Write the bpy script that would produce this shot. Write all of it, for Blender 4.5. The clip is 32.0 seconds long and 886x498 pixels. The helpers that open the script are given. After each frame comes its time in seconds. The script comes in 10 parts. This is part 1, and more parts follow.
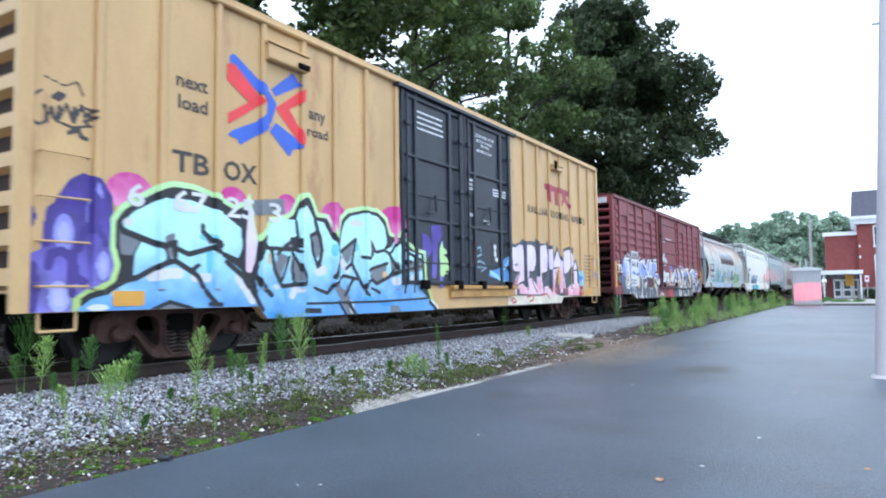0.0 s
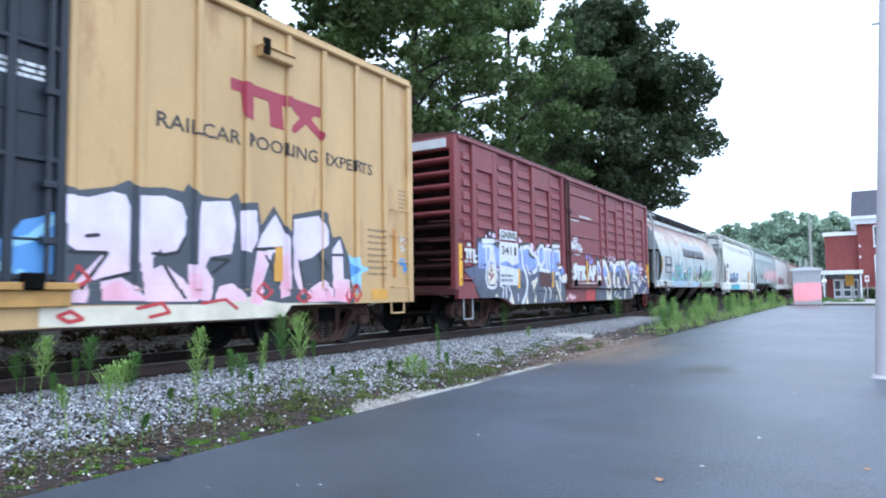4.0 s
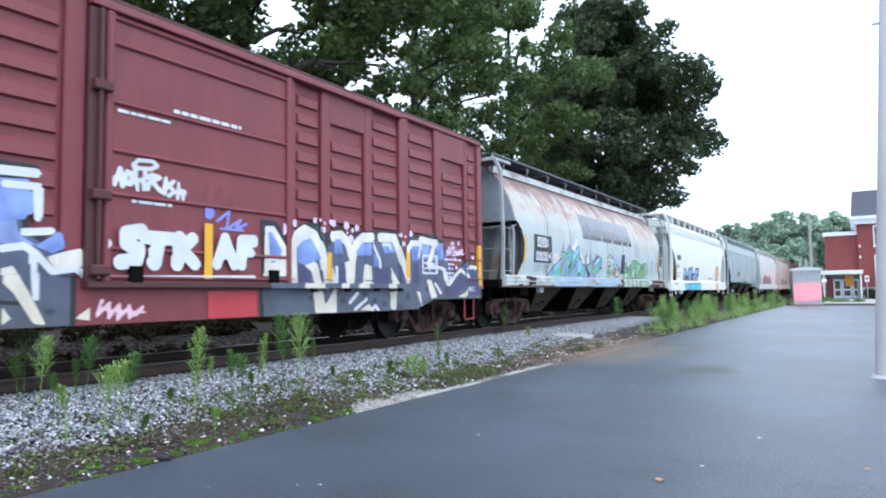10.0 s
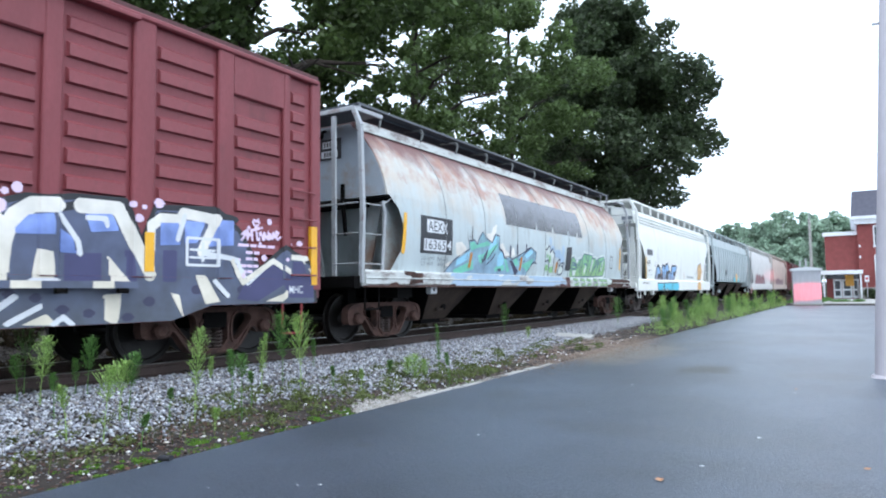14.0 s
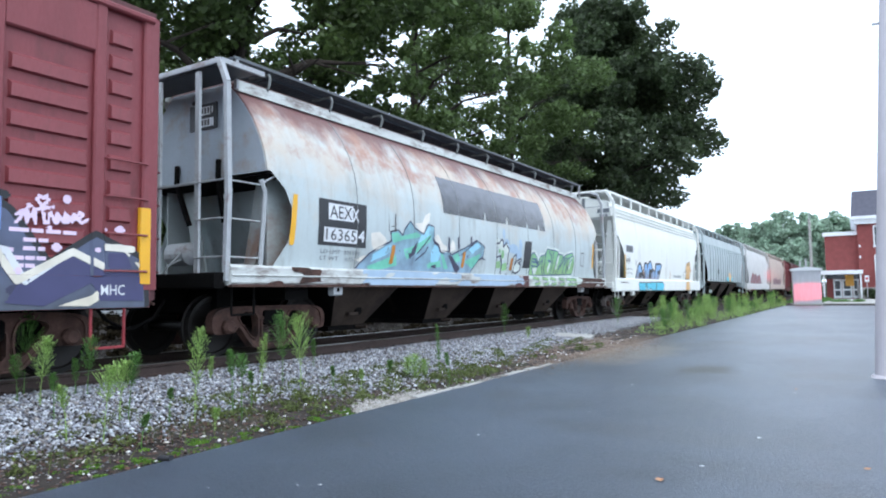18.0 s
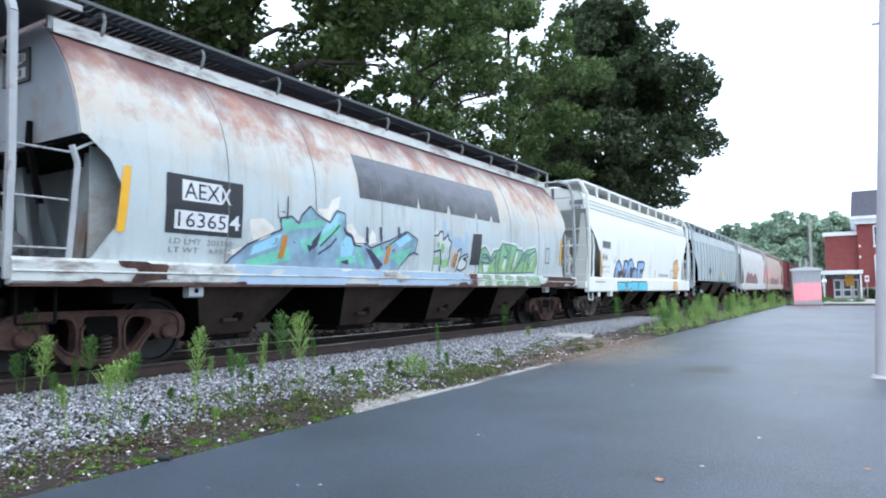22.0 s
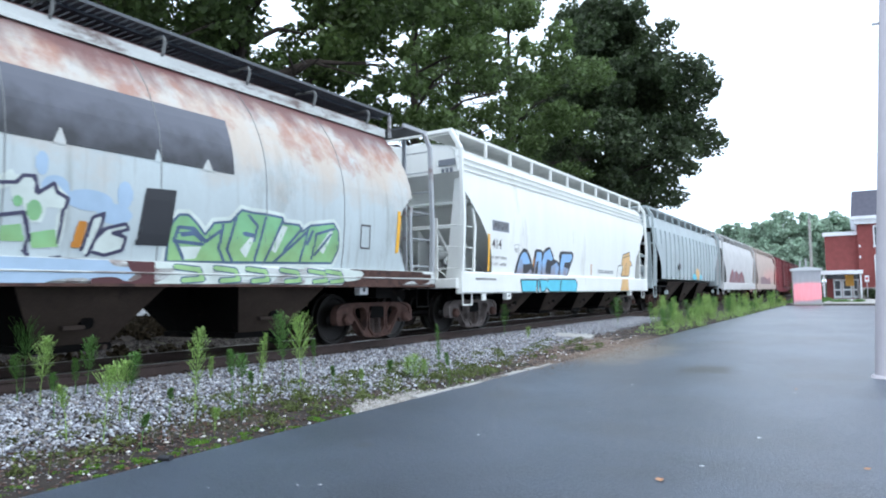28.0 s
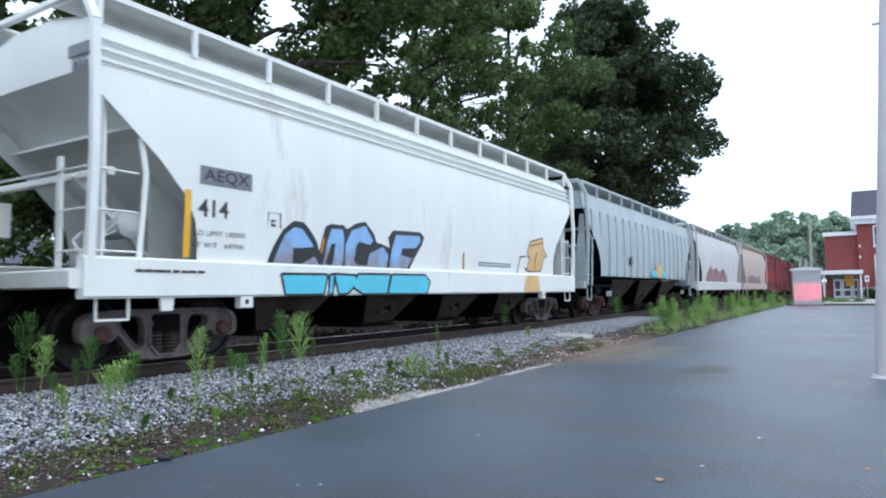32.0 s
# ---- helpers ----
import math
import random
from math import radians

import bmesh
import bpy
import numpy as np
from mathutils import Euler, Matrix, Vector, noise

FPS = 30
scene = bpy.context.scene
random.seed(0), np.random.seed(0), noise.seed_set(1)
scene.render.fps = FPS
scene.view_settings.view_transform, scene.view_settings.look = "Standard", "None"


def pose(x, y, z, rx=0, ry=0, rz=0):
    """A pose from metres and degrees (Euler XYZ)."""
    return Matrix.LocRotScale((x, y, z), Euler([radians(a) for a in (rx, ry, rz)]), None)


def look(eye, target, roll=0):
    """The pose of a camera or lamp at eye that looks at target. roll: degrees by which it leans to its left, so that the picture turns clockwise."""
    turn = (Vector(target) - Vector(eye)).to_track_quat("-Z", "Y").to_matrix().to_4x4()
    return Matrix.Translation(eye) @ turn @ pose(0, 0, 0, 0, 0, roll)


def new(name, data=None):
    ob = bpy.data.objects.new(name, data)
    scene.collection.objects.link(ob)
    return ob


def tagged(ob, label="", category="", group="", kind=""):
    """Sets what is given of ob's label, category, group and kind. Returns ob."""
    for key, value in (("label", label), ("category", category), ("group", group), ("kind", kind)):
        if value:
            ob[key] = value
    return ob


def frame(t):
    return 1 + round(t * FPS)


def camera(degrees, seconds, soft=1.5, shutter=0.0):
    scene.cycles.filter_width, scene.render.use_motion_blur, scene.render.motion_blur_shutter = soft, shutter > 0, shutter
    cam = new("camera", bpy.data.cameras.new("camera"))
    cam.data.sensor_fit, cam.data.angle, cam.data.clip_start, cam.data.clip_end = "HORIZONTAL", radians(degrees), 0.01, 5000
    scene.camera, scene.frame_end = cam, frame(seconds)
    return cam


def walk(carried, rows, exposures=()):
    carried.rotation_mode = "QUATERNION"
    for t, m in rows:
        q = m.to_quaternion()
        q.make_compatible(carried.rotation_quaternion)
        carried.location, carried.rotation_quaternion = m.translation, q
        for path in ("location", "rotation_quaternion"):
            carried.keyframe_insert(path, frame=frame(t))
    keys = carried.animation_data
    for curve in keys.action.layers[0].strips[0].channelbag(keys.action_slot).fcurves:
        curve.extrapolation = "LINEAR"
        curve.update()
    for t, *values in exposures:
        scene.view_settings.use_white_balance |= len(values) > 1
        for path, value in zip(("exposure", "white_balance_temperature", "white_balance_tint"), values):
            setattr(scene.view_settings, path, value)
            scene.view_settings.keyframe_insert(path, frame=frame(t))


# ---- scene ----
from mathutils import geometry


# world: track runs along +y, asphalt at z = 0, camera over the origin
EYE = Vector((0, 0, 1.233))
YAW, PITCH = radians(31.66), radians(3.85)
AIM = EYE + Vector((-math.sin(YAW) * math.cos(PITCH), math.cos(YAW) * math.cos(PITCH), math.sin(PITCH)))
cam = camera(67.26, 32.0, soft=2.0, shutter=0.5)
walk(cam, [(0, look(EYE, AIM, -0.80)), (32.0, look(EYE, AIM, -0.80))],
     [(0, 0.27, 6250, 10), (2.0, 0.27, 6050, 10), (7.0, 0.3, 6050, 10), (11.0, 0.3, 6450, 10), (14.0, 0.28, 6500, 10), (25.0, 0.24, 6500, 10), (28.0, 0.22, 6500, 10), (32.0, -0.1, 6450, 10)])

TRACK_X, RAIL_Z = -8.84, 0.35
# distance rolled by the train, second by second
ROLLED = [0.0, 2.834, 5.62, 8.367, 11.118, 13.851, 16.468, 18.951, 21.352, 23.641, 25.686, 27.421, 28.865, 30.094,
          31.179, 32.13, 32.94, 33.608, 34.137, 34.585, 35.134, 35.934, 36.93, 38.023, 39.176, 40.398, 41.762, 43.327,
          45.082, 46.982, 49.007, 51.157, 53.431]


def rolled(t):
    i = min(int(t), 31)
    u = t - i

    def slope(k):
        return (ROLLED[min(k + 1, 32)] - ROLLED[max(k - 1, 0)]) / (2 if 0 < k < 32 else 1)
    return (ROLLED[i] * (1 + 2 * u) * (1 - u) ** 2 + ROLLED[i + 1] * u * u * (3 - 2 * u)
            + slope(i) * u * (1 - u) ** 2 + slope(i + 1) * u * u * (u - 1))


# ---- light ----
world = bpy.data.worlds.new("overcast")
scene.world = world
world.use_nodes = True
wt = world.node_tree
bg = wt.nodes["Background"]
sky = wt.nodes.new("ShaderNodeTexSky")
sky.sky_type, sky.sun_disc = "NISHITA", False
sky.sun_elevation, sky.sun_rotation = radians(50), radians(120)
sky.dust_density = 4.0
cloud = wt.nodes.new("ShaderNodeMix")
cloud.data_type = "RGBA"
cloud.inputs[0].default_value = 0.9
cloud.inputs[7].default_value = (15.4, 18.2, 21.8, 1)
wt.links.new(sky.outputs[0], cloud.inputs[6])
wt.links.new(cloud.outputs[2], bg.inputs[0])
bg.inputs[1].default_value = 0.1
sun = new("sun", bpy.data.lights.new("sun", "SUN"))
sun.data.energy, sun.data.angle, sun.data.color = 0.7, radians(25), (1, 0.97, 0.92)
sun.matrix_world = look((30, -20, 60), (0, 0, 0))


# ---- materials ----
def srgb(r, g, b):
    return tuple(((c / 255 + 0.055) / 1.055) ** 2.4 if c > 10 else c / 3294 for c in (r, g, b))


def material(name, color, rough=0.6, metal=0.0, vary=0.25, scale=3.0, fine=40.0, bump=0.1, stain=None, stain_at=0.6,
             stain_scale=1.2, stretch=(1, 1, 1), spec=0.5, obj_random=0.0):
    """A node material: base colour with two scales of variation, an optional stain colour and fine relief."""
    m = bpy.data.materials.new(name)
    m.use_nodes = True
    nt = m.node_tree
    n, l = nt.nodes, nt.links
    p = n["Principled BSDF"]
    p.inputs["Roughness"].default_value = rough
    p.inputs["Metallic"].default_value = metal
    p.inputs["Specular IOR Level"].default_value = spec
    tc = n.new("ShaderNodeTexCoord")
    mp = n.new("ShaderNodeMapping")
    mp.inputs["Scale"].default_value = stretch
    l.new(tc.outputs["Object"], mp.inputs[0])

    def nz(s, detail=5, rough_=0.6):
        t = n.new("ShaderNodeTexNoise")
        t.inputs["Scale"].default_value, t.inputs["Detail"].default_value, t.inputs["Roughness"].default_value = s, detail, rough_
        l.new(mp.outputs[0], t.inputs["Vector"])
        return t.outputs["Fac"]

    def ramp(src, a, b, x, y):
        r = n.new("ShaderNodeMapRange")
        for i, v in enumerate((a, b, x, y)):
            r.inputs[i + 1].default_value = v
        l.new(src, r.inputs[0])
        return r.outputs[0]

    def mix(fac, a, b, mode="MIX"):
        x = n.new("ShaderNodeMix")
        x.data_type, x.blend_type = "RGBA", mode
        for i, v in ((0, fac), (6, a), (7, b)):
            if hasattr(v, "is_linked"):
                l.new(v, x.inputs[i])
            else:
                x.inputs[i].default_value = v if i == 0 else (*v, 1)
        return x.outputs[2]
    col = mix(ramp(nz(scale), 0.3, 0.7, 0, 1), [c * (1 - vary) for c in color], [min(1, c * (1 + vary * 0.6)) for c in color])
    fn = nz(fine)
    col = mix(ramp(fn, 0.35, 0.7, 0, 0.5), col, [c * (1 - vary) for c in color])
    if stain:
        col = mix(ramp(nz(stain_scale, 8, 0.7), stain_at - 0.06, stain_at + 0.08, 0, 0.85), col, stain)
    if obj_random:
        oi = n.new("ShaderNodeObjectInfo")
        hs = n.new("ShaderNodeHueSaturation")
        l.new(ramp(oi.outputs["Random"], 0, 1, 1 - obj_random, 1 + obj_random), hs.inputs["Value"])
        l.new(col, hs.inputs["Color"])
        col = hs.outputs[0]
    l.new(col, p.inputs["Base Color"])
    l.new(ramp(fn, 0.3, 0.7, max(0.02, rough - 0.08), min(1, rough + 0.1)), p.inputs["Roughness"])
    if bump:
        bp = n.new("ShaderNodeBump")
        bp.inputs["Strength"].default_value, bp.inputs["Distance"].default_value = bump, 0.02
        l.new(fn, bp.inputs["Height"])
        l.new(bp.outputs[0], p.inputs["Normal"])
    return m


YELLOW = material("boxcar_yellow_paint", srgb(203, 167, 117), 0.5, vary=0.18, scale=1.1, stain=srgb(164, 122, 80), stain_at=0.62, stretch=(1, 1, 0.35))
# shade between the end ribs put into a brown; sill flange shares it
SHADE_BROWN = material("shade_brown_paint", srgb(46, 30, 26), 0.85, vary=0.3, scale=2)
YELLOW_DARK = material("boxcar_yellow_door_sill", srgb(192, 146, 82), 0.55, vary=0.3, scale=3)
BLACK_DOOR = material("black_door_paint", srgb(38, 45, 56), 0.45, spec=0.4, vary=0.3, scale=1.5, stretch=(1, 1, 0.4))
MAROON = material("maroon_paint", srgb(131, 60, 66), 0.55, vary=0.22, scale=1.4, stain=srgb(84, 42, 44), stain_at=0.62, stretch=(1, 1, 0.3))
MAROON_DARK = material("weathered_maroon_paint", srgb(85, 44, 46), 0.6, vary=0.25, scale=1.4)
STEP_RED = material("red_step_paint", srgb(150, 50, 58), 0.55, vary=0.3)
# lower end ribs: soot and shade, both put into the colour
RIB_SOOT_SHADE = material("sooty_shaded_maroon_rib", srgb(52, 29, 31), 0.8, spec=0.2, vary=0.35, scale=2, stain=srgb(90, 50, 50), stain_at=0.62)
# shade in the gaps between end ribs, put into the panel colour
END_SHADED = material("shaded_end_paint", srgb(26, 17, 18), 0.85, spec=0.15, vary=0.4, scale=2.5, stain=srgb(60, 36, 36), stain_at=0.6)
GREY_CAR = material("weathered_grey_paint", srgb(172, 180, 180), 0.5, vary=0.16, scale=1.2, stain=srgb(140, 104, 84), stain_at=0.58, stain_scale=0.7, stretch=(1, 0.6, 0.8))
WHITE_CAR = material("white_paint", srgb(232, 234, 230), 0.45, vary=0.08, scale=1.2, stain=srgb(190, 188, 180), stain_at=0.64, stretch=(1, 1, 0.25))


def rusty_paint(name, base):
    """Weathered paint: tan and orange rust patches on the shoulder, dark rust at the roof seam, grime runs."""
    m = material(name, base, 0.5, vary=0.12, scale=1.2, stain=srgb(150, 154, 152), stain_at=0.6, stain_scale=0.9, stretch=(1, 1.2, 0.5))
    n, l = m.node_tree.nodes, m.node_tree.links
    p = n["Principled BSDF"]
    tc = n.new("ShaderNodeTexCoord")
    sep = n.new("ShaderNodeSeparateXYZ")
    l.new(tc.outputs["Object"], sep.inputs[0])
    for color, stretch, sc, za, zb, rise, lo_, hi_, top in (
            (srgb(128, 126, 118), (1, 3.0, 0.16), 2.4, 0, 9, 0.0, 0.54, 0.72, 0.5),
            (srgb(192, 174, 156), (1, 0.8, 0.8), 1.2, 1.9, 3.1, 0.36, 0.66, 0.94, 0.75),
            (srgb(160, 108, 88), (1, 1.0, 0.9), 1.9, 2.4, 3.3, 0.30, 0.73, 0.92, 0.8),
            (srgb(110, 72, 72), (1, 1.3, 0.4), 1.3, 3.25, 4.1, 0.6, 0.70, 0.98, 0.9)):
        mp = n.new("ShaderNodeMapping")
        mp.inputs["Scale"].default_value = stretch
        mp.inputs["Location"].default_value = (0, sc * 3, 0)
        l.new(tc.outputs["Object"], mp.inputs[0])
        nz = n.new("ShaderNodeTexNoise")
        nz.inputs["Scale"].default_value, nz.inputs["Detail"].default_value, nz.inputs["Roughness"].default_value = sc, 9, 0.66
        l.new(mp.outputs[0], nz.inputs["Vector"])
        rz = n.new("ShaderNodeMapRange")
        rz.inputs[1].default_value, rz.inputs[2].default_value, rz.inputs[4].default_value = za, zb, rise
        l.new(sep.outputs["Z"], rz.inputs[0])
        ad = n.new("ShaderNodeMath")
        ad.operation = "ADD"
        l.new(nz.outputs["Fac"], ad.inputs[0])
        l.new(rz.outputs[0], ad.inputs[1])
        mr = n.new("ShaderNodeMapRange")
        mr.inputs[1].default_value, mr.inputs[2].default_value, mr.inputs[4].default_value = lo_, hi_, top
        l.new(ad.outputs[0], mr.inputs[0])
        mx = n.new("ShaderNodeMix")
        mx.data_type = "RGBA"
        mx.inputs[7].default_value = (*color, 1)
        l.new(mr.outputs[0], mx.inputs[0])
        l.new(p.inputs["Base Color"].links[0].from_socket, mx.inputs[6])
        l.new(mx.outputs[2], p.inputs["Base Color"])
    return m


RUSTY_GREY = rusty_paint("rust_streaked_grey_paint", srgb(186, 197, 199))
RIB_GREY = material("grey_paint", srgb(176, 187, 190), 0.55, vary=0.18, scale=1.2, stain=srgb(138, 142, 140), stain_at=0.64, stretch=(1, 1, 0.25))
PINK_GREY = material("faded_grey_paint", srgb(206, 206, 206), 0.55, vary=0.15, scale=1.2)
RED_FAR = material("faded_red_paint", srgb(196, 180, 172), 0.55, vary=0.15, scale=1.2)
RUST = material("rusty_steel", srgb(88, 66, 60), 0.85, spec=0.2, vary=0.4, scale=6, stain=srgb(50, 42, 40), stain_at=0.55, stain_scale=4)
# grimy steel made near-black: shade under the cars is in its colour
DARK_STEEL = material("grimy_shaded_steel", srgb(12, 11, 11), 0.85, spec=0.1, vary=0.4, scale=5, stain=srgb(40, 31, 28), stain_at=0.64, stain_scale=4)
SPRING_STEEL = material("dusty_spring_steel", srgb(70, 58, 54), 0.7, vary=0.3, scale=8)
CAST_GREY = material("dusty_cast_steel", srgb(112, 104, 102), 0.85, spec=0.2, vary=0.35, scale=6, stain=srgb(66, 58, 56), stain_at=0.56, stain_scale=4)
WHEEL_STEEL = material("wheel_steel", srgb(26, 23, 22), 0.5, 0.5, vary=0.3, scale=8)
HOPPER_DIRT = material("dirty_hopper_steel", srgb(70, 60, 54), 0.85, spec=0.15, vary=0.35, scale=1.6, stain=srgb(44, 38, 36), stain_at=0.56, stain_scale=1.4)
WALKWAY = material("galvanised_walkway", srgb(92, 96, 100), 0.5, 0.4, vary=0.2)
SILL_GREY = material("chipped_grey_sill_paint", srgb(198, 202, 200), 0.55, vary=0.2, scale=3, stain=srgb(92, 66, 58), stain_at=0.57, stain_scale=2.2, stretch=(1, 0.5, 1.5))
POST_GREY = material("rust_stained_post_paint", srgb(172, 176, 180), 0.6, vary=0.2, scale=3, stain=srgb(104, 74, 60), stain_at=0.6, stain_scale=3)
END_GREY = material("blue_grey_end_paint", srgb(160, 170, 180), 0.55, vary=0.15, scale=1.5, stain=srgb(150, 134, 116), stain_at=0.6, stain_scale=1.3)
WALK_PALE = material("pale_walkway", srgb(214, 214, 210), 0.6, vary=0.2)
GRATING = material("dark_steel_grating", srgb(76, 82, 90), 0.6, 0.3, vary=0.25)
RAIL_SIDE = material("rusty_rail", srgb(62, 47, 43), 0.75, vary=0.3, scale=4)
RAIL_TOP = material("worn_rail_head", srgb(120, 116, 114), 0.3, 0.9, vary=0.15)
TIE = material("old_wooden_tie", srgb(50, 42, 37), 0.9, vary=0.35, scale=5, bump=0.3, obj_random=0.2)
ASPHALT = material("damp_asphalt", (0.064, 0.083, 0.116), 0.35, vary=0.55, scale=0.45, fine=42, bump=0.5, stain=(0.038, 0.043, 0.05), stain_at=0.6, stain_scale=0.35)


def stained(m, spots):
    """Old stains of their own shape: soft uneven spots at (x, y, half width, half length, strength), and damp patches."""
    n, l = m.node_tree.nodes, m.node_tree.links
    p = n["Principled BSDF"]
    tc = n.new("ShaderNodeTexCoord")
    nz = n.new("ShaderNodeTexNoise")
    nz.inputs["Scale"].default_value, nz.inputs["Detail"].default_value, nz.inputs["Roughness"].default_value = 1.6, 8, 0.65
    l.new(tc.outputs["Object"], nz.inputs["Vector"])
    for x, y, rx, ry, k, c_ in spots:
        mp = n.new("ShaderNodeMapping")
        mp.inputs["Location"].default_value = (-x / rx, -y / ry, 0)
        mp.inputs["Scale"].default_value = (1 / rx, 1 / ry, 0)
        l.new(tc.outputs["Object"], mp.inputs[0])
        ln = n.new("ShaderNodeVectorMath")
        ln.operation = "LENGTH"
        l.new(mp.outputs[0], ln.inputs[0])
        ad = n.new("ShaderNodeMath")
        ad.operation = "MULTIPLY_ADD"
        ad.inputs[1].default_value = 1.8
        l.new(nz.outputs["Fac"], ad.inputs[0])
        l.new(ln.outputs["Value"], ad.inputs[2])
        mr = n.new("ShaderNodeMapRange")
        mr.inputs[1].default_value, mr.inputs[2].default_value, mr.inputs[3].default_value, mr.inputs[4].default_value = 1.55, 2.0, k, 0.0
        l.new(ad.outputs[0], mr.inputs[0])
        mx = n.new("ShaderNodeMix")
        mx.data_type = "RGBA"
        mx.inputs[7].default_value = (*c_, 1)
        l.new(mr.outputs[0], mx.inputs[0])
        l.new(p.inputs["Base Color"].links[0].from_socket, mx.inputs[6])
        l.new(mx.outputs[2], p.inputs["Base Color"])
    big = n.new("ShaderNodeTexNoise")
    big.inputs["Scale"].default_value, big.inputs["Detail"].default_value = 0.28, 6
    l.new(tc.outputs["Object"], big.inputs["Vector"])
    mr = n.new("ShaderNodeMapRange")
    mr.inputs[1].default_value, mr.inputs[2].default_value, mr.inputs[3].default_value, mr.inputs[4].default_value = 0.3, 0.7, -0.012, 0.018
    l.new(big.outputs["Fac"], mr.inputs[0])
    ad = n.new("ShaderNodeMath")
    ad.operation = "MULTIPLY_ADD"
    ad.inputs[1].default_value = 1.0
    l.new(p.inputs["Roughness"].links[0].from_socket, ad.inputs[0])
    l.new(mr.outputs[0], ad.inputs[2])
    l.new(ad.outputs[0], p.inputs["Roughness"])


stained(ASPHALT, [(-2.0, 11.0, 0.5, 0.6, 1.0, (0.012, 0.012, 0.013)), (1.1, 9.6, 0.5, 0.35, 0.7, (0.02, 0.022, 0.024)), (-3.5, 4.4, 0.09, 0.1, 0.5, (0.03, 0.032, 0.036)), (1.4, 15.0, 1.0, 3.0, 0.55, (0.025, 0.027, 0.03)), (-0.4, 10.8, 0.7, 0.5, 0.5, (0.025, 0.027, 0.03)),
                  (-3.9, 13.4, 0.9, 2.4, 0.75, (0.15, 0.125, 0.1)), (-2.6, 17.0, 0.5, 0.6, 0.6, (0.025, 0.027, 0.03)), (-1.4, 6.0, 1.2, 0.4, 0.3, (0.03, 0.032, 0.036))])
SOIL = material("littered_soil", srgb(66, 61, 58), 0.95, spec=0.08, vary=0.45, scale=1.5, fine=25, bump=0.6, stain=srgb(70, 76, 46), stain_at=0.6, stain_scale=0.8)
SEAM = material("dull_seam_paint", srgb(128, 132, 132), 0.6)
CONCRETE = material("pale_concrete", srgb(166, 164, 160), 0.9, vary=0.2, scale=2, bump=0.3)
POLE_PALE = material("pale_painted_pole", srgb(206, 200, 206), 0.8, vary=0.12, scale=2, bump=0.2, stretch=(1, 1, 0.3))
BRICK = material("red_brick", srgb(136, 70, 68), 0.85, vary=0.2, scale=2, fine=12)
TRIM_WHITE = material("white_trim", srgb(225, 228, 232), 0.6, vary=0.06)
SLATE = material("grey_slate", srgb(105, 105, 118), 0.8, vary=0.15, scale=3)
GLASS_DARK = material("dark_glazing", srgb(60, 66, 72), 0.12, vary=0.1)
ALUMINIUM = material("brushed_aluminium", srgb(188, 188, 194), 0.5, 0.2, vary=0.12, stretch=(4, 4, 0.3))
BARK = material("dark_bark", srgb(58, 50, 44), 0.95, vary=0.4, scale=5, stretch=(1, 1, 0.25), bump=0.6)
LEAF = material("green_leaves", srgb(92, 114, 64), 0.6, vary=0.45, scale=0.45, fine=6, bump=0)
LEAF_DARK = material("dark_green_leaves", srgb(70, 86, 56), 0.6, vary=0.5, scale=0.5, fine=6, bump=0)
# haze over distant foliage is mixed into this pale green
LEAF_FAR = material("hazy_far_leaves", srgb(160, 183, 162), 0.8, vary=0.3, scale=0.2, fine=2, bump=0)
WEED = material("weed_green", srgb(96, 138, 70), 0.6, vary=0.35, scale=6, bump=0)


def leafy(m, share=0.35, spread=0.45):
    """Lets a leaf pass some light through, as thin leaves do, and varies leaf from leaf."""
    n, l = m.node_tree.nodes, m.node_tree.links
    p = n["Principled BSDF"]
    geo = n.new("ShaderNodeNewGeometry")
    mr = n.new("ShaderNodeMapRange")
    mr.inputs[3].default_value, mr.inputs[4].default_value = 1 - spread, 1 + spread
    l.new(geo.outputs["Random Per Island"], mr.inputs[0])
    hs = n.new("ShaderNodeHueSaturation")
    l.new(mr.outputs[0], hs.inputs["Value"])
    l.new(p.inputs["Base Color"].links[0].from_socket, hs.inputs["Color"])
    l.new(hs.outputs[0], p.inputs["Base Color"])
    tr = n.new("ShaderNodeBsdfTranslucent")
    l.new(hs.outputs[0], tr.inputs[0])
    mx = n.new("ShaderNodeMixShader")
    mx.inputs[0].default_value = share
    l.new(p.outputs[0], mx.inputs[1])
    l.new(tr.outputs[0], mx.inputs[2])
    l.new(mx.outputs[0], n["Material Output"].inputs[0])


for m_ in (LEAF, LEAF_DARK, LEAF_FAR, WEED):
    leafy(m_)
YELLOW_MARK = material("yellow_reflector", srgb(235, 175, 40), 0.4, vary=0.1)


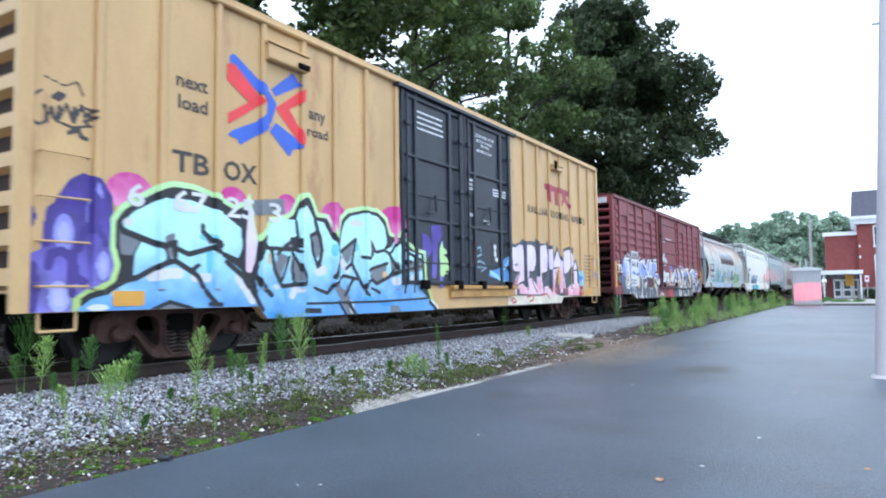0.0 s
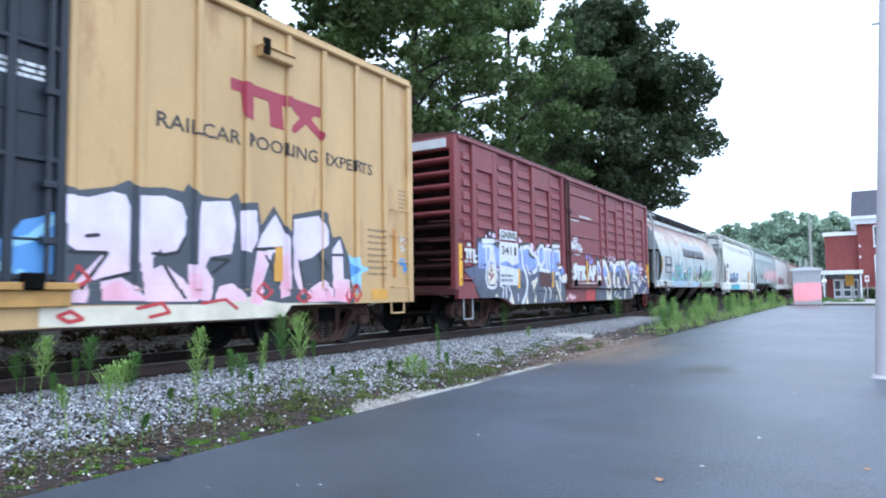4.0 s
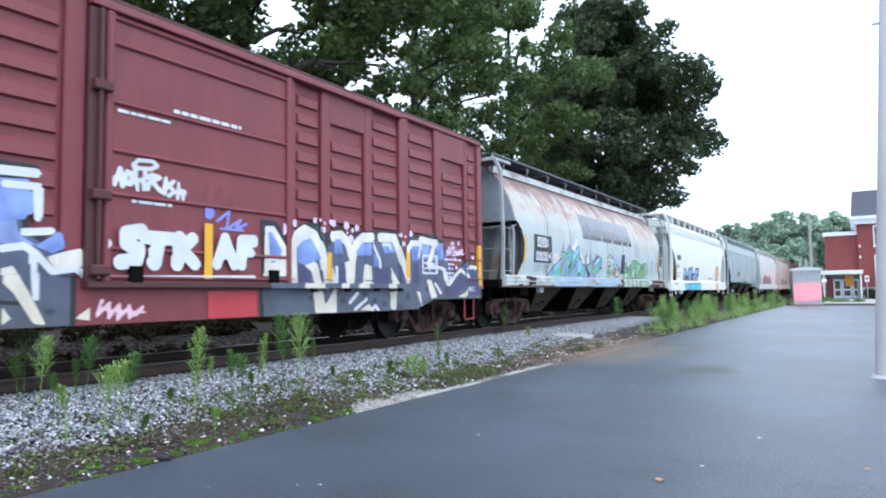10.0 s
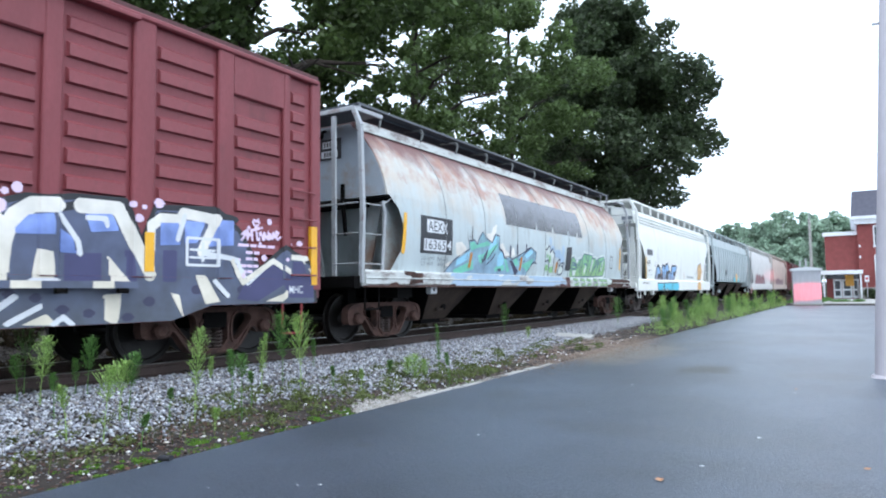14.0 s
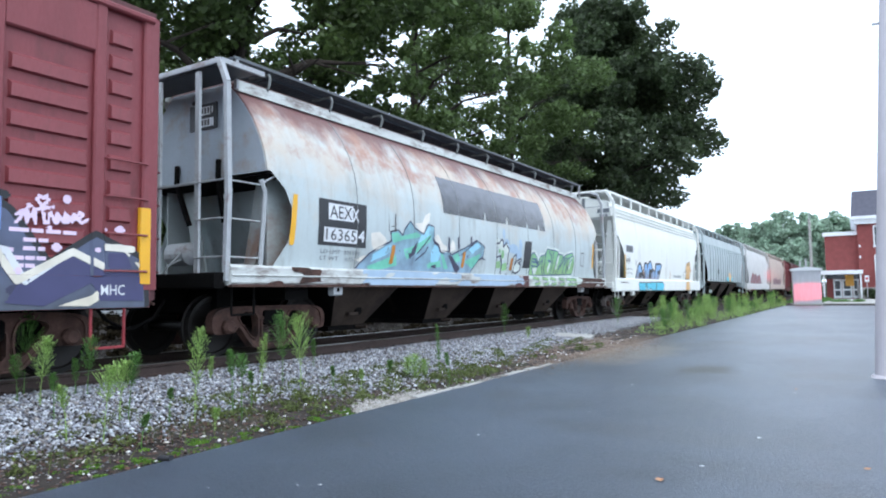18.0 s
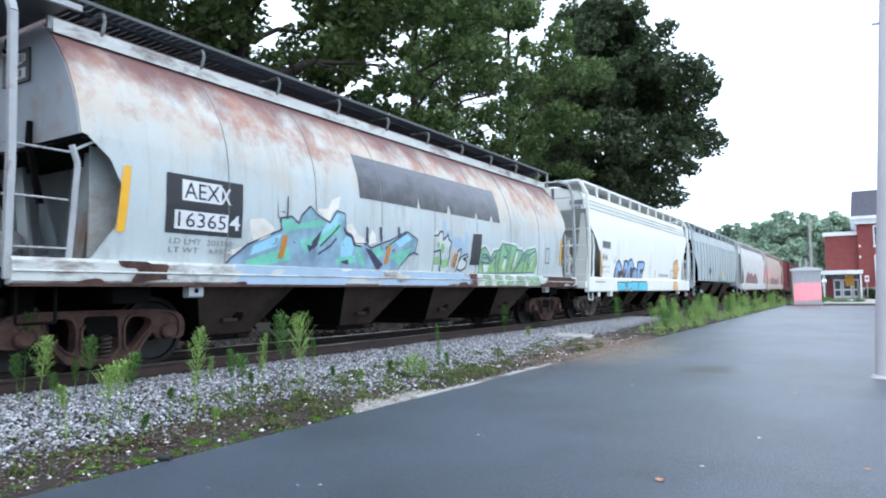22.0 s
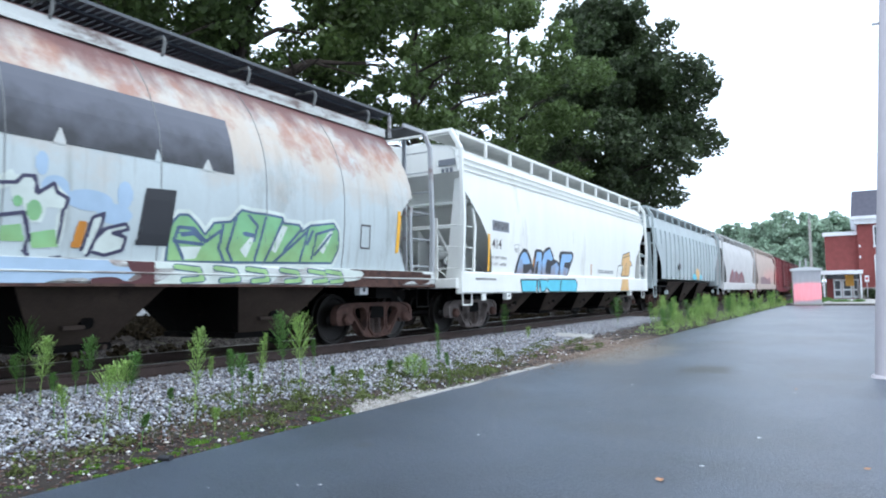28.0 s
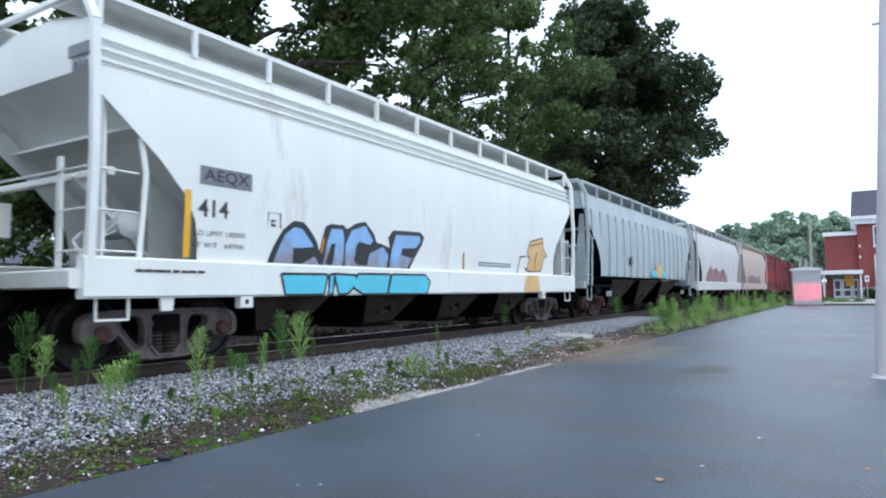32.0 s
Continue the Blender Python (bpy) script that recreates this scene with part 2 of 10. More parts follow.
# ---- mesh helpers ----
class Shape:
    """Collects vertices and faces of one mesh."""

    def __init__(self):
        self.v, self.f = [], []

    def add(self, verts, faces):
        k = len(self.v)
        self.v += [tuple(p) for p in verts]
        self.f += [tuple(i + k for i in q) for q in faces]
        return self

    def box(self, x0, x1, y0, y1, z0, z1, c=0.0):
        """A box; c cuts its edges along the longest axis by a chamfer."""
        if c <= 0:
            return self.add([(x, y, z) for x in (x0, x1) for y in (y0, y1) for z in (z0, z1)],
                            [(0, 1, 3, 2), (4, 6, 7, 5), (0, 4, 5, 1), (2, 3, 7, 6), (0, 2, 6, 4), (1, 5, 7, 3)])
        size = (x1 - x0, y1 - y0, z1 - z0)
        ax = size.index(max(size))
        lo, hi = (x0, y0, z0), (x1, y1, z1)
        a, b = [i for i in range(3) if i != ax]
        c = min(c, size[a] * 0.45, size[b] * 0.45)
        ring = [(lo[a] + c, lo[b]), (hi[a] - c, lo[b]), (hi[a], lo[b] + c), (hi[a], hi[b] - c), (hi[a] - c, hi[b]), (lo[a] + c, hi[b]), (lo[a], hi[b] - c), (lo[a], lo[b] + c)]
        vs = []
        for e in (lo[ax], hi[ax]):
            for u, w in ring:
                q = [0, 0, 0]
                q[ax], q[a], q[b] = e, u, w
                vs.append(q)
        fs = [(i, (i + 1) % 8, 8 + (i + 1) % 8, 8 + i) for i in range(8)] + [tuple(range(7, -1, -1)), tuple(range(8, 16))]
        return self.add(vs, fs)

    def prism(self, ring, y0, y1, axis=1):
        """A closed outline pushed along an axis; the outline's two numbers are the other two axes in order."""
        n = len(ring)
        vs = []
        for e in (y0, y1):
            for u, w in ring:
                vs.append((u, e, w) if axis == 1 else (e, u, w) if axis == 0 else (u, w, e))
        return self.add(vs, [(i, (i + 1) % n, n + (i + 1) % n, n + i) for i in range(n)] + [tuple(range(n - 1, -1, -1)), tuple(range(n, 2 * n))])

    def rod(self, a, b, r, n=8, r2=None):
        a, b = Vector(a), Vector(b)
        d = (b - a).normalized()
        u = d.orthogonal().normalized()
        w = d.cross(u)
        r2 = r if r2 is None else r2
        vs = [p + (u * math.cos(k * math.tau / n) + w * math.sin(k * math.tau / n)) * q for p, q in ((a, r), (b, r2)) for k in range(n)]
        return self.add(vs, [(i, (i + 1) % n, n + (i + 1) % n, n + i) for i in range(n)] + [tuple(range(n - 1, -1, -1)), tuple(range(n, 2 * n))])

    def pipe(self, path, r, n=6):
        for a, b in zip(path, path[1:]):
            self.rod(a, b, r, n)
        return self

    def turned(self, prof, n=24, axis=0):
        """A closed profile of (along, radius) turned about an axis."""
        k = len(prof)
        vs = []
        for i in range(n):
            c, s = math.cos(i * math.tau / n), math.sin(i * math.tau / n)
            for a, r in prof:
                vs.append((a, r * c, r * s) if axis == 0 else (r * c, a, r * s) if axis == 1 else (r * c, r * s, a))
        return self.add(vs, [(i * k + j, i * k + (j + 1) % k, (i + 1) % n * k + (j + 1) % k, (i + 1) % n * k + j) for i in range(n) for j in range(k)])

    def mesh(self, name, mat, smooth=False):
        me = bpy.data.meshes.new(name)
        me.from_pydata(self.v, [], self.f)
        bm = bmesh.new()
        bm.from_mesh(me)
        bmesh.ops.recalc_face_normals(bm, faces=bm.faces)
        bm.to_mesh(me)
        bm.free()
        me.materials.append(mat)
        if smooth:
            me.shade_smooth()
        return me


def part(name, shape, mat, parent, label="", at=None, smooth=False):
    """Links a shape as one mesh object under a thing or a part."""
    me = shape if isinstance(shape, bpy.types.Mesh) else shape.mesh(name, mat, smooth)
    ob = new(name, me)
    ob.parent = parent
    if at is not None:
        ob.matrix_basis = at if isinstance(at, Matrix) else Matrix.Translation(at)
    if label:
        tagged(ob, label)
    return ob


def thing(name, label, category, at=None, group="", kind=""):
    ob = new(name)
    ob.empty_display_size = 0.2
    if at is not None:
        ob.matrix_basis = at if isinstance(at, Matrix) else Matrix.Translation(at)
    return tagged(ob, label, category, group, kind)


def solid(name, shape, mat, label, category, kind="", at=None, smooth=False, group=""):
    ob = new(name, shape.mesh(name, mat, smooth))
    if at is not None:
        ob.matrix_basis = at if isinstance(at, Matrix) else Matrix.Translation(at)
    return tagged(ob, label, category, group, kind)


CARS = []        # (car, distance along the track at the start)
WHEELSETS = []   # (wheelset, wheel radius)

# ---- ground ----
def bed(x):
    """Height of the ground across the track bed and its shoulders."""
    return float(np.interp(x, [-60, -30, -24, -17, -13, -12.2, -10.9, -10.2, -7.6, -6.6, -5.6, -5.0, -4.5], [0.0, 0.1, 0.38, 0.3, 0.0, -0.02, 0.05, 0.17, 0.17, 0.14, 0.07, 0.02, -0.03]))


g = Shape()
xs = [-900, -300, -120, -60, -45, -30, -24, -20, -17, -14] + [-12.2 + 0.22 * i for i in range(35)] + [-4.5, 0, 40, 120, 400, 900]
ys = [-60, -20, -8] + [i * 0.5 for i in range(-8, 60)] + [34, 40, 50, 60, 80, 120, 200, 400, 900]
rnd = random.Random(3)
vs = [(x, y, bed(x) + (rnd.uniform(-0.014, 0.014) if -12.2 < x < -4.7 else 0)) for y in ys for x in xs]
w = len(xs)
g.add(vs, [(j * w + i, j * w + i + 1, (j + 1) * w + i + 1, (j + 1) * w + i) for j in range(len(ys) - 1) for i in range(w - 1)])
solid("ground", g, SOIL, "brown littered soil beside the track", "ground", "structure", smooth=True)

# ---- lot, track ----
a = Shape()
a.box(-4.5, 70, -40, 55.5, -0.12, 0.0)
solid("asphalt_lot", a, ASPHALT, "damp dark grey asphalt parking lot", "pavement", "structure")
for k, (dx, mat) in enumerate(((0.75, RAIL_SIDE), (-0.75, RAIL_SIDE))):
    r = thing("rail", "rusty steel rail with a worn bright head", "rail", (TRACK_X + dx, 0, RAIL_Z), "rails of the track", "structure")
    part("rail_web", Shape().prism([(-0.07, -0.17), (0.07, -0.17), (0.07, -0.155), (0.012, -0.135), (0.010, -0.045), (0.034, -0.036),
                                    (0.036, -0.006), (-0.036, -0.006), (-0.034, -0.036), (-0.010, -0.045), (-0.012, -0.135), (-0.07, -0.155)], -60, 260), mat, r)
    part("rail_head", Shape().box(-0.033, 0.033, -60, 260, -0.006, 0.0), RAIL_TOP, r)


# ---- rail cars ----
T_POSTS = [-8.30, -7.46, -6.61, -5.79, -4.96, -4.19, -3.35, -2.43, 2.5, 3.35, 4.2, 5.03, 5.85, 6.65, 7.5, 8.3]
G_POSTS = [(-7.13, -6.94), (-6.12, -5.88), (-4.99, -4.74), (-3.85, -3.67), (-2.67, -2.52), (-1.74, -1.5),
           (1.7, 1.82), (2.41, 2.62), (3.53, 3.74), (4.58, 4.88), (5.84, 6.11), (7.06, 7.2)]
SIDE_PANELS = [(-7.58, -7.13, False), (-6.94, -6.12, True), (-5.88, -4.99, False), (-4.74, -3.85, False), (-3.67, -2.67, True), (-2.52, -1.74, False),
               (1.82, 2.41, False), (2.62, 3.53, True), (3.74, 4.58, False), (4.88, 5.84, False), (6.11, 7.06, True), (7.2, 7.6, False)]
A_PROF = [(1.3, 1.47), (1.7, 1.53), (2.1, 1.56), (2.5, 1.56), (2.75, 1.54), (3.0, 1.49), (3.3, 1.38), (3.6, 1.22), (3.85, 1.03), (4.05, 0.85), (4.2, 0.68)]
Q_PROF = [(1.37, 1.50), (1.9, 1.53), (2.6, 1.55), (3.2, 1.54), (3.6, 1.5), (3.62, 1.44), (4.1, 1.36), (4.22, 1.22), (4.35, 0.5)]

def wheelset_mesh():
    s = Shape()
    for d in (-1, 1):
        prof = [(0.66, 0.0), (0.66, 0.10), (0.685, 0.13), (0.69, 0.36), (0.665, 0.39), (0.665, 0.475), (0.695, 0.475), (0.70, 0.452), (0.795, 0.446),
                (0.795, 0.39), (0.765, 0.37), (0.735, 0.14), (0.80, 0.10), (0.80, 0.0)]
        s.turned([(a_ * d, r_) for a_, r_ in prof], 28)
    s.rod((-1.02, 0, 0), (1.02, 0, 0), 0.075, 10)
    return s.mesh("wheelset", WHEEL_STEEL)


def smooth_loop(pts, n=2):
    """Rounds a closed outline by cutting its corners."""
    for _ in range(n):
        out = []
        for a_, b_ in zip(pts, pts[1:] + pts[:1]):
            out += [(a_[0] * 0.75 + b_[0] * 0.25, a_[1] * 0.75 + b_[1] * 0.25), (a_[0] * 0.25 + b_[0] * 0.75, a_[1] * 0.25 + b_[1] * 0.75)]
        pts = out
    return pts


def sideframe_mesh():
    """A cast side frame: one plate with a spring window and two side openings, its rims thicker."""
    half = [(0.0, 0.27), (0.5, 0.27), (0.9, 0.26), (1.10, 0.21), (1.17, 0.10), (1.16, -0.10), (1.06, -0.13), (0.80, -0.13), (0.74, -0.02), (0.66, -0.04), (0.48, -0.28), (0.38, -0.37), (0.0, -0.38)]
    outer = half + [(-y, z) for y, z in half[-2:0:-1]]
    hole = [(0.31, 0.19), (0.62, 0.18), (0.68, 0.09), (0.60, 0.0), (0.42, -0.2), (0.31, -0.22)]
    loops = [smooth_loop(outer, 2), smooth_loop([(-0.22, 0.16), (0.22, 0.16), (0.22, -0.31), (-0.22, -0.31)], 1), smooth_loop(hole, 2), smooth_loop([(-y, z) for y, z in hole], 2)]
    flat = [p for lp in loops for p in lp]
    tris = geometry.tessellate_polygon([[Vector((y, z, 0)) for y, z in lp] for lp in loops])
    s = Shape()
    n = len(flat)
    x0, x1 = 0.94, 1.06
    vs_ = [(x, y, z) for x in (x0, x1) for y, z in flat]
    fs_ = [tuple(t) for t in tris] + [tuple(i + n for i in t) for t in tris]
    k = 0
    for lp in loops:
        m = len(lp)
        fs_ += [(k + i, k + (i + 1) % m, n + k + (i + 1) % m, n + k + i) for i in range(m)]
        k += m
    s.add(vs_, fs_)
    k = 0
    for q, lp in enumerate(loops):
        m = len(lp)
        cy, cz = sum(p[0] for p in lp) / m, sum(p[1] for p in lp) / m
        sc = 0.93 if q == 0 else 1.14
        rim = [(cy + (y - cy) * sc, cz + (z - cz) * sc) for y, z in lp]
        a_ = [(x1 - 0.005, y, z) for y, z in lp] + [(x1 + 0.03, y, z) for y, z in lp] + [(x1 + 0.03, y, z) for y, z in rim] + [(x1 - 0.005, y, z) for y, z in rim]
        s.add(a_, [(r * m + i, r * m + (i + 1) % m, (r + 1) % 4 * m + (i + 1) % m, (r + 1) % 4 * m + i) for r in range(4) for i in range(m)])
    return s.mesh("sideframe", RUST)


def spring_mesh():
    """One coil spring: a tube wound upward."""
    n, m, turns = 72, 5, 6
    vs_ = []
    for i in range(n + 1):
        a_ = turns * math.tau * i / n
        z = -0.33 + 0.30 * i / n
        for k in range(m):
            b_ = math.tau * k / m
            r_ = 0.07 + 0.016 * math.cos(b_)
            vs_.append((1.0 + r_ * math.cos(a_), r_ * math.sin(a_), z + 0.016 * math.sin(b_)))
    fs_ = [(i * m + k, i * m + (k + 1) % m, (i + 1) * m + (k + 1) % m, (i + 1) * m + k) for i in range(n) for k in range(m)]
    return Shape().add(vs_, fs_).mesh("spring", SPRING_STEEL)


def cap_mesh():
    return Shape().turned([(1.08, 0), (1.08, 0.10), (1.15, 0.10), (1.18, 0.07), (1.18, 0)], 12).mesh("bearing_cap", RUST)


WHEELSET, SIDEFRAME, SPRING, CAP = wheelset_mesh(), sideframe_mesh(), spring_mesh(), cap_mesh()
SIDEFRAME_GREY = SIDEFRAME.copy()
SIDEFRAME_GREY.materials[0] = CAST_GREY
MIRROR = pose(0, 0, 0, 0, 0, 180)


def truck(car, y, light=False):
    """A four-wheel bogie: bolster with side frames, springs, wheelsets."""
    b = Shape().box(-1.1, 1.1, -0.2, 0.2, -0.02, 0.2, 0.03)
    b.box(-0.35, 0.35, -0.35, 0.35, 0.18, 0.34, 0.02)
    t = part("truck", b, DARK_STEEL, car, at=(0, y, 0.47))
    for m in (Matrix.Identity(4), MIRROR):
        part("sideframe", SIDEFRAME_GREY if light else SIDEFRAME, RUST, t, at=m)
        for y_ in (-0.1, 0.1):
            part("spring", SPRING, SPRING_STEEL, t, at=m @ Matrix.Translation((0, y_, 0)))
    for dy in (-0.9, 0.9):
        w_ = part("wheelset", WHEELSET, WHEEL_STEEL, t, at=(0, dy, -0.02))
        w_["roll_at"] = dy
        WHEELSETS.append(w_)
        for m in (Matrix.Identity(4), MIRROR):
            part("bearing_cap", CAP, RUST, t, at=Matrix.Translation((0, dy, -0.02)) @ m)
    return t


def coupler(car, y, d):
    s = Shape().box(-0.09, 0.09, min(y, y + d * 0.75), max(y, y + d * 0.75), 0.78, 0.98, 0.02)
    s.box(-0.17, 0.17, min(y + d * 0.55, y + d * 0.86), max(y + d * 0.55, y + d * 0.86), 0.72, 1.02, 0.05)
    part("coupler", s, DARK_STEEL, car)
    h = Shape()
    h.pipe([(0.3, y, 0.85), (0.33, y + d * 0.2, 0.6), (0.3, y + d * 0.5, 0.45), (0.18, y + d * 0.8, 0.5)], 0.025)
    part("brake_hose", h, DARK_STEEL, car)


def ladder(car, x, y0, y1, z0, z1, n, mat, r=0.014):
    iron = Shape().pipe([(x - 0.09, y0, 0), (x, y0, 0), (x, y1, 0), (x - 0.09, y1, 0)], r, 5).mesh("grab_iron", mat)
    for k in range(n):
        part("grab_iron", iron, mat, car, at=(0, 0, z0 + (z1 - z0) * k / (n - 1)))


def stirrup(car, x, y, z0, mat, drop=0.42):
    part("step", Shape().pipe([(x, y - 0.2, z0), (x, y - 0.2, z0 - drop), (x, y + 0.2, z0 - drop), (x, y + 0.2, z0)], 0.018, 5), mat, car)


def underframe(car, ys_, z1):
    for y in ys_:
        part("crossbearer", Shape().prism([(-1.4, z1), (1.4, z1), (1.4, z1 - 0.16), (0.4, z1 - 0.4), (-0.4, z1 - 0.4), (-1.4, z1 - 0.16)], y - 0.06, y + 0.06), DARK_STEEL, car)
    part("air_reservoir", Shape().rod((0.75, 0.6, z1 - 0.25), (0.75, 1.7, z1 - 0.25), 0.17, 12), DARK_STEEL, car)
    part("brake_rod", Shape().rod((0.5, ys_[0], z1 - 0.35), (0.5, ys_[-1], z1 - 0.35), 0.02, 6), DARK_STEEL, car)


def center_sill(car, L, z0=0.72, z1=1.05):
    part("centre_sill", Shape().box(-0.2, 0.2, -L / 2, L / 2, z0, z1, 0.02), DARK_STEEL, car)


def boxcar_yellow(P0, P1):
    L, W = P1 - P0, 1.5
    h = L / 2
    car = thing("boxcar", "tall tan-yellow boxcar with black plug doors and blue graffiti", "rail car")
    CARS.append((car, (P0 + P1) / 2))
    part("body", Shape().box(-W, W, -h + 0.06, h - 0.06, 0.95, 5.0), YELLOW, car)
    part("roof", Shape().prism([(-1.56, 4.98), (1.56, 4.98), (1.56, 5.07), (0, 5.22), (-1.56, 5.07)], -h, h), YELLOW, car)
    part("roof_edge", Shape().box(1.5, 1.585, -h - 0.02, h + 0.02, 4.93, 5.0, 0.02), YELLOW, car)
    for d in (-1, 1):
        # dark sheet for the shade in the gaps between the ribs
        part("end_panel", Shape().box(-W + 0.08, W - 0.08, d * (h - 0.06) - 0.004, d * (h - 0.06) + 0.004, 1.0, 4.8), SHADE_BROWN, car)
        part("end_header", Shape().box(-W + 0.08, W - 0.08, d * h - 0.06, d * h + 0.05, 4.8, 4.97, 0.02), YELLOW, car)
        rib = Shape().prism([(d * (h - 0.07), 0), (d * (h + 0.07), 0.05), (d * (h + 0.07), 0.2), (d * (h - 0.07), 0.25)], -W + 0.08, W - 0.08, 0).mesh("end_rib", YELLOW)
        for k in range(9):
            part("end_rib", rib, YELLOW, car, at=(0, 0, 0.98 + k * 0.42))
        for x in (-1, 1):
            part("corner_post", Shape().box(x * W - 0.07, x * W + 0.06, d * h - 0.09, d * h + 0.08, 0.74, 4.98, 0.02), YELLOW, car)
        coupler(car, d * h, d)
        stirrup(car, 1.5, d * (h - 0.39), 0.76, YELLOW, 0.22)
        truck(car, -6.85 if d < 0 else 7.2)
    for x in (-1, 1):
        part("side_sill", Shape().prism([(-h, 0.74), (-5.9, 0.74), (-5.7, 0.55), (5.7, 0.55), (5.9, 0.74), (h, 0.74), (h, 0.99), (-h, 0.99)], x * 1.47 - 0.06, x * 1.47 + 0.06, 0), YELLOW, car)
        part("sill_flange", Shape().box(x * 1.49 - 0.05, x * 1.49 + 0.05, -5.7, 5.7, 0.55, 0.575), SHADE_BROWN, car)
    post = Shape().box(1.49, 1.56, -0.055, 0.055, 0.98, 4.95, 0.025).mesh("side_post", YELLOW)
    for y in T_POSTS:
        part("side_post", post, YELLOW, car, at=(0, y, 0))
    # two plug doors
    for y0, y1 in ((-2.33, 0.04), (0.06, 2.43)):
        part_door(car, y0, y1)
    part("door_track", Shape().box(1.5, 1.66, -0.6, 2.55, 0.98, 1.06, 0.01), YELLOW_DARK, car)
    part("door_sill", Shape().box(1.5, 1.60, -0.6, 2.5, 0.8, 0.98, 0.01), YELLOW_DARK, car)
    part("upper_door_track", Shape().box(1.5, 1.64, -2.5, 2.7, 4.86, 4.94, 0.01), BLACK_DOOR, car)
    center_sill(car, L)
    underframe(car, (-8.6, -7.07, -5.2, -3.1, -1.0, 1.0, 3.1, 5.2, 7.07, 8.6), 1.0)
    ladder(car, 1.62, h - 0.66, h - 0.14, 1.02, 2.46, 4, YELLOW)
    ladder(car, 1.62, -h + 0.14, -h + 0.66, 1.02, 2.46, 4, YELLOW)
    return car


def part_door(car, y0, y1):
    d = part("plug_door", Shape().box(1.46, 1.53, y0, y1, 1.06, 4.86, 0.01), BLACK_DOOR, car, "black plug door with locking bars")
    for y in (y0 + 0.05, y0 + 0.5, y0 + 1.8, y1 - 0.05):
        part("upright", Shape().box(1.53, 1.58, y - 0.05, y + 0.05, 1.06, 4.86, 0.015), BLACK_DOOR, d)
    for z, t in ((1.08, 0.07), (1.5, 0.03), (2.34, 0.07), (2.84, 0.03), (3.57, 0.07), (4.74, 0.08)):
        part("door_rib", Shape().box(1.528, 1.575 if t > 0.05 else 1.548, y0 + 0.03, y1 - 0.03, z, z + t, 0.015), BLACK_DOOR, d)
    for y in (y0 + 0.14, y1 - 0.2):
        part("lock_bar", Shape().rod((1.60, y, 1.08), (1.60, y, 4.8), 0.028, 6), BLACK_DOOR, d)
        for z in (1.5, 2.1, 3.1, 4.2):
            part("keeper", Shape().box(1.57, 1.65, y - 0.07, y + 0.07, z - 0.04, z + 0.04, 0.01), BLACK_DOOR, d)
    part("lock_handle", Shape().pipe([(1.6, y0 + 1.15, 2.9), (1.62, y0 + 1.15, 2.55), (1.62, y0 + 0.85, 2.5)], 0.025, 5), BLACK_DOOR, d)
    for y in (y0 + 0.7, y1 - 0.35):
        part("door_roller", Shape().box(1.56, 1.68, y - 0.1, y + 0.1, 0.98, 1.16, 0.02), DARK_STEEL, d)
    return d


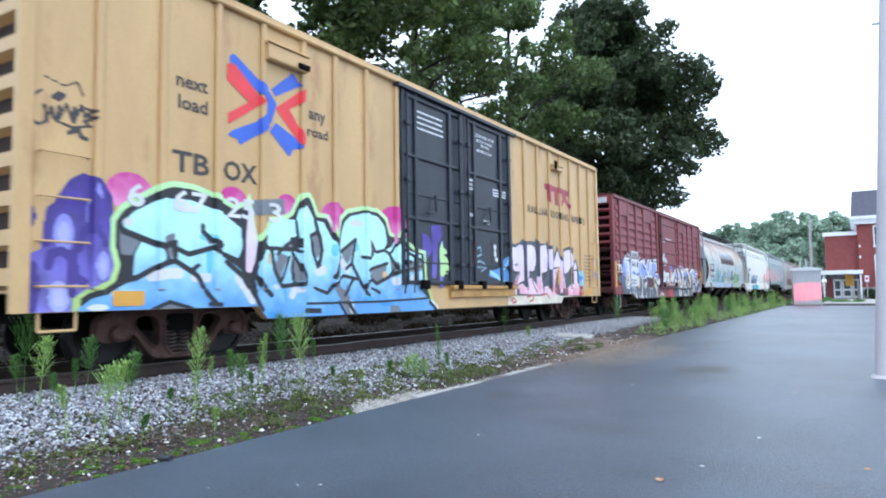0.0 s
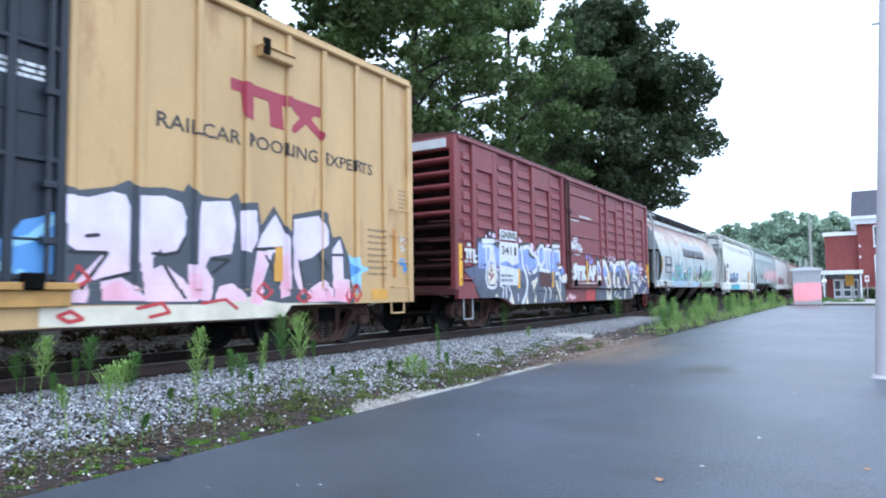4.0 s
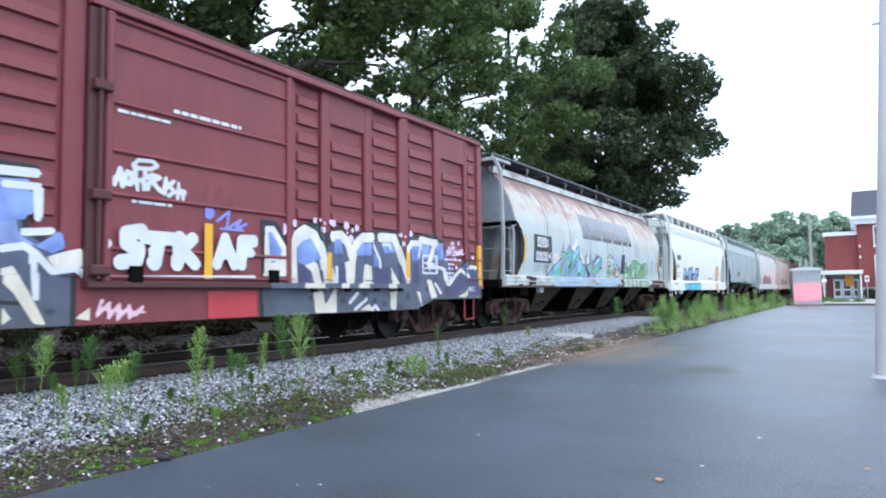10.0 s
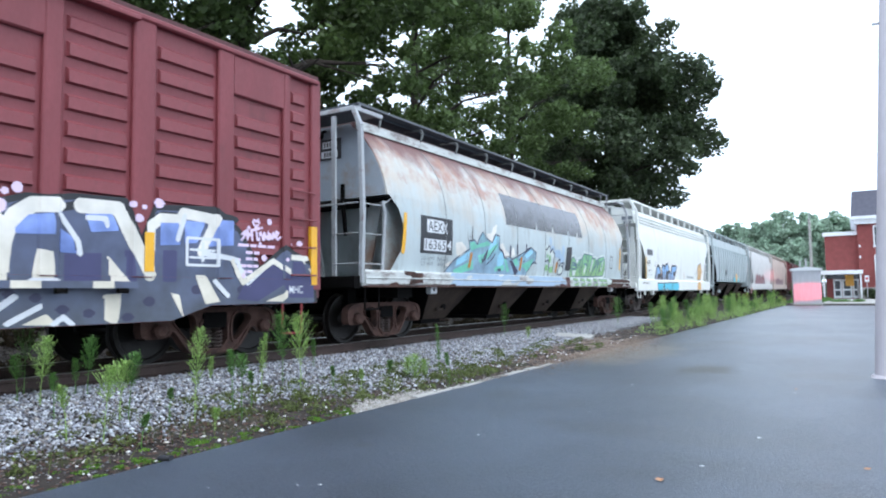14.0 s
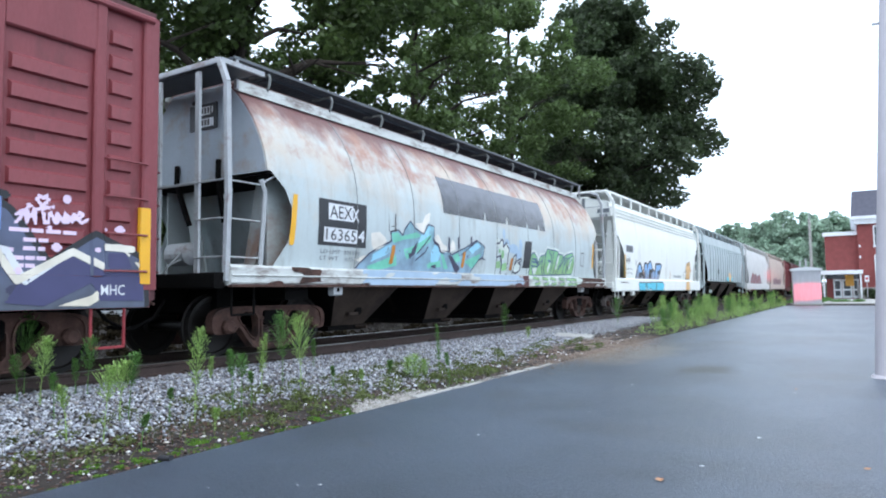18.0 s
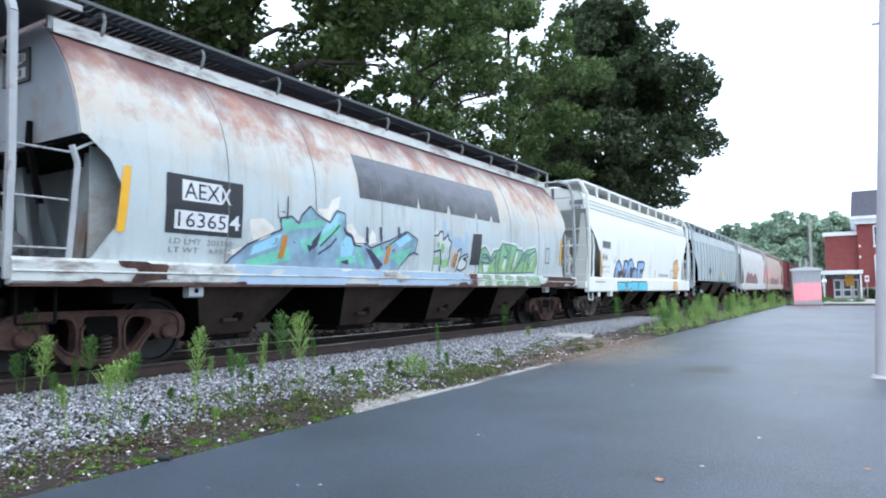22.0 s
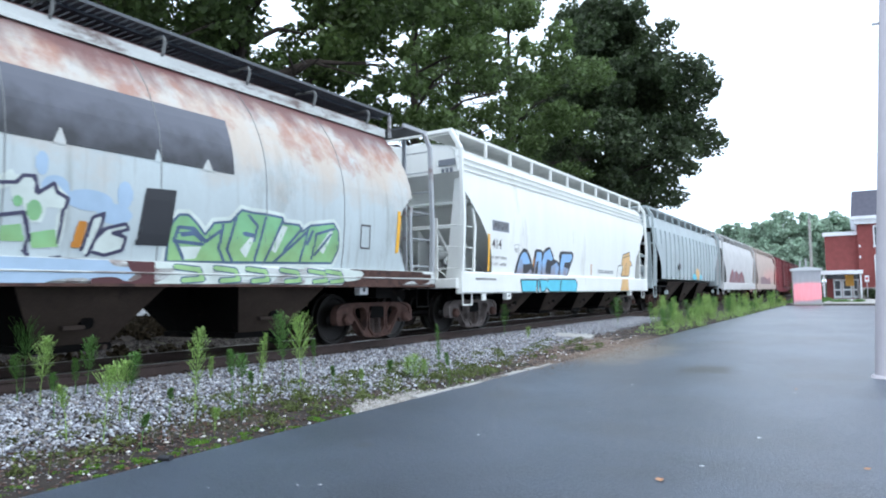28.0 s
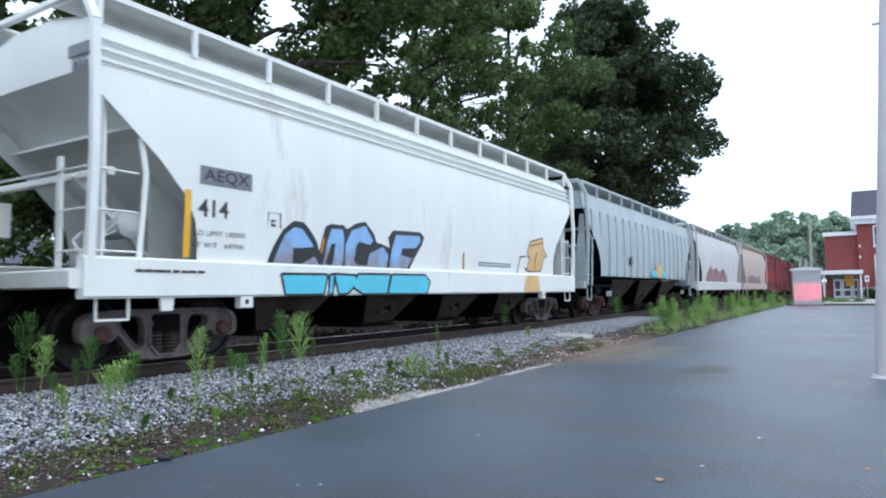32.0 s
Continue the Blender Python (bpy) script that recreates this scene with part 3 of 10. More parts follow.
def boxcar_maroon(P0, P1, near=True):
    L, W = P1 - P0, 1.5
    h = L / 2
    car = thing("boxcar", "maroon ribbed boxcar with white and blue graffiti along its base" if near else "faded maroon boxcar far down the train", "rail car")
    CARS.append((car, (P0 + P1) / 2))
    part("body", Shape().box(-W, W, -h + 0.08, h - 0.08, 1.0, 4.36), MAROON, car)
    part("roof", Shape().prism([(-1.57, 4.34), (1.57, 4.34), (1.57, 4.42), (0, 4.58), (-1.57, 4.42)], -h - 0.02, h + 0.02), MAROON_DARK, car)
    part("roof_edge", Shape().box(1.5, 1.6, -h, h, 4.28, 4.36, 0.02), MAROON, car)
    for d in (-1, 1):
        rib = Shape().prism([(d * (h - 0.09), 0), (d * (h + 0.10), 0.03), (d * (h + 0.13), 0.08), (d * (h + 0.10), 0.13), (d * (h - 0.09), 0.17)], -W + 0.06, W - 0.06, 0).mesh("end_rib", MAROON)
        # lower ribs repeat the shape in the darker, shaded colour
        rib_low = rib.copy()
        rib_low.materials[0] = RIB_SOOT_SHADE
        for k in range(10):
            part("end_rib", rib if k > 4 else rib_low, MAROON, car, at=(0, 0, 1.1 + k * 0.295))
        # dark panel stands for the shade between the ribs
        part("end_panel", Shape().box(-W + 0.06, W - 0.06, d * (h - 0.08) - 0.004, d * (h - 0.08) + 0.004, 1.06, 4.05), END_SHADED, car)
        for x0, x1, n in ((0.92, 1.42, 4), (-1.42, -0.92, 7)):
            iron = Shape().pipe([(x0, d * (h + 0.06), 0), (x0, d * (h + 0.2), 0), (x1, d * (h + 0.2), 0), (x1, d * (h + 0.06), 0)], 0.014, 5).mesh("end_rung", MAROON_DARK)
            for k in range(n):
                part("end_rung", iron, MAROON_DARK, car, at=(0, 0, 1.2 + 0.42 * k))
        part("cut_lever", Shape().pipe([(0.1, d * (h + 0.2), 0.95), (0.9, d * (h + 0.2), 0.95), (1.4, d * (h + 0.16), 0.8)], 0.016, 5), RUST, car)
        part("end_header", Shape().box(-W + 0.06, W - 0.06, d * h - 0.1, d * h + 0.04, 4.05, 4.36, 0.02), MAROON, car)
        for x in (-1, 1):
            part("corner_post", Shape().box(x * W - 0.08, x * W + 0.06, d * h - 0.12, d * h + 0.09, 0.98, 4.36, 0.02), MAROON, car)
        part("end_sill", Shape().box(-1.5, 1.5, d * h - 0.1, d * h + 0.1, 0.85, 1.06, 0.02), MAROON_DARK, car)
        coupler(car, d * h, d)
        stirrup(car, 1.5, d * (h - 0.5), 0.78, POST_GREY if d < 0 else STEP_RED, 0.46)
        truck(car, d * 6.2)
    # fish-belly side sill, deeper between the trucks
    for x in (-1, 1):
        part("side_sill", Shape().prism([(-h, 0.77), (-5.75, 0.77), (-5.15, 0.59), (5.15, 0.59), (5.75, 0.77), (h, 0.77), (h, 1.14), (-h, 1.14)], x * 1.5 - 0.05, x * 1.5 + 0.05, 0), MAROON, car)
    for y0, y1 in G_POSTS:
        part("side_post", Shape().box(1.49, 1.57, y0, y1, 1.13, 4.3, 0.02), MAROON, car)
    for y0, y1, tall in SIDE_PANELS:
        if tall:
            part("upper_plate", Shape().box(1.49, 1.56, y0 - 0.002, y1 + 0.002, 3.72, 4.29, 0.02), MAROON, car)
        w_ = (y1 - y0) / 2 - 0.05
        rib = Shape().add([(1.49, -w_, 0), (1.49, w_, 0), (1.549, w_ - 0.02, 0.02), (1.549, -w_ + 0.02, 0.02), (1.535, w_ - 0.03, 0.16), (1.535, -w_ + 0.03, 0.16), (1.49, w_, 0.2), (1.49, -w_, 0.2)],
                          [(0, 1, 2, 3), (3, 2, 4, 5), (5, 4, 6, 7), (0, 3, 5, 7), (1, 6, 4, 2), (0, 7, 6, 1)]).mesh("panel_rib", MAROON)
        for k in range(8 if tall else 10):
            part("panel_rib", rib, MAROON, car, at=(0, (y0 + y1) / 2, 1.17 + k * 0.3))
    d = part("sliding_door", Shape().box(1.5, 1.60, -1.29, 1.66, 1.08, 4.22, 0.02), MAROON, car, "maroon sliding door with flat panels")
    for z in (1.1, 1.43, 2.06, 2.57, 3.14, 3.84, 4.14):
        part("door_rib", Shape().box(1.595, 1.635, -1.27, 1.64, z, z + 0.05, 0.02), MAROON, d)
    for y in (-1.25, 1.62):
        part("door_edge", Shape().box(1.595, 1.645, y - 0.05, y + 0.05, 1.08, 4.22, 0.02), MAROON, d)
    part("lock_bar", Shape().rod((1.67, -1.38, 1.1), (1.67, -1.38, 4.2), 0.026, 6), MAROON_DARK, d)
    part("door_stop", Shape().box(1.55, 1.63, -1.5, -1.36, 1.08, 4.2, 0.01), MAROON_DARK, car)
    for z in (1.2, 2.05, 3.3):
        part("lock_keeper", Shape().box(1.6, 1.72, -1.48, -1.26, z - 0.06, z + 0.06, 0.02), MAROON_DARK, d)
    for y in (-0.9, 1.3):
        part("door_roller", Shape().box(1.6, 1.68, y - 0.09, y + 0.09, 1.06, 1.26, 0.02), DARK_STEEL, d)
    part("door_track", Shape().box(1.5, 1.68, -1.5, 4.6, 1.0, 1.075, 0.01), MAROON_DARK, car)
    part("upper_door_track", Shape().box(1.5, 1.66, -1.5, 4.6, 4.23, 4.29, 0.01), MAROON, car)
    center_sill(car, L)
    underframe(car, (-7.3, -6.2, -4.5, -2.4, -0.6, 0.6, 2.4, 4.5, 6.2, 7.3), 1.02)
    ladder(car, 1.6, -h + 0.08, -h + 0.6, 1.2, 2.5, 4, MAROON)
    ladder(car, 1.6, h - 0.6, h - 0.08, 1.2, 2.5, 4, MAROON)
    return car


def hopper_body(car, mat, prof, side_end, mid_end, name="body", smooth=True):
    """Loft over height: prof gives (z, half width), side_end and mid_end the half lengths at the sides and between them."""
    s = Shape()
    ny = 14
    rings = []
    for (z, w_), ys_, ym in zip(prof, side_end, mid_end):
        ring = [(w_, -ys_ + 2 * ys_ * k / ny, z) for k in range(ny + 1)]
        ring += [(w_ - 0.04, ym, z), (-w_ + 0.04, ym, z)]
        ring += [(-w_, ys_ - 2 * ys_ * k / ny, z) for k in range(ny + 1)]
        ring += [(-w_ + 0.04, -ym, z), (w_ - 0.04, -ym, z)]
        rings.append(ring)
    n = len(rings[0])
    for r in rings:
        s.v += r
    for j in range(len(rings) - 1):
        for i in range(n):
            s.f.append((j * n + i, j * n + (i + 1) % n, (j + 1) * n + (i + 1) % n, (j + 1) * n + i))
    s.f.append(tuple(range(n)))
    s.f.append(tuple(range((len(rings) - 1) * n, len(rings) * n)))
    me = s.mesh(name, mat)
    if smooth:
        me.shade_smooth()
        me.set_sharp_from_angle(angle=radians(30))
    return part(name, me, mat, car)


def bays(car, centres, half, z1, z0, mat, w=1.42, low=0.45, inset=0.85):
    """Hopper bays under the sill: four sloping sheets to an outlet, with a gate and its shaft."""
    for y in centres:
        top = [(-w, y - half), (w, y - half), (w, y + half), (-w, y + half)]
        bot = [(-inset, y - low), (inset, y - low), (inset, y + low), (-inset, y + low)]
        vs_ = [(*p, z1) for p in top] + [(*p, z0) for p in bot]
        # slope sheets near-black, their shade painted in; side sheets keep the dirt colour
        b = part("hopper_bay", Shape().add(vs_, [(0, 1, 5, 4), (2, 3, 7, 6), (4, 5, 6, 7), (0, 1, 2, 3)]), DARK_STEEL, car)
        for q in ((1, 2, 6, 5), (3, 0, 4, 7)):
            sx = 1 if q[0] == 1 else -1
            part("side_sheet", Shape().add([(vs_[i][0] + sx * o, vs_[i][1], vs_[i][2]) for o in (0.0, 0.012) for i in q], [(0, 1, 2, 3), (4, 5, 6, 7), (0, 1, 5, 4), (1, 2, 6, 5), (2, 3, 7, 6), (3, 0, 4, 7)]), mat, b)
            zm = z0 + (z1 - z0) * 0.35
            xm = inset + (w - inset) * 0.35
            part("poke_hole", Shape().turned([(0, 0), (0, 0.09), (0.05, 0.08), (0.06, 0.0)], 10), DARK_STEEL, b, at=pose(sx * xm, y + 0.05, zm, 0, 0, 0 if sx > 0 else 180))
            part("vibrator_bracket", Shape().box(0, 0.07, -0.13, 0.13, -0.03, 0.03, 0.01), mat, b, at=(sx * (xm + 0.03) - 0.035, y - 0.12, zm - 0.06))
        part("outlet_gate", Shape().box(-inset, inset, y - low - 0.06, y + low + 0.06, z0 - 0.09, z0, 0.02), DARK_STEEL, b)
        part("gate_shaft", Shape().rod((-inset - 0.25, y + low * 0.6, z0 - 0.04), (inset + 0.25, y + low * 0.6, z0 - 0.04), 0.03, 8), mat, b)


def end_frame(car, h, mat, d, top, tall=False):
    """Corner posts, ladders, webs and running gear at one end of a hopper car; tall ladders reach the roof."""
    gap = 0.54 if tall else 0.48
    for x in (-1, 1):
        bend = [(1.5, 1.1), (1.54, 2.3), (1.5, top - 0.36), (1.34, top)] if tall else [(1.53, 1.1), (1.6, 2.6), (1.56, top - 0.46), (1.3, top)]
        part("corner_post", Shape().pipe([(x * px, d * (h - 0.08), pz) for px, pz in bend], 0.052 if tall else 0.062, 4), mat, car)
    s = Shape()
    for k in range(3):
        z = 1.44 + k * gap
        s.rod((1.46, d * (h - 0.1), z), (1.46, d * (h - 0.72), z), 0.014, 5)
    if tall:
        s.rod((1.46, d * (h - 0.72), 2.52), (1.5, d * (h - 1.05), 2.72), 0.018, 5)
    s.pipe([(1.46, d * (h - 0.72), 1.1), (1.47, d * (h - 0.78), 1.9), (1.49, d * (h - 0.8), 2.4), (1.47, d * (h - 0.74), 2.6 if tall else 2.84)], 0.036, 6)
    part("side_ladder", s, mat, car)
    s = Shape()
    for k in range(3):
        z = 1.44 + k * gap
        s.rod((1.44, d * (h - 0.07), z), (0.85, d * (h - 0.07), z), 0.014, 5)
    for z in (2.98, 3.4, 3.82) if tall and d > 0 else ():
        s.rod((1.46, d * (h - 0.08), z), (0.85, d * (h - 0.08), z), 0.014, 5)
    s.rod((0.85, d * (h - 0.07), 1.44 + 2 * gap), (-1.42, d * (h - 0.07), 1.44 + 2 * gap), 0.02, 5)
    s.box(0.82, 0.91, d * (h - 0.1) - 0.02, d * (h - 0.1) + 0.02, 1.1, top - 0.1 if tall else 2.58)
    if tall:
        s.box(-0.06, 0.02, d * (h - 0.1) - 0.02, d * (h - 0.1) + 0.02, 1.1, top - 0.1)
    part("end_ladder", s, mat, car)
    part("top_bar", Shape().box(-1.32, 1.32, d * (h - 0.12) - 0.04, d * (h - 0.12) + 0.04, top - 0.05, top + 0.04, 0.015), mat, car)
    part("end_sill", Shape().box(-1.5, 1.5, d * h - 0.12, d * h + 0.06, 1.0, 1.22, 0.02), mat if not tall else DARK_STEEL, car)
    part("body_bolster", Shape().box(-1.4, 1.4, d * (h - 1.55) - 0.25, d * (h - 1.55) + 0.25, 0.82, 1.06, 0.02), DARK_STEEL, car)
    part("brake_rigging", Shape().box(-0.9, 0.9, d * (h - 0.55) - 0.12, d * (h - 0.55) + 0.12, 0.62, 1.0, 0.03), DARK_STEEL, car)
    part("end_platform", Shape().box(-1.45, 1.45, min(d * (h - 3.1), d * h), max(d * (h - 3.1), d * h), 1.05, 1.12), DARK_STEEL, car)
    cyl = part("brake_cylinder", Shape().turned([(-0.3, 0), (-0.3, 0.15), (-0.26, 0.19), (0.22, 0.19), (0.28, 0.1), (0.3, 0)], 16), mat, car, at=(-0.7 if tall else 0.6, d * (h - 1.05), 1.6 if tall else 1.85))
    for k in range(2):
        part("air_pipe", Shape().pipe([(0.2, d * 0.2, -0.1 + 0.1 * k), (0.22, d * 0.42, -0.2), (0.1, d * 0.5, -0.4), (-0.2, d * 0.48, -0.46 + 0.04 * k)], 0.014, 5), mat, cyl)
    box_ = part("brake_stand", Shape().box(-0.82, -0.74, d * (h - 0.1) - 0.03, d * (h - 0.1) + 0.03, 1.1, 2.3), mat, car)
    part("brake_box", Shape().box(-1.0, -0.62, d * (h - 0.2) - 0.09, d * (h - 0.2) + 0.09, 1.7, 2.15, 0.03), mat, box_)
    part("brake_wheel", Shape().turned([(d * (h - 0.04), 0.22), (d * (h - 0.04), 0.26), (d * (h - 0.01), 0.26), (d * (h - 0.01), 0.22)], 20, 1), mat, box_, at=(-0.8, 0, 1.93))
    low = 1.04 if tall else 0.88
    pad = part("jacking_pad", Shape().box(1.44, 1.56, d * (h - 2.35) - 0.11, d * (h - 2.35) + 0.11, low - 0.16, low + 0.02, 0.02), mat, car)
    part("pad_hole", Shape().turned([(1.556, 0), (1.556, 0.035), (1.564, 0.035), (1.564, 0)], 12), DARK_STEEL, pad, at=(0, d * (h - 2.35), low - 0.07))
    coupler(car, d * h, d)
    stirrup(car, 1.48, d * (h - 0.4), 1.05, DARK_STEEL if tall else mat)


def round_end(car, e, mat, d):
    """The recess under a round hopper's end sheet: two slanted legs, upright webs, a shelf and straps."""
    for x in (-1, 1):
        part("slope_leg", Shape().prism([(x * 1.05, 2.72), (x * 0.76, 2.72), (x * 0.42, 1.1), (x * 0.66, 1.1)], d * (e - 0.55), d * (e - 0.5)), mat, car)
        part("strap", Shape().pipe([(x * 0.5, d * (e + 0.03), 3.02), (x * 0.5, d * (e + 0.04), 2.7), (x * 0.42, d * (e - 0.15), 2.05)], 0.045, 4), DARK_STEEL, car)
        part("end_web", Shape().box(x * 1.2 - 0.015, x * 1.2 + 0.015, min(d * (e - 0.95), d * (e - 0.3)), max(d * (e - 0.95), d * (e - 0.3)), 1.1, 2.73), mat, car)
    part("shelf", Shape().box(-1.5, 1.5, d * (e - 0.5) - 0.48, d * (e - 0.5) + 0.5, 2.69, 2.715), DARK_STEEL, car)


def slope_end(car, e, mat, d, run):
    """Webs and stiffeners under a flat-sided hopper's slope sheet."""
    sl = lambda z: e - 0.03 - run * (3.6 - z) / 2.23
    for x in (-0.55, 0.55):
        part("shear_web", Shape().prism([(d * sl(2.55), 2.53), (d * (e - 1.35), 1.1), (d * sl(1.42), 1.1), (d * sl(1.42), 1.4)], x - 0.015, x + 0.015, 0), mat, car)
    for z in (3.06,):
        part("stiffener", Shape().prism([(d * sl(z), z), (d * (sl(z) + 0.2), z - 0.06), (d * (sl(z) + 0.2), z - 0.1), (d * sl(z - 0.12), z - 0.12)], -1.42, 1.42, 0), mat, car)
        part("end_brace", Shape().pipe([(x + 0.1, d * (e - 0.25), 2.42), (x + 0.1, d * (e - 1.6), 1.14)], 0.055, 4), mat, car)
    part("end_beam", Shape().box(-1.35, 1.35, d * (e - 0.32) - 0.05, d * (e - 0.32) + 0.05, 2.36, 2.46, 0.02), mat, car)
    part("end_upright", Shape().prism([(1.26, 3.52), (1.40, 3.52), (1.40, 1.12), (0.98, 1.12)], d * (e - 0.2) - 0.02, d * (e - 0.2) + 0.02), mat, car)
    for k in range(2):
        part("brake_pipe", Shape().pipe([(0.45 + 0.4 * k, d * (e - 0.5), 1.75), (0.42 + 0.4 * k, d * (e - 0.4), 1.62), (0.95 + 0.4 * k, d * (e - 0.3), 1.26), (1.3, d * (e - 0.3), 1.24)], 0.02, 5), mat, car)


def running_board(car, L, z, x0, x1, mat, frame_mat, n):
    s = Shape()
    for k in range(int(L / 0.11)):
        y = -L / 2 + k * 0.11
        s.box(x0 + 0.02, x1 - 0.02, y, y + 0.085, z + 0.005, z + 0.035)
    for x in (x0 + 0.3, (x0 + x1) / 2, x1 - 0.3):
        s.box(x - 0.04, x + 0.04, -L / 2, L / 2, z - 0.03, z + 0.002)
    b = part("running_board", Shape().box(x1 - 0.02, x1, -L / 2, L / 2, z + 0.0, z + 0.045).box(x0, x0 + 0.02, -L / 2, L / 2, z + 0.0, z + 0.045), WALKWAY, car)
    tagged(part("board_grating", s, GRATING, b), kind="stuff")
    for k in range(n):
        y = -L / 2 + L * (k + 0.5) / n
        part("board_bracket", Shape().pipe([(x1 - 0.5, y, z - 0.03), (x1 - 0.06, y, z - 0.04), (x1 - 0.02, y, z - 0.12), (x1 - 0.06, y, z - 0.26), (x1 - 0.12, y, z - 0.32)], 0.025, 5), frame_mat, b)
    return b


def hopper_round(P0, P1):
    L = P1 - P0
    h = L / 2
    car = thing("covered_hopper", "weathered grey round-sided covered hopper with rust streaks and green graffiti", "rail car")
    CARS.append((car, (P0 + P1) / 2))
    prof = A_PROF
    e = 7.36
    side = [e - 0.14, e - 0.42, e - 0.54, e - 0.34, e - 0.06] + [e] * 7
    mid = [e - 1.3, e - 1.2, e - 1.1, e - 1.0, e - 0.96] + [e] * 7
    hopper_body(car, RUSTY_GREY, prof[:4] + [(2.74, 1.541)] + prof[4:], side, mid)
    sheet = [(w_ - 0.03, z) for z, w_ in [(2.74, 1.541)] + prof[4:]]
    for d in (-1, 1):
        round_end(car, e, GREY_CAR, d)
        part("end_sheet", Shape().prism(sheet + [(-x, z) for x, z in reversed(sheet)], d * (e - 0.01), d * (e + 0.012)), END_GREY, car, "blue-grey end sheet with faint rust")
        part("end_catwalk", Shape().box(-1.38, 1.38, min(d * 7.42, d * 8.08), max(d * 7.42, d * 8.08), 4.2, 4.235), WALKWAY, car)
        for x in (-1, 1):
            part("catwalk_rail", Shape().box(x * 1.38 - 0.025, x * 1.38 + 0.025, min(d * 7.3, d * 8.1), max(d * 7.3, d * 8.1), 4.19, 4.26), POST_GREY, car)
            part("catwalk_post", Shape().box(x * 0.95 - 0.025, x * 0.95 + 0.025, d * 7.44 - 0.025, d * 7.44 + 0.025, 4.05, 4.5), POST_GREY, car)
    for y in (-5.3, -3.55, -1.8, 0, 1.8, 3.55, 5.3):
        s = Shape()
        s.pipe([(w_ + 0.001, y, z) for z, w_ in prof], 0.008, 5)
        part("weld_seam", s, SEAM, car)
    part("roof_coaming", Shape().box(-0.72, 0.72, -e, e, 4.19, 4.32, 0.02), RUSTY_GREY, car)
    for x in (-1, 1):
        part("roof_edge", Shape().prism([(x * 0.80, 4.08), (x * 0.90, 4.05), (x * 0.89, 4.22), (x * 0.80, 4.24)], -e, e), SILL_GREY, car, "pale plate along the roof edge")
    running_board(car, 2 * e + 0.3, 4.5, -0.98, 0.98, WALKWAY, SEAM, 10)
    for x in (-1, 1):
        part("side_sill", Shape().box(x * 1.5 - 0.09, x * 1.5 + 0.09, -h + 0.1, h - 0.1, 1.04, 1.33, 0.04), SILL_GREY, car)
        part("sill_lip", Shape().box(x * 1.56 - 0.05, x * 1.56 + 0.05, -h + 0.1, h - 0.1, 1.02, 1.055), RUST, car, "rusty lower lip of the sill")
        part("sill_ridge", Shape().box(x * 1.58 - 0.03, x * 1.58 + 0.03, -h + 0.1, h - 0.1, 1.17, 1.195, 0.01), SILL_GREY, car)
    bays(car, (-4.75, -1.72, 1.12, 4.1), 0.95, 1.1, 0.34, HOPPER_DIRT)
    for d in (-1, 1):
        end_frame(car, h, POST_GREY, d, 4.25, True)
        truck(car, d * 6.8)
    center_sill(car, L, 0.8, 1.1)
    return car


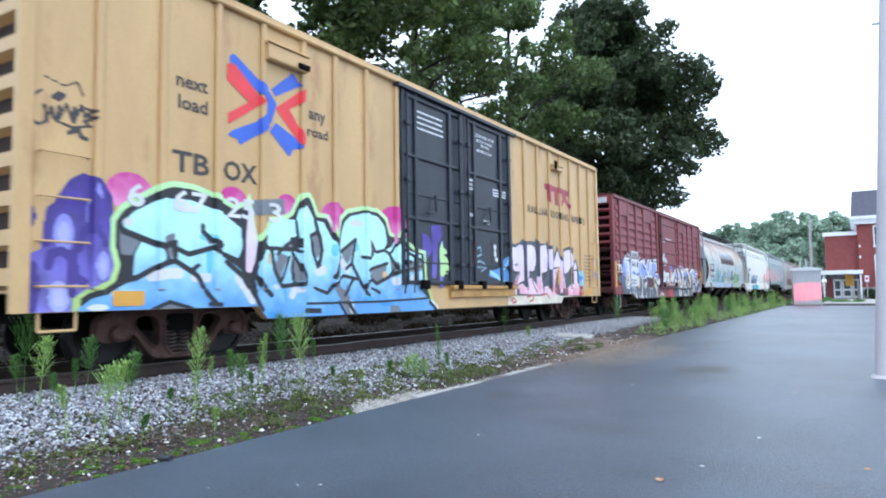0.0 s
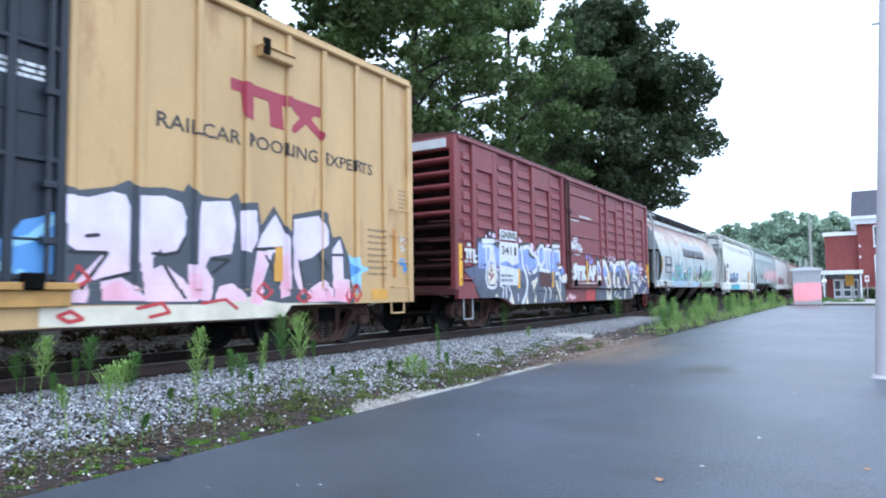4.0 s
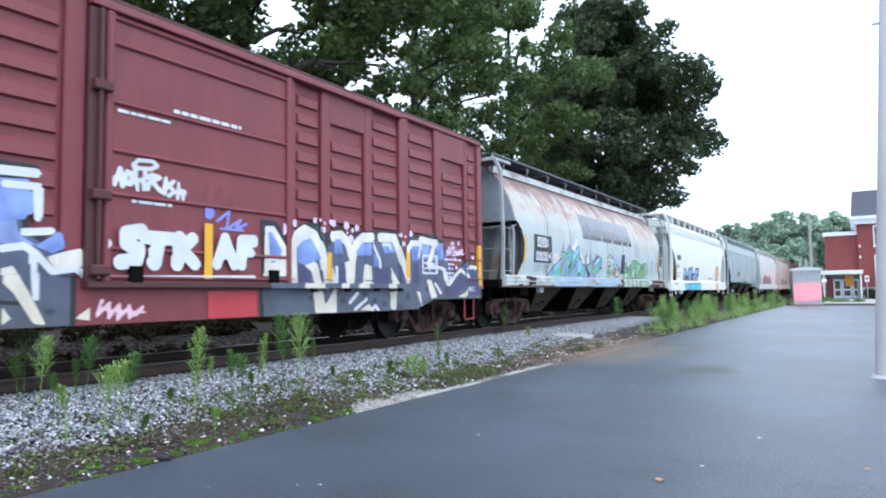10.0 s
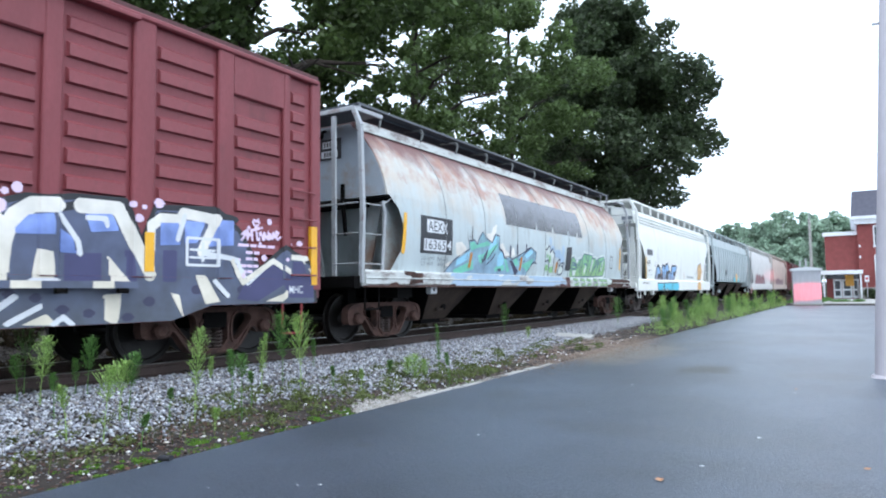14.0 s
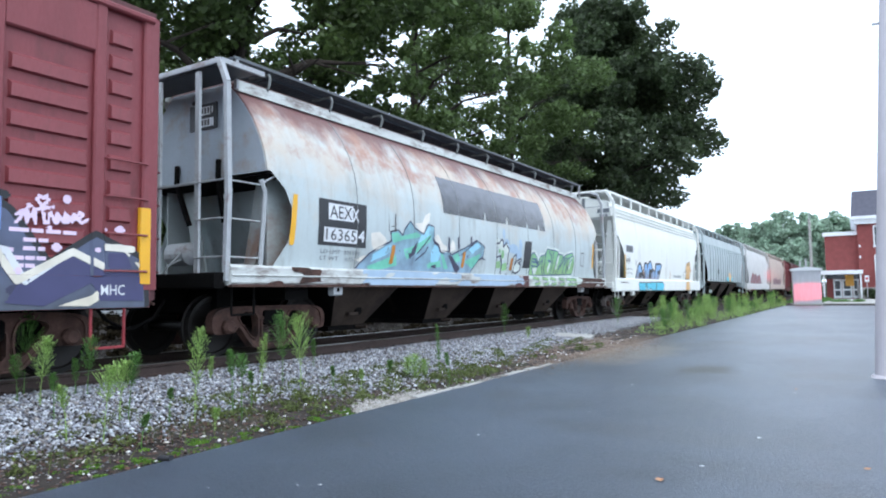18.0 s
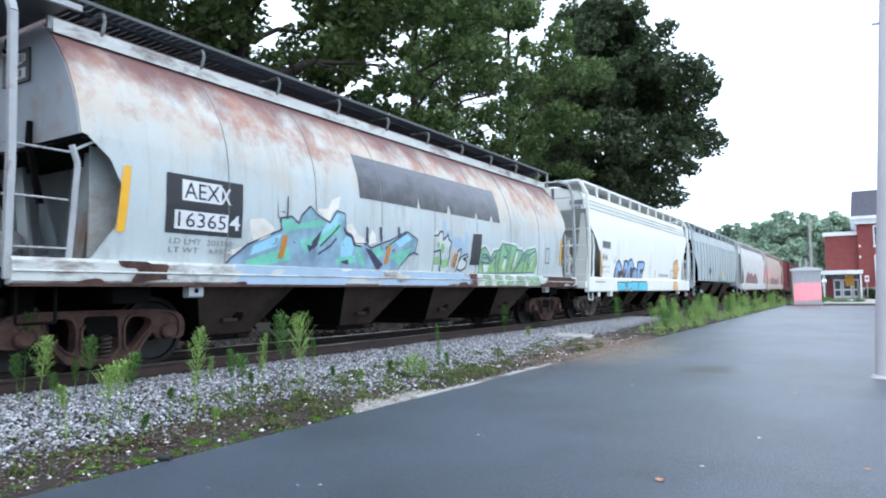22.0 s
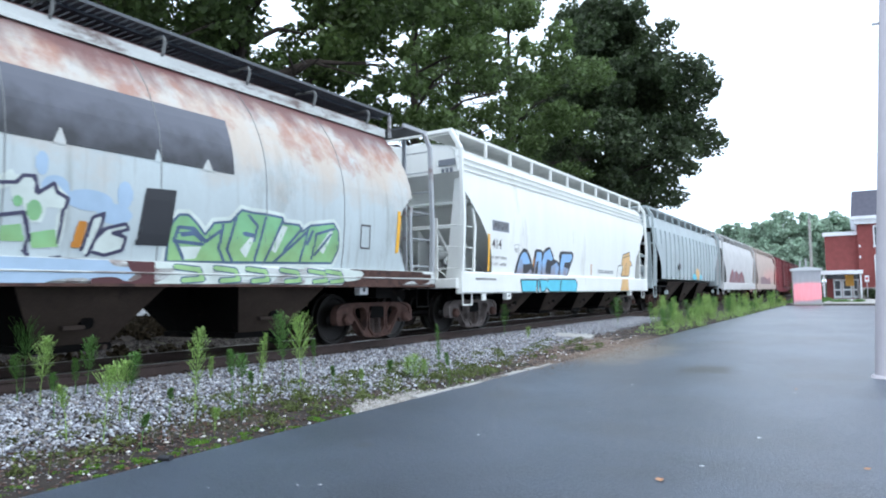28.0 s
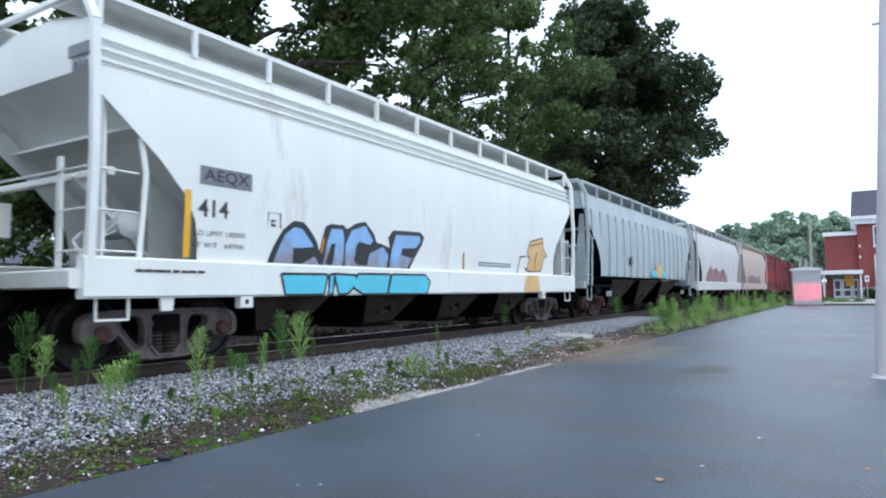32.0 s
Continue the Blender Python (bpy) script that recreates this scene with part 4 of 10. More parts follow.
def hopper_flat(P0, P1, mat, label, ribs=0, bay=(-4.0, -1.33, 1.33, 4.0), half=1.0, sill=True, side_low=1.37, tc=6.2, deep=0.95, rail=True):
    L = P1 - P0
    h = L / 2
    car = thing("covered_hopper", label, "rail car")
    CARS.append((car, (P0 + P1) / 2))
    e = h - 0.12
    lo = e - 1.42
    run = 2.87
    levels = [side_low, 1.65, 1.9, 2.2, 2.6, 3.0, 3.25, 3.4, 3.6, 3.62, 4.1, 4.22, 4.35]
    prof = [(z, float(np.interp(z, [q[0] for q in Q_PROF], [q[1] for q in Q_PROF]))) for z in levels]
    side = [lo, lo, lo + 0.05, lo + 0.2, e - 0.84, e - 0.36, e - 0.06, e, e, e, e, e, e]
    mid = [e - 0.03 - run * max(0.0, 3.6 - z) / 2.23 for z in levels]
    hopper_body(car, mat, prof, side, mid)
    for d in (-1, 1):
        slope_end(car, e, mat, d, run)
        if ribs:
            # added black sheet darkens the end recess in place of its shade
            part("slope_lining", Shape().prism([(d * e, 3.6), (d * (e - run * 0.977), 1.42), (d * (e + 0.02 - run * 0.977), 1.42), (d * (e + 0.02), 3.6)], -1.43, 1.43, 0), DARK_STEEL, car, "black sheet for the shade of the end recess")
    for k in range(ribs):
        y = -e + 0.5 + (2 * e - 1.0) * k / (ribs - 1)
        lowz = side_low if abs(y) < lo else 3.0
        part("side_rib", Shape().prism([(1.50, lowz), (1.58, lowz), (1.60, 2.6), (1.58, 3.6), (1.5, 3.62)], y - 0.03, y + 0.03), mat, car)
    b = part("running_board", Shape().box(0.62, 1.38, -e, e, 4.46, 4.5), WALK_PALE, car)
    part("running_board", Shape().box(-1.38, -0.62, -e, e, 4.46, 4.5), WALK_PALE, car)
    n = 12
    for k in range(n):
        y = -e + 0.1 + (2 * e - 0.2) * k / (n - 1)
        part("board_bracket", Shape().box(1.36, 1.42, y - 0.035, y + 0.035, 4.12, 4.52), mat, b)
    part("board_edge", Shape().box(1.38, 1.42, -e, e, 4.47, 4.54), mat, b)
    for y in [(-e + 0.8) + (2 * e - 1.6) * k / 9 for k in range(10)]:
        part("roof_hatch", Shape().turned([(4.3, 0.0), (4.3, 0.42), (4.45, 0.42), (4.5, 0.3), (4.5, 0.0)], 14, 2), mat, car, at=(0, y, 0))
    if sill:
        for x in (-1, 1):
            part("side_sill", Shape().box(x * 1.5 - 0.08, x * 1.5 + 0.08, -h, h, 0.88, 1.37, 0.03), mat, car)
    bays(car, bay, half, side_low - 0.1 if not sill else 1.1, 0.36, HOPPER_DIRT)
    for d in (-1, 1):
        end_frame(car, h, mat, d, 4.55)
        truck(car, d * tc, mat is WHITE_CAR)
    center_sill(car, L, 0.8, 1.1)
    return car


TBOX = boxcar_yellow(3.56, 21.76)
GNRR = boxcar_maroon(23.56, 39.16)
ROUND = hopper_round(40.27, 56.6)
WHITE = hopper_flat(57.62, 72.84, WHITE_CAR, "white covered hopper with blue bubble-letter graffiti")
RIBBED = hopper_flat(74.0, 90.3, RIB_GREY, "grey covered hopper with vertical side ribs and three bays", 18, (-3.6, 0, 3.6), 1.5, False, 1.42)
PALE = hopper_flat(91.6, 107.7, PINK_GREY, "pale covered hopper with red-lit faded sides")
FADED = hopper_flat(108.9, 125.2, RED_FAR, "faded red covered hopper far down the train")
boxcar_maroon(126.4, 143.2, False)
boxcar_maroon(144.4, 161.2, False)



# ---- painted marks and graffiti ----
def paint_material(name, low, high=None, z0=0.6, z1=2.1, rough=0.5, blotch=0.12):
    """Sprayed paint that may fade from one colour to another with height, with a little wear."""
    m = bpy.data.materials.new(name)
    m.use_nodes = True
    n, l = m.node_tree.nodes, m.node_tree.links
    p = n["Principled BSDF"]
    p.inputs["Roughness"].default_value = rough
    high = high or low
    tc = n.new("ShaderNodeTexCoord")
    sep = n.new("ShaderNodeSeparateXYZ")
    l.new(tc.outputs["Object"], sep.inputs[0])
    nz = n.new("ShaderNodeTexNoise")
    nz.inputs["Scale"].default_value, nz.inputs["Detail"].default_value = 3.0, 6
    l.new(tc.outputs["Object"], nz.inputs["Vector"])
    add = n.new("ShaderNodeMath")
    add.operation = "MULTIPLY_ADD"
    add.inputs[1].default_value = 0.9
    l.new(nz.outputs["Fac"], add.inputs[0])
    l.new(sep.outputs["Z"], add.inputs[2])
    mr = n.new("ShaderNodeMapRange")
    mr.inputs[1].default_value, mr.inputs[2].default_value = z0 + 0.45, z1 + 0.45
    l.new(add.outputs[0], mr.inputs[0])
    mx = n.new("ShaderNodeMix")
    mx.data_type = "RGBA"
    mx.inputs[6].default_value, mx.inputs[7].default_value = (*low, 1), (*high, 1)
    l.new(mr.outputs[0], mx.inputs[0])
    hs = n.new("ShaderNodeHueSaturation")
    vr = n.new("ShaderNodeMapRange")
    vr.inputs[1].default_value, vr.inputs[2].default_value, vr.inputs[3].default_value, vr.inputs[4].default_value = 0.3, 0.7, 1 - blotch, 1 + blotch * 0.5
    l.new(nz.outputs["Fac"], vr.inputs[0])
    l.new(vr.outputs[0], hs.inputs["Value"])
    l.new(mx.outputs[2], hs.inputs["Color"])
    l.new(hs.outputs[0], p.inputs["Base Color"])
    return m


P_BLUE = paint_material("sky_blue_spray", srgb(96, 160, 226), srgb(186, 238, 244), 0.7, 1.7)
P_BLUE2 = paint_material("periwinkle_spray", srgb(92, 98, 130), srgb(140, 160, 214), 1.1, 1.7)
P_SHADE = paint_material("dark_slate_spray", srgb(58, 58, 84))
P_NAVY = paint_material("slate_spray", srgb(84, 90, 102), srgb(84, 92, 118), 0.6, 1.4, blotch=0.3)
P_CREAM = paint_material("cream_spray", srgb(220, 212, 194), srgb(226, 222, 214), 0.8, 1.8, blotch=0.2)
P_WHITE = paint_material("white_spray", srgb(214, 217, 222), rough=0.5)
P_BLACK = paint_material("black_spray", srgb(34, 36, 42))
P_INK = paint_material("dark_lettering", srgb(62, 56, 56))
P_FADED = paint_material("faded_lettering", srgb(150, 122, 92))
P_PURPLE = paint_material("purple_spray", srgb(136, 130, 214), srgb(78, 60, 158), 0.7, 1.9, blotch=0.5)
P_PURPLE_DARK = paint_material("dark_purple_spray", srgb(70, 56, 136))
P_DOT = paint_material("pale_violet_spray", srgb(222, 200, 226))
P_LILAC = paint_material("lilac_spray", srgb(172, 178, 236), srgb(140, 140, 220), 0.7, 1.8)
P_MAGENTA = paint_material("magenta_spray", srgb(236, 150, 200), srgb(196, 50, 140), 1.9, 2.35)
P_LIME = paint_material("lime_spray", srgb(180, 210, 120), srgb(190, 235, 175), 0.8, 2.0)
P_LILAC_PALE = paint_material("pale_lilac_spray", srgb(196, 196, 246), srgb(166, 166, 236), 0.7, 1.8)
P_DEEPBLUE = paint_material("deeper_blue_spray", srgb(64, 150, 226), srgb(120, 206, 236), 0.7, 1.7)
P_SLATEGREY = paint_material("slate_grey_spray", srgb(74, 80, 90))
P_ROSE = paint_material("rose_spray", srgb(240, 176, 196), srgb(232, 196, 214), 0.8, 1.4)
P_CORNFLOWER = paint_material("cornflower_spray", srgb(104, 128, 190), srgb(136, 160, 222), 1.2, 1.9, blotch=0.3)
P_VIOLETBLUE = paint_material("violet_blue_spray", srgb(66, 66, 104))
P_ROSE_DARK = paint_material("dull_rose_spray", srgb(150, 96, 104), blotch=0.5)
P_GREY = paint_material("mid_grey_spray", srgb(118, 124, 132))
P_PINK = paint_material("pale_pink_spray", srgb(238, 196, 210), srgb(226, 214, 236), 0.8, 1.7)
P_RED = paint_material("red_lettering", srgb(190, 60, 66))
P_LOGO_RED = paint_material("red_emblem", srgb(226, 60, 66))
P_LOGO_BLUE = paint_material("blue_emblem", srgb(58, 98, 200))
# sky reflection on the patch painted in: colour pales towards the top
P_PATCH = paint_material("dark_grey_sheen_patch", srgb(38, 40, 45), srgb(88, 91, 102), 2.6, 3.2, 0.22, 0.06)
P_FARGREY = paint_material("dull_mauve_spray", srgb(150, 128, 134), blotch=0.4)
P_FARRED = paint_material("dull_red_spray", srgb(150, 70, 80))
P_MAROON_INK = paint_material("dark_red_lettering", srgb(160, 52, 72))
P_MIDBLUE = paint_material("mid_blue_spray", srgb(92, 150, 212))
P_SKY = paint_material("pale_sky_spray", srgb(150, 206, 232))
P_MINT = paint_material("mint_spray", srgb(116, 200, 176), blotch=0.3)
P_STEELBLUE = paint_material("steel_blue_spray", srgb(136, 164, 186), srgb(132, 176, 190), 1.4, 2.2, blotch=0.4)
P_SILLBLUE = paint_material("pale_blue_spray", srgb(160, 184, 206))
P_PALE = paint_material("pale_greenish_spray", srgb(206, 216, 210), blotch=0.2)
P_SLATEBLUE = paint_material("slate_blue_spray", srgb(78, 100, 128), blotch=0.4)
P_LEAFGREEN = paint_material("leaf_green_spray", srgb(150, 190, 130), srgb(122, 178, 130), 1.3, 2.0, blotch=0.25)
P_CYAN = paint_material("cyan_spray", srgb(84, 196, 220))
P_CAGE = paint_material("fading_blue_spray", srgb(140, 136, 146), srgb(138, 182, 226), 1.4, 1.75)
P_ORANGE = paint_material("orange_spray", srgb(220, 178, 120))
P_OCHRE = paint_material("dirty_orange_reflector", srgb(190, 124, 44))
P_ORANGE2 = paint_material("orange_plate", srgb(214, 158, 66))


def stroke(r, *pts):
    def f(Y, Z):
        best = None
        for (a, b), (c, d) in zip(pts, pts[1:]):
            dy, dz = c - a, d - b
            u = np.clip(((Y - a) * dy + (Z - b) * dz) / max(1e-9, dy * dy + dz * dz), 0, 1)
            q = np.hypot(Y - a - u * dy, Z - b - u * dz) - r
            best = q if best is None else np.minimum(best, q)
        return best
    return f


def blob(y, z, ry, rz):
    return lambda Y, Z: (np.hypot((Y - y) / ry, (Z - z) / rz) - 1) * min(ry, rz)


def poly(*pts):
    def f(Y, Z):
        d = np.full(np.shape(Y), 1e9)
        inside = np.zeros(np.shape(Y), bool)
        n = len(pts)
        for i in range(n):
            (a, b), (c, e) = pts[i], pts[(i + 1) % n]
            dy, dz = c - a, e - b
            u = np.clip(((Y - a) * dy + (Z - b) * dz) / max(1e-9, dy * dy + dz * dz), 0, 1)
            d = np.minimum(d, np.hypot(Y - a - u * dy, Z - b - u * dz))
            if abs(dz) > 1e-9:
                cross = ((b > Z) != (e > Z)) & (Y < dy * (Z - b) / dz + a)
                inside ^= cross
        return np.where(inside, -d, d)
    return f


def union(*fs):
    def f(Y, Z):
        out = fs[0](Y, Z)
        for g_ in fs[1:]:
            out = np.minimum(out, g_(Y, Z))
        return out
    return f


CUTS = {}    # posts at which lettering steps forward
STEPS = {}   # heights at which a side steps forward or back
EDGES = {}   # where a side ends below: paint stops there


def paint(name, car, surf, box, f, off, depth, mat, label="", step=0.022, cut=0.12):
    """Lays paint where f < off on a car's side: fine strips that follow the side's relief."""
    y0, y1, z0, z1 = box
    ny, nz = max(2, int((y1 - y0) / step)), max(2, int((z1 - z0) / step))
    Yl, Zl = np.linspace(y0, y1, ny + 1), np.linspace(z0, z1, nz + 1)

    def spans(ys_):
        Y, Z = np.meshgrid(ys_, Zl, indexing="ij")
        F = f(Y, Z) - off
        if surf in EDGES:
            F = np.maximum(F, EDGES[surf](Y, Z))
        out = []
        for row in F:
            inn = row < 0
            iv, start = [], None
            for j in range(len(row)):
                if inn[j] and start is None:
                    start = Zl[j] if j == 0 else Zl[j - 1] + (Zl[j] - Zl[j - 1]) * row[j - 1] / (row[j - 1] - row[j])
                if start is not None and (not inn[j] or j == len(row) - 1):
                    end = Zl[j] if inn[j] else Zl[j - 1] + (Zl[j] - Zl[j - 1]) * row[j - 1] / (row[j - 1] - row[j])
                    if end - start > 0.004:
                        iv.append((start, end))
                    start = None
            for b_ in STEPS.get(surf, []):
                iv = [q for a0, a1 in iv for q in (((a0, b_ - 0.001), (b_ + 0.001, a1)) if a0 < b_ - 0.003 and a1 > b_ + 0.003 else ((a0, a1),))]
            out.append(iv)
        return out
    A, M = spans(Yl), spans((Yl[1:] + Yl[:-1]) / 2)
    s = Shape()
    for i in range(ny):
        ya, yb = Yl[i], Yl[i + 1]
        pa, pb = A[i], A[i + 1]
        if len(pa) != len(pb) or any(min(a_[1], b_[1]) < max(a_[0], b_[0]) for a_, b_ in zip(pa, pb)):
            pa = pb = M[i]
        for (a0, a1), (b0, b1) in zip(pa, pb):
            k = max(1, int(max(a1 - a0, b1 - b0) / cut))
            ring = []
            for j in range(k + 1):
                za, zb = a0 + (a1 - a0) * j / k, b0 + (b1 - b0) * j / k
                ring += [(surf(ya, za) + depth, ya, za), (surf(yb, zb) + depth, yb, zb)]
            s.add(ring, [(2 * j, 2 * j + 1, 2 * j + 3, 2 * j + 2) for j in range(k)])
    if not s.f:
        return None
    me = bpy.data.meshes.new(name)
    me.from_pydata(s.v, [], s.f)
    bm = bmesh.new()
    bm.from_mesh(me)
    bmesh.ops.remove_doubles(bm, verts=bm.verts, dist=0.0008)
    return pieces(name, bm, mat, car, label)


def pieces(name, bm, mat, car, label, most=90):
    """Links each separate patch of a mesh as a part of its own, unless there are very many."""
    bm.verts.index_update()
    bm.verts.ensure_lookup_table()
    tag = [-1] * len(bm.verts)
    n = 0
    for v in bm.verts:
        if tag[v.index] < 0:
            tag[v.index] = n
            todo = [v]
            while todo:
                for e in todo.pop().link_edges:
                    for w in e.verts:
                        if tag[w.index] < 0:
                            tag[w.index] = n
                            todo.append(w)
            n += 1
    groups = [[] for _ in range(n)]
    for f in bm.faces:
        groups[tag[f.verts[0].index]].append([v.index for v in f.verts])
    groups = [g_ for g_ in groups if g_]
    if len(groups) > most:
        groups = [[q for g_ in groups for q in g_]]
    co = [tuple(v.co) for v in bm.verts]
    bm.free()
    last = None
    for g_ in groups:
        use = sorted({i for q in g_ for i in q})
        at_ = {i: k for k, i in enumerate(use)}
        me = bpy.data.meshes.new(name)
        me.from_pydata([co[i] for i in use], [], [[at_[i] for i in q] for q in g_])
        me.materials.append(mat)
        last = part(name, me, mat, car, label)
    return last


def lettering(text, car, surf, y0, y1, z0, z1, mat, depth=0.006, name="lettering", bold=0.0, label=""):
    """Words in the built-in font, fitted to a rectangle on a car's side."""
    cu = bpy.data.curves.new("letters", "FONT")
    cu.body, cu.resolution_u, cu.offset = text, 2, bold
    ob = bpy.data.objects.new("letters", cu)
    scene.collection.objects.link(ob)
    me = bpy.data.meshes.new_from_object(ob.evaluated_get(bpy.context.evaluated_depsgraph_get()))
    bpy.data.objects.remove(ob)
    co = np.empty(len(me.vertices) * 3)
    me.vertices.foreach_get("co", co)
    co = co.reshape(-1, 3)
    lo, hi = co.min(0), co.max(0)
    yy = y0 + (co[:, 0] - lo[0]) / (hi[0] - lo[0]) * (y1 - y0)
    zz = z0 + (co[:, 1] - lo[1]) / (hi[1] - lo[1]) * (z1 - z0)
    me.vertices.foreach_set("co", np.stack([yy * 0, yy, zz], 1).ravel())
    bm = bmesh.new()
    bm.from_mesh(me)
    for q in CUTS.get(surf, []):
        if y0 - 0.1 < q < y1 + 0.1:
            for e in (-0.0586, -0.0574, 0.0574, 0.0586):
                bmesh.ops.bisect_plane(bm, geom=bm.verts[:] + bm.edges[:] + bm.faces[:], plane_co=(0, q + e, 0), plane_no=(0, 1, 0))
    for v in bm.verts:
        v.co.x = surf(v.co.y, v.co.z) + depth
    bpy.data.meshes.remove(me)
    return pieces(name, bm, mat, car, label)


def plate(car, surf, y0, y1, z0, z1, mat, name="marking", depth=0.004, label=""):
    return paint(name, car, surf, (y0, y1, z0, z1), lambda Y, Z: Y * 0 - 1, 0, depth, mat, label, step=min(0.08, max(0.02, (y1 - y0) / 4)), cut=0.12)


def bars(car, surf, y0, y1, z0, z1, n, mat, depth=0.004):
    """Small writing too small to read: rows of short bars."""
    rg = random.Random(int((y0 + 20) * 100))
    f = []
    if n >= 6:
        mat = P_FADED
    for k in range(n):
        z = z1 - (z1 - z0) * (k + 0.5) / n
        hh = min((z1 - z0) / n * (0.3 if n < 4 else 0.17), 0.035)
        y = y0
        while y < y1 - 0.03:
            w_ = min(rg.uniform(0.06, 0.2) * max(1, hh / 0.03), y1 - y)
            f.append(poly((y, z - hh), (y + w_, z - hh), (y + w_, z + hh), (y, z + hh)))
            y += w_ + hh
    return paint("small_writing", car, surf, (y0 - 0.02, y1 + 0.02, z0, z1), union(*f), 0, depth, mat, step=0.012, cut=0.5)


# -- tan boxcar --


def t_side(y, z):
    if z < 0.99:
        return 1.53
    if -2.33 < y < 2.44:
        return 1.532 if z > 1.06 or y < -0.6 else 1.60
    return 1.562 if min(abs(y - q) for q in T_POSTS) < 0.058 else 1.502


CUTS[t_side] = T_POSTS
c = TBOX
STEPS[t_side] = [0.99, 1.06]
EDGES[t_side] = lambda Y, Z: np.interp(np.abs(Y), [5.7, 5.9], [0.555, 0.745]) - Z
piece = poly((-8.56, 0.72), (-8.56, 0.89), (-8.43, 0.98), (-8.13, 1.09), (-8.07, 1.27), (-8.13, 1.46), (-8.13, 1.82), (-8.01, 1.99), (-7.76, 2.15), (-7.49, 2.31), (-7.29, 2.37), (-6.99, 2.37), (-6.62, 2.29), (-6.30, 2.17), (-6.10, 2.26), (-6.03, 2.38), (-5.97, 2.10), (-5.88, 1.75), (-5.77, 1.89), (-5.62, 2.06), (-5.35, 2.11), (-5.22, 2.18), (-5.12, 2.35), (-5.03, 2.48), (-4.79, 2.53), (-4.68, 2.39), (-4.60, 2.22), (-4.35, 2.22), (-4.25, 2.08), (-4.14, 1.91), (-4.09, 2.19), (-3.89, 2.35), (-3.45, 2.45), (-3.01, 2.45), (-2.73, 2.31), (-2.62, 2.04), (-2.44, 2.02), (-2.33, 2.19), (-2.19, 1.97), (-1.83, 1.78), (-1.48, 1.75), (-1.45, 1.19), (-1.26, 0.82), (-0.88, 0.46), (-2.53, 0.32), (-8.56, 0.60))
letters = union(
      poly((-7.99, 1.77), (-7.83, 1.93), (-7.45, 2.13), (-7.03, 2.15), (-6.52, 2.03), (-6.18, 1.84), (-6.17, 1.56), (-6.26, 1.38), (-6.52, 1.47), (-6.17, 1.24), (-5.96, 0.92), (-5.80, 0.56), (-8.52, 0.66), (-8.49, 0.79), (-8.36, 0.88), (-8.13, 0.95), (-7.84, 1.10), (-7.84, 1.37), (-7.71, 1.61), (-7.93, 1.69)), 
      poly((-5.92, 1.17), (-5.89, 1.39), (-5.77, 1.67), (-5.68, 1.88), (-5.55, 2.04), (-5.11, 2.06), (-5.04, 2.23), (-4.91, 2.31), (-4.82, 2.26), (-4.69, 2.09), (-4.43, 2.07), (-4.15, 1.76), (-4.08, 1.61), (-4.08, 1.45), (-4.20, 1.16), (-4.13, 0.42), (-5.89, 0.52), (-5.90, 0.82)), 
      poly((-4.08, 1.58), (-4.07, 1.82), (-3.96, 2.12), (-3.79, 2.24), (-3.40, 2.33), (-3.03, 2.30), (-2.81, 2.13), (-2.75, 1.84), (-2.85, 1.69), (-2.62, 1.77), (-2.46, 1.92), (-2.28, 1.83), (-2.07, 1.73), (-1.65, 1.65), (-1.59, 0.91), (-1.29, 0.72), (-1.07, 0.34), (-4.21, 0.42), (-4.25, 1.08)))
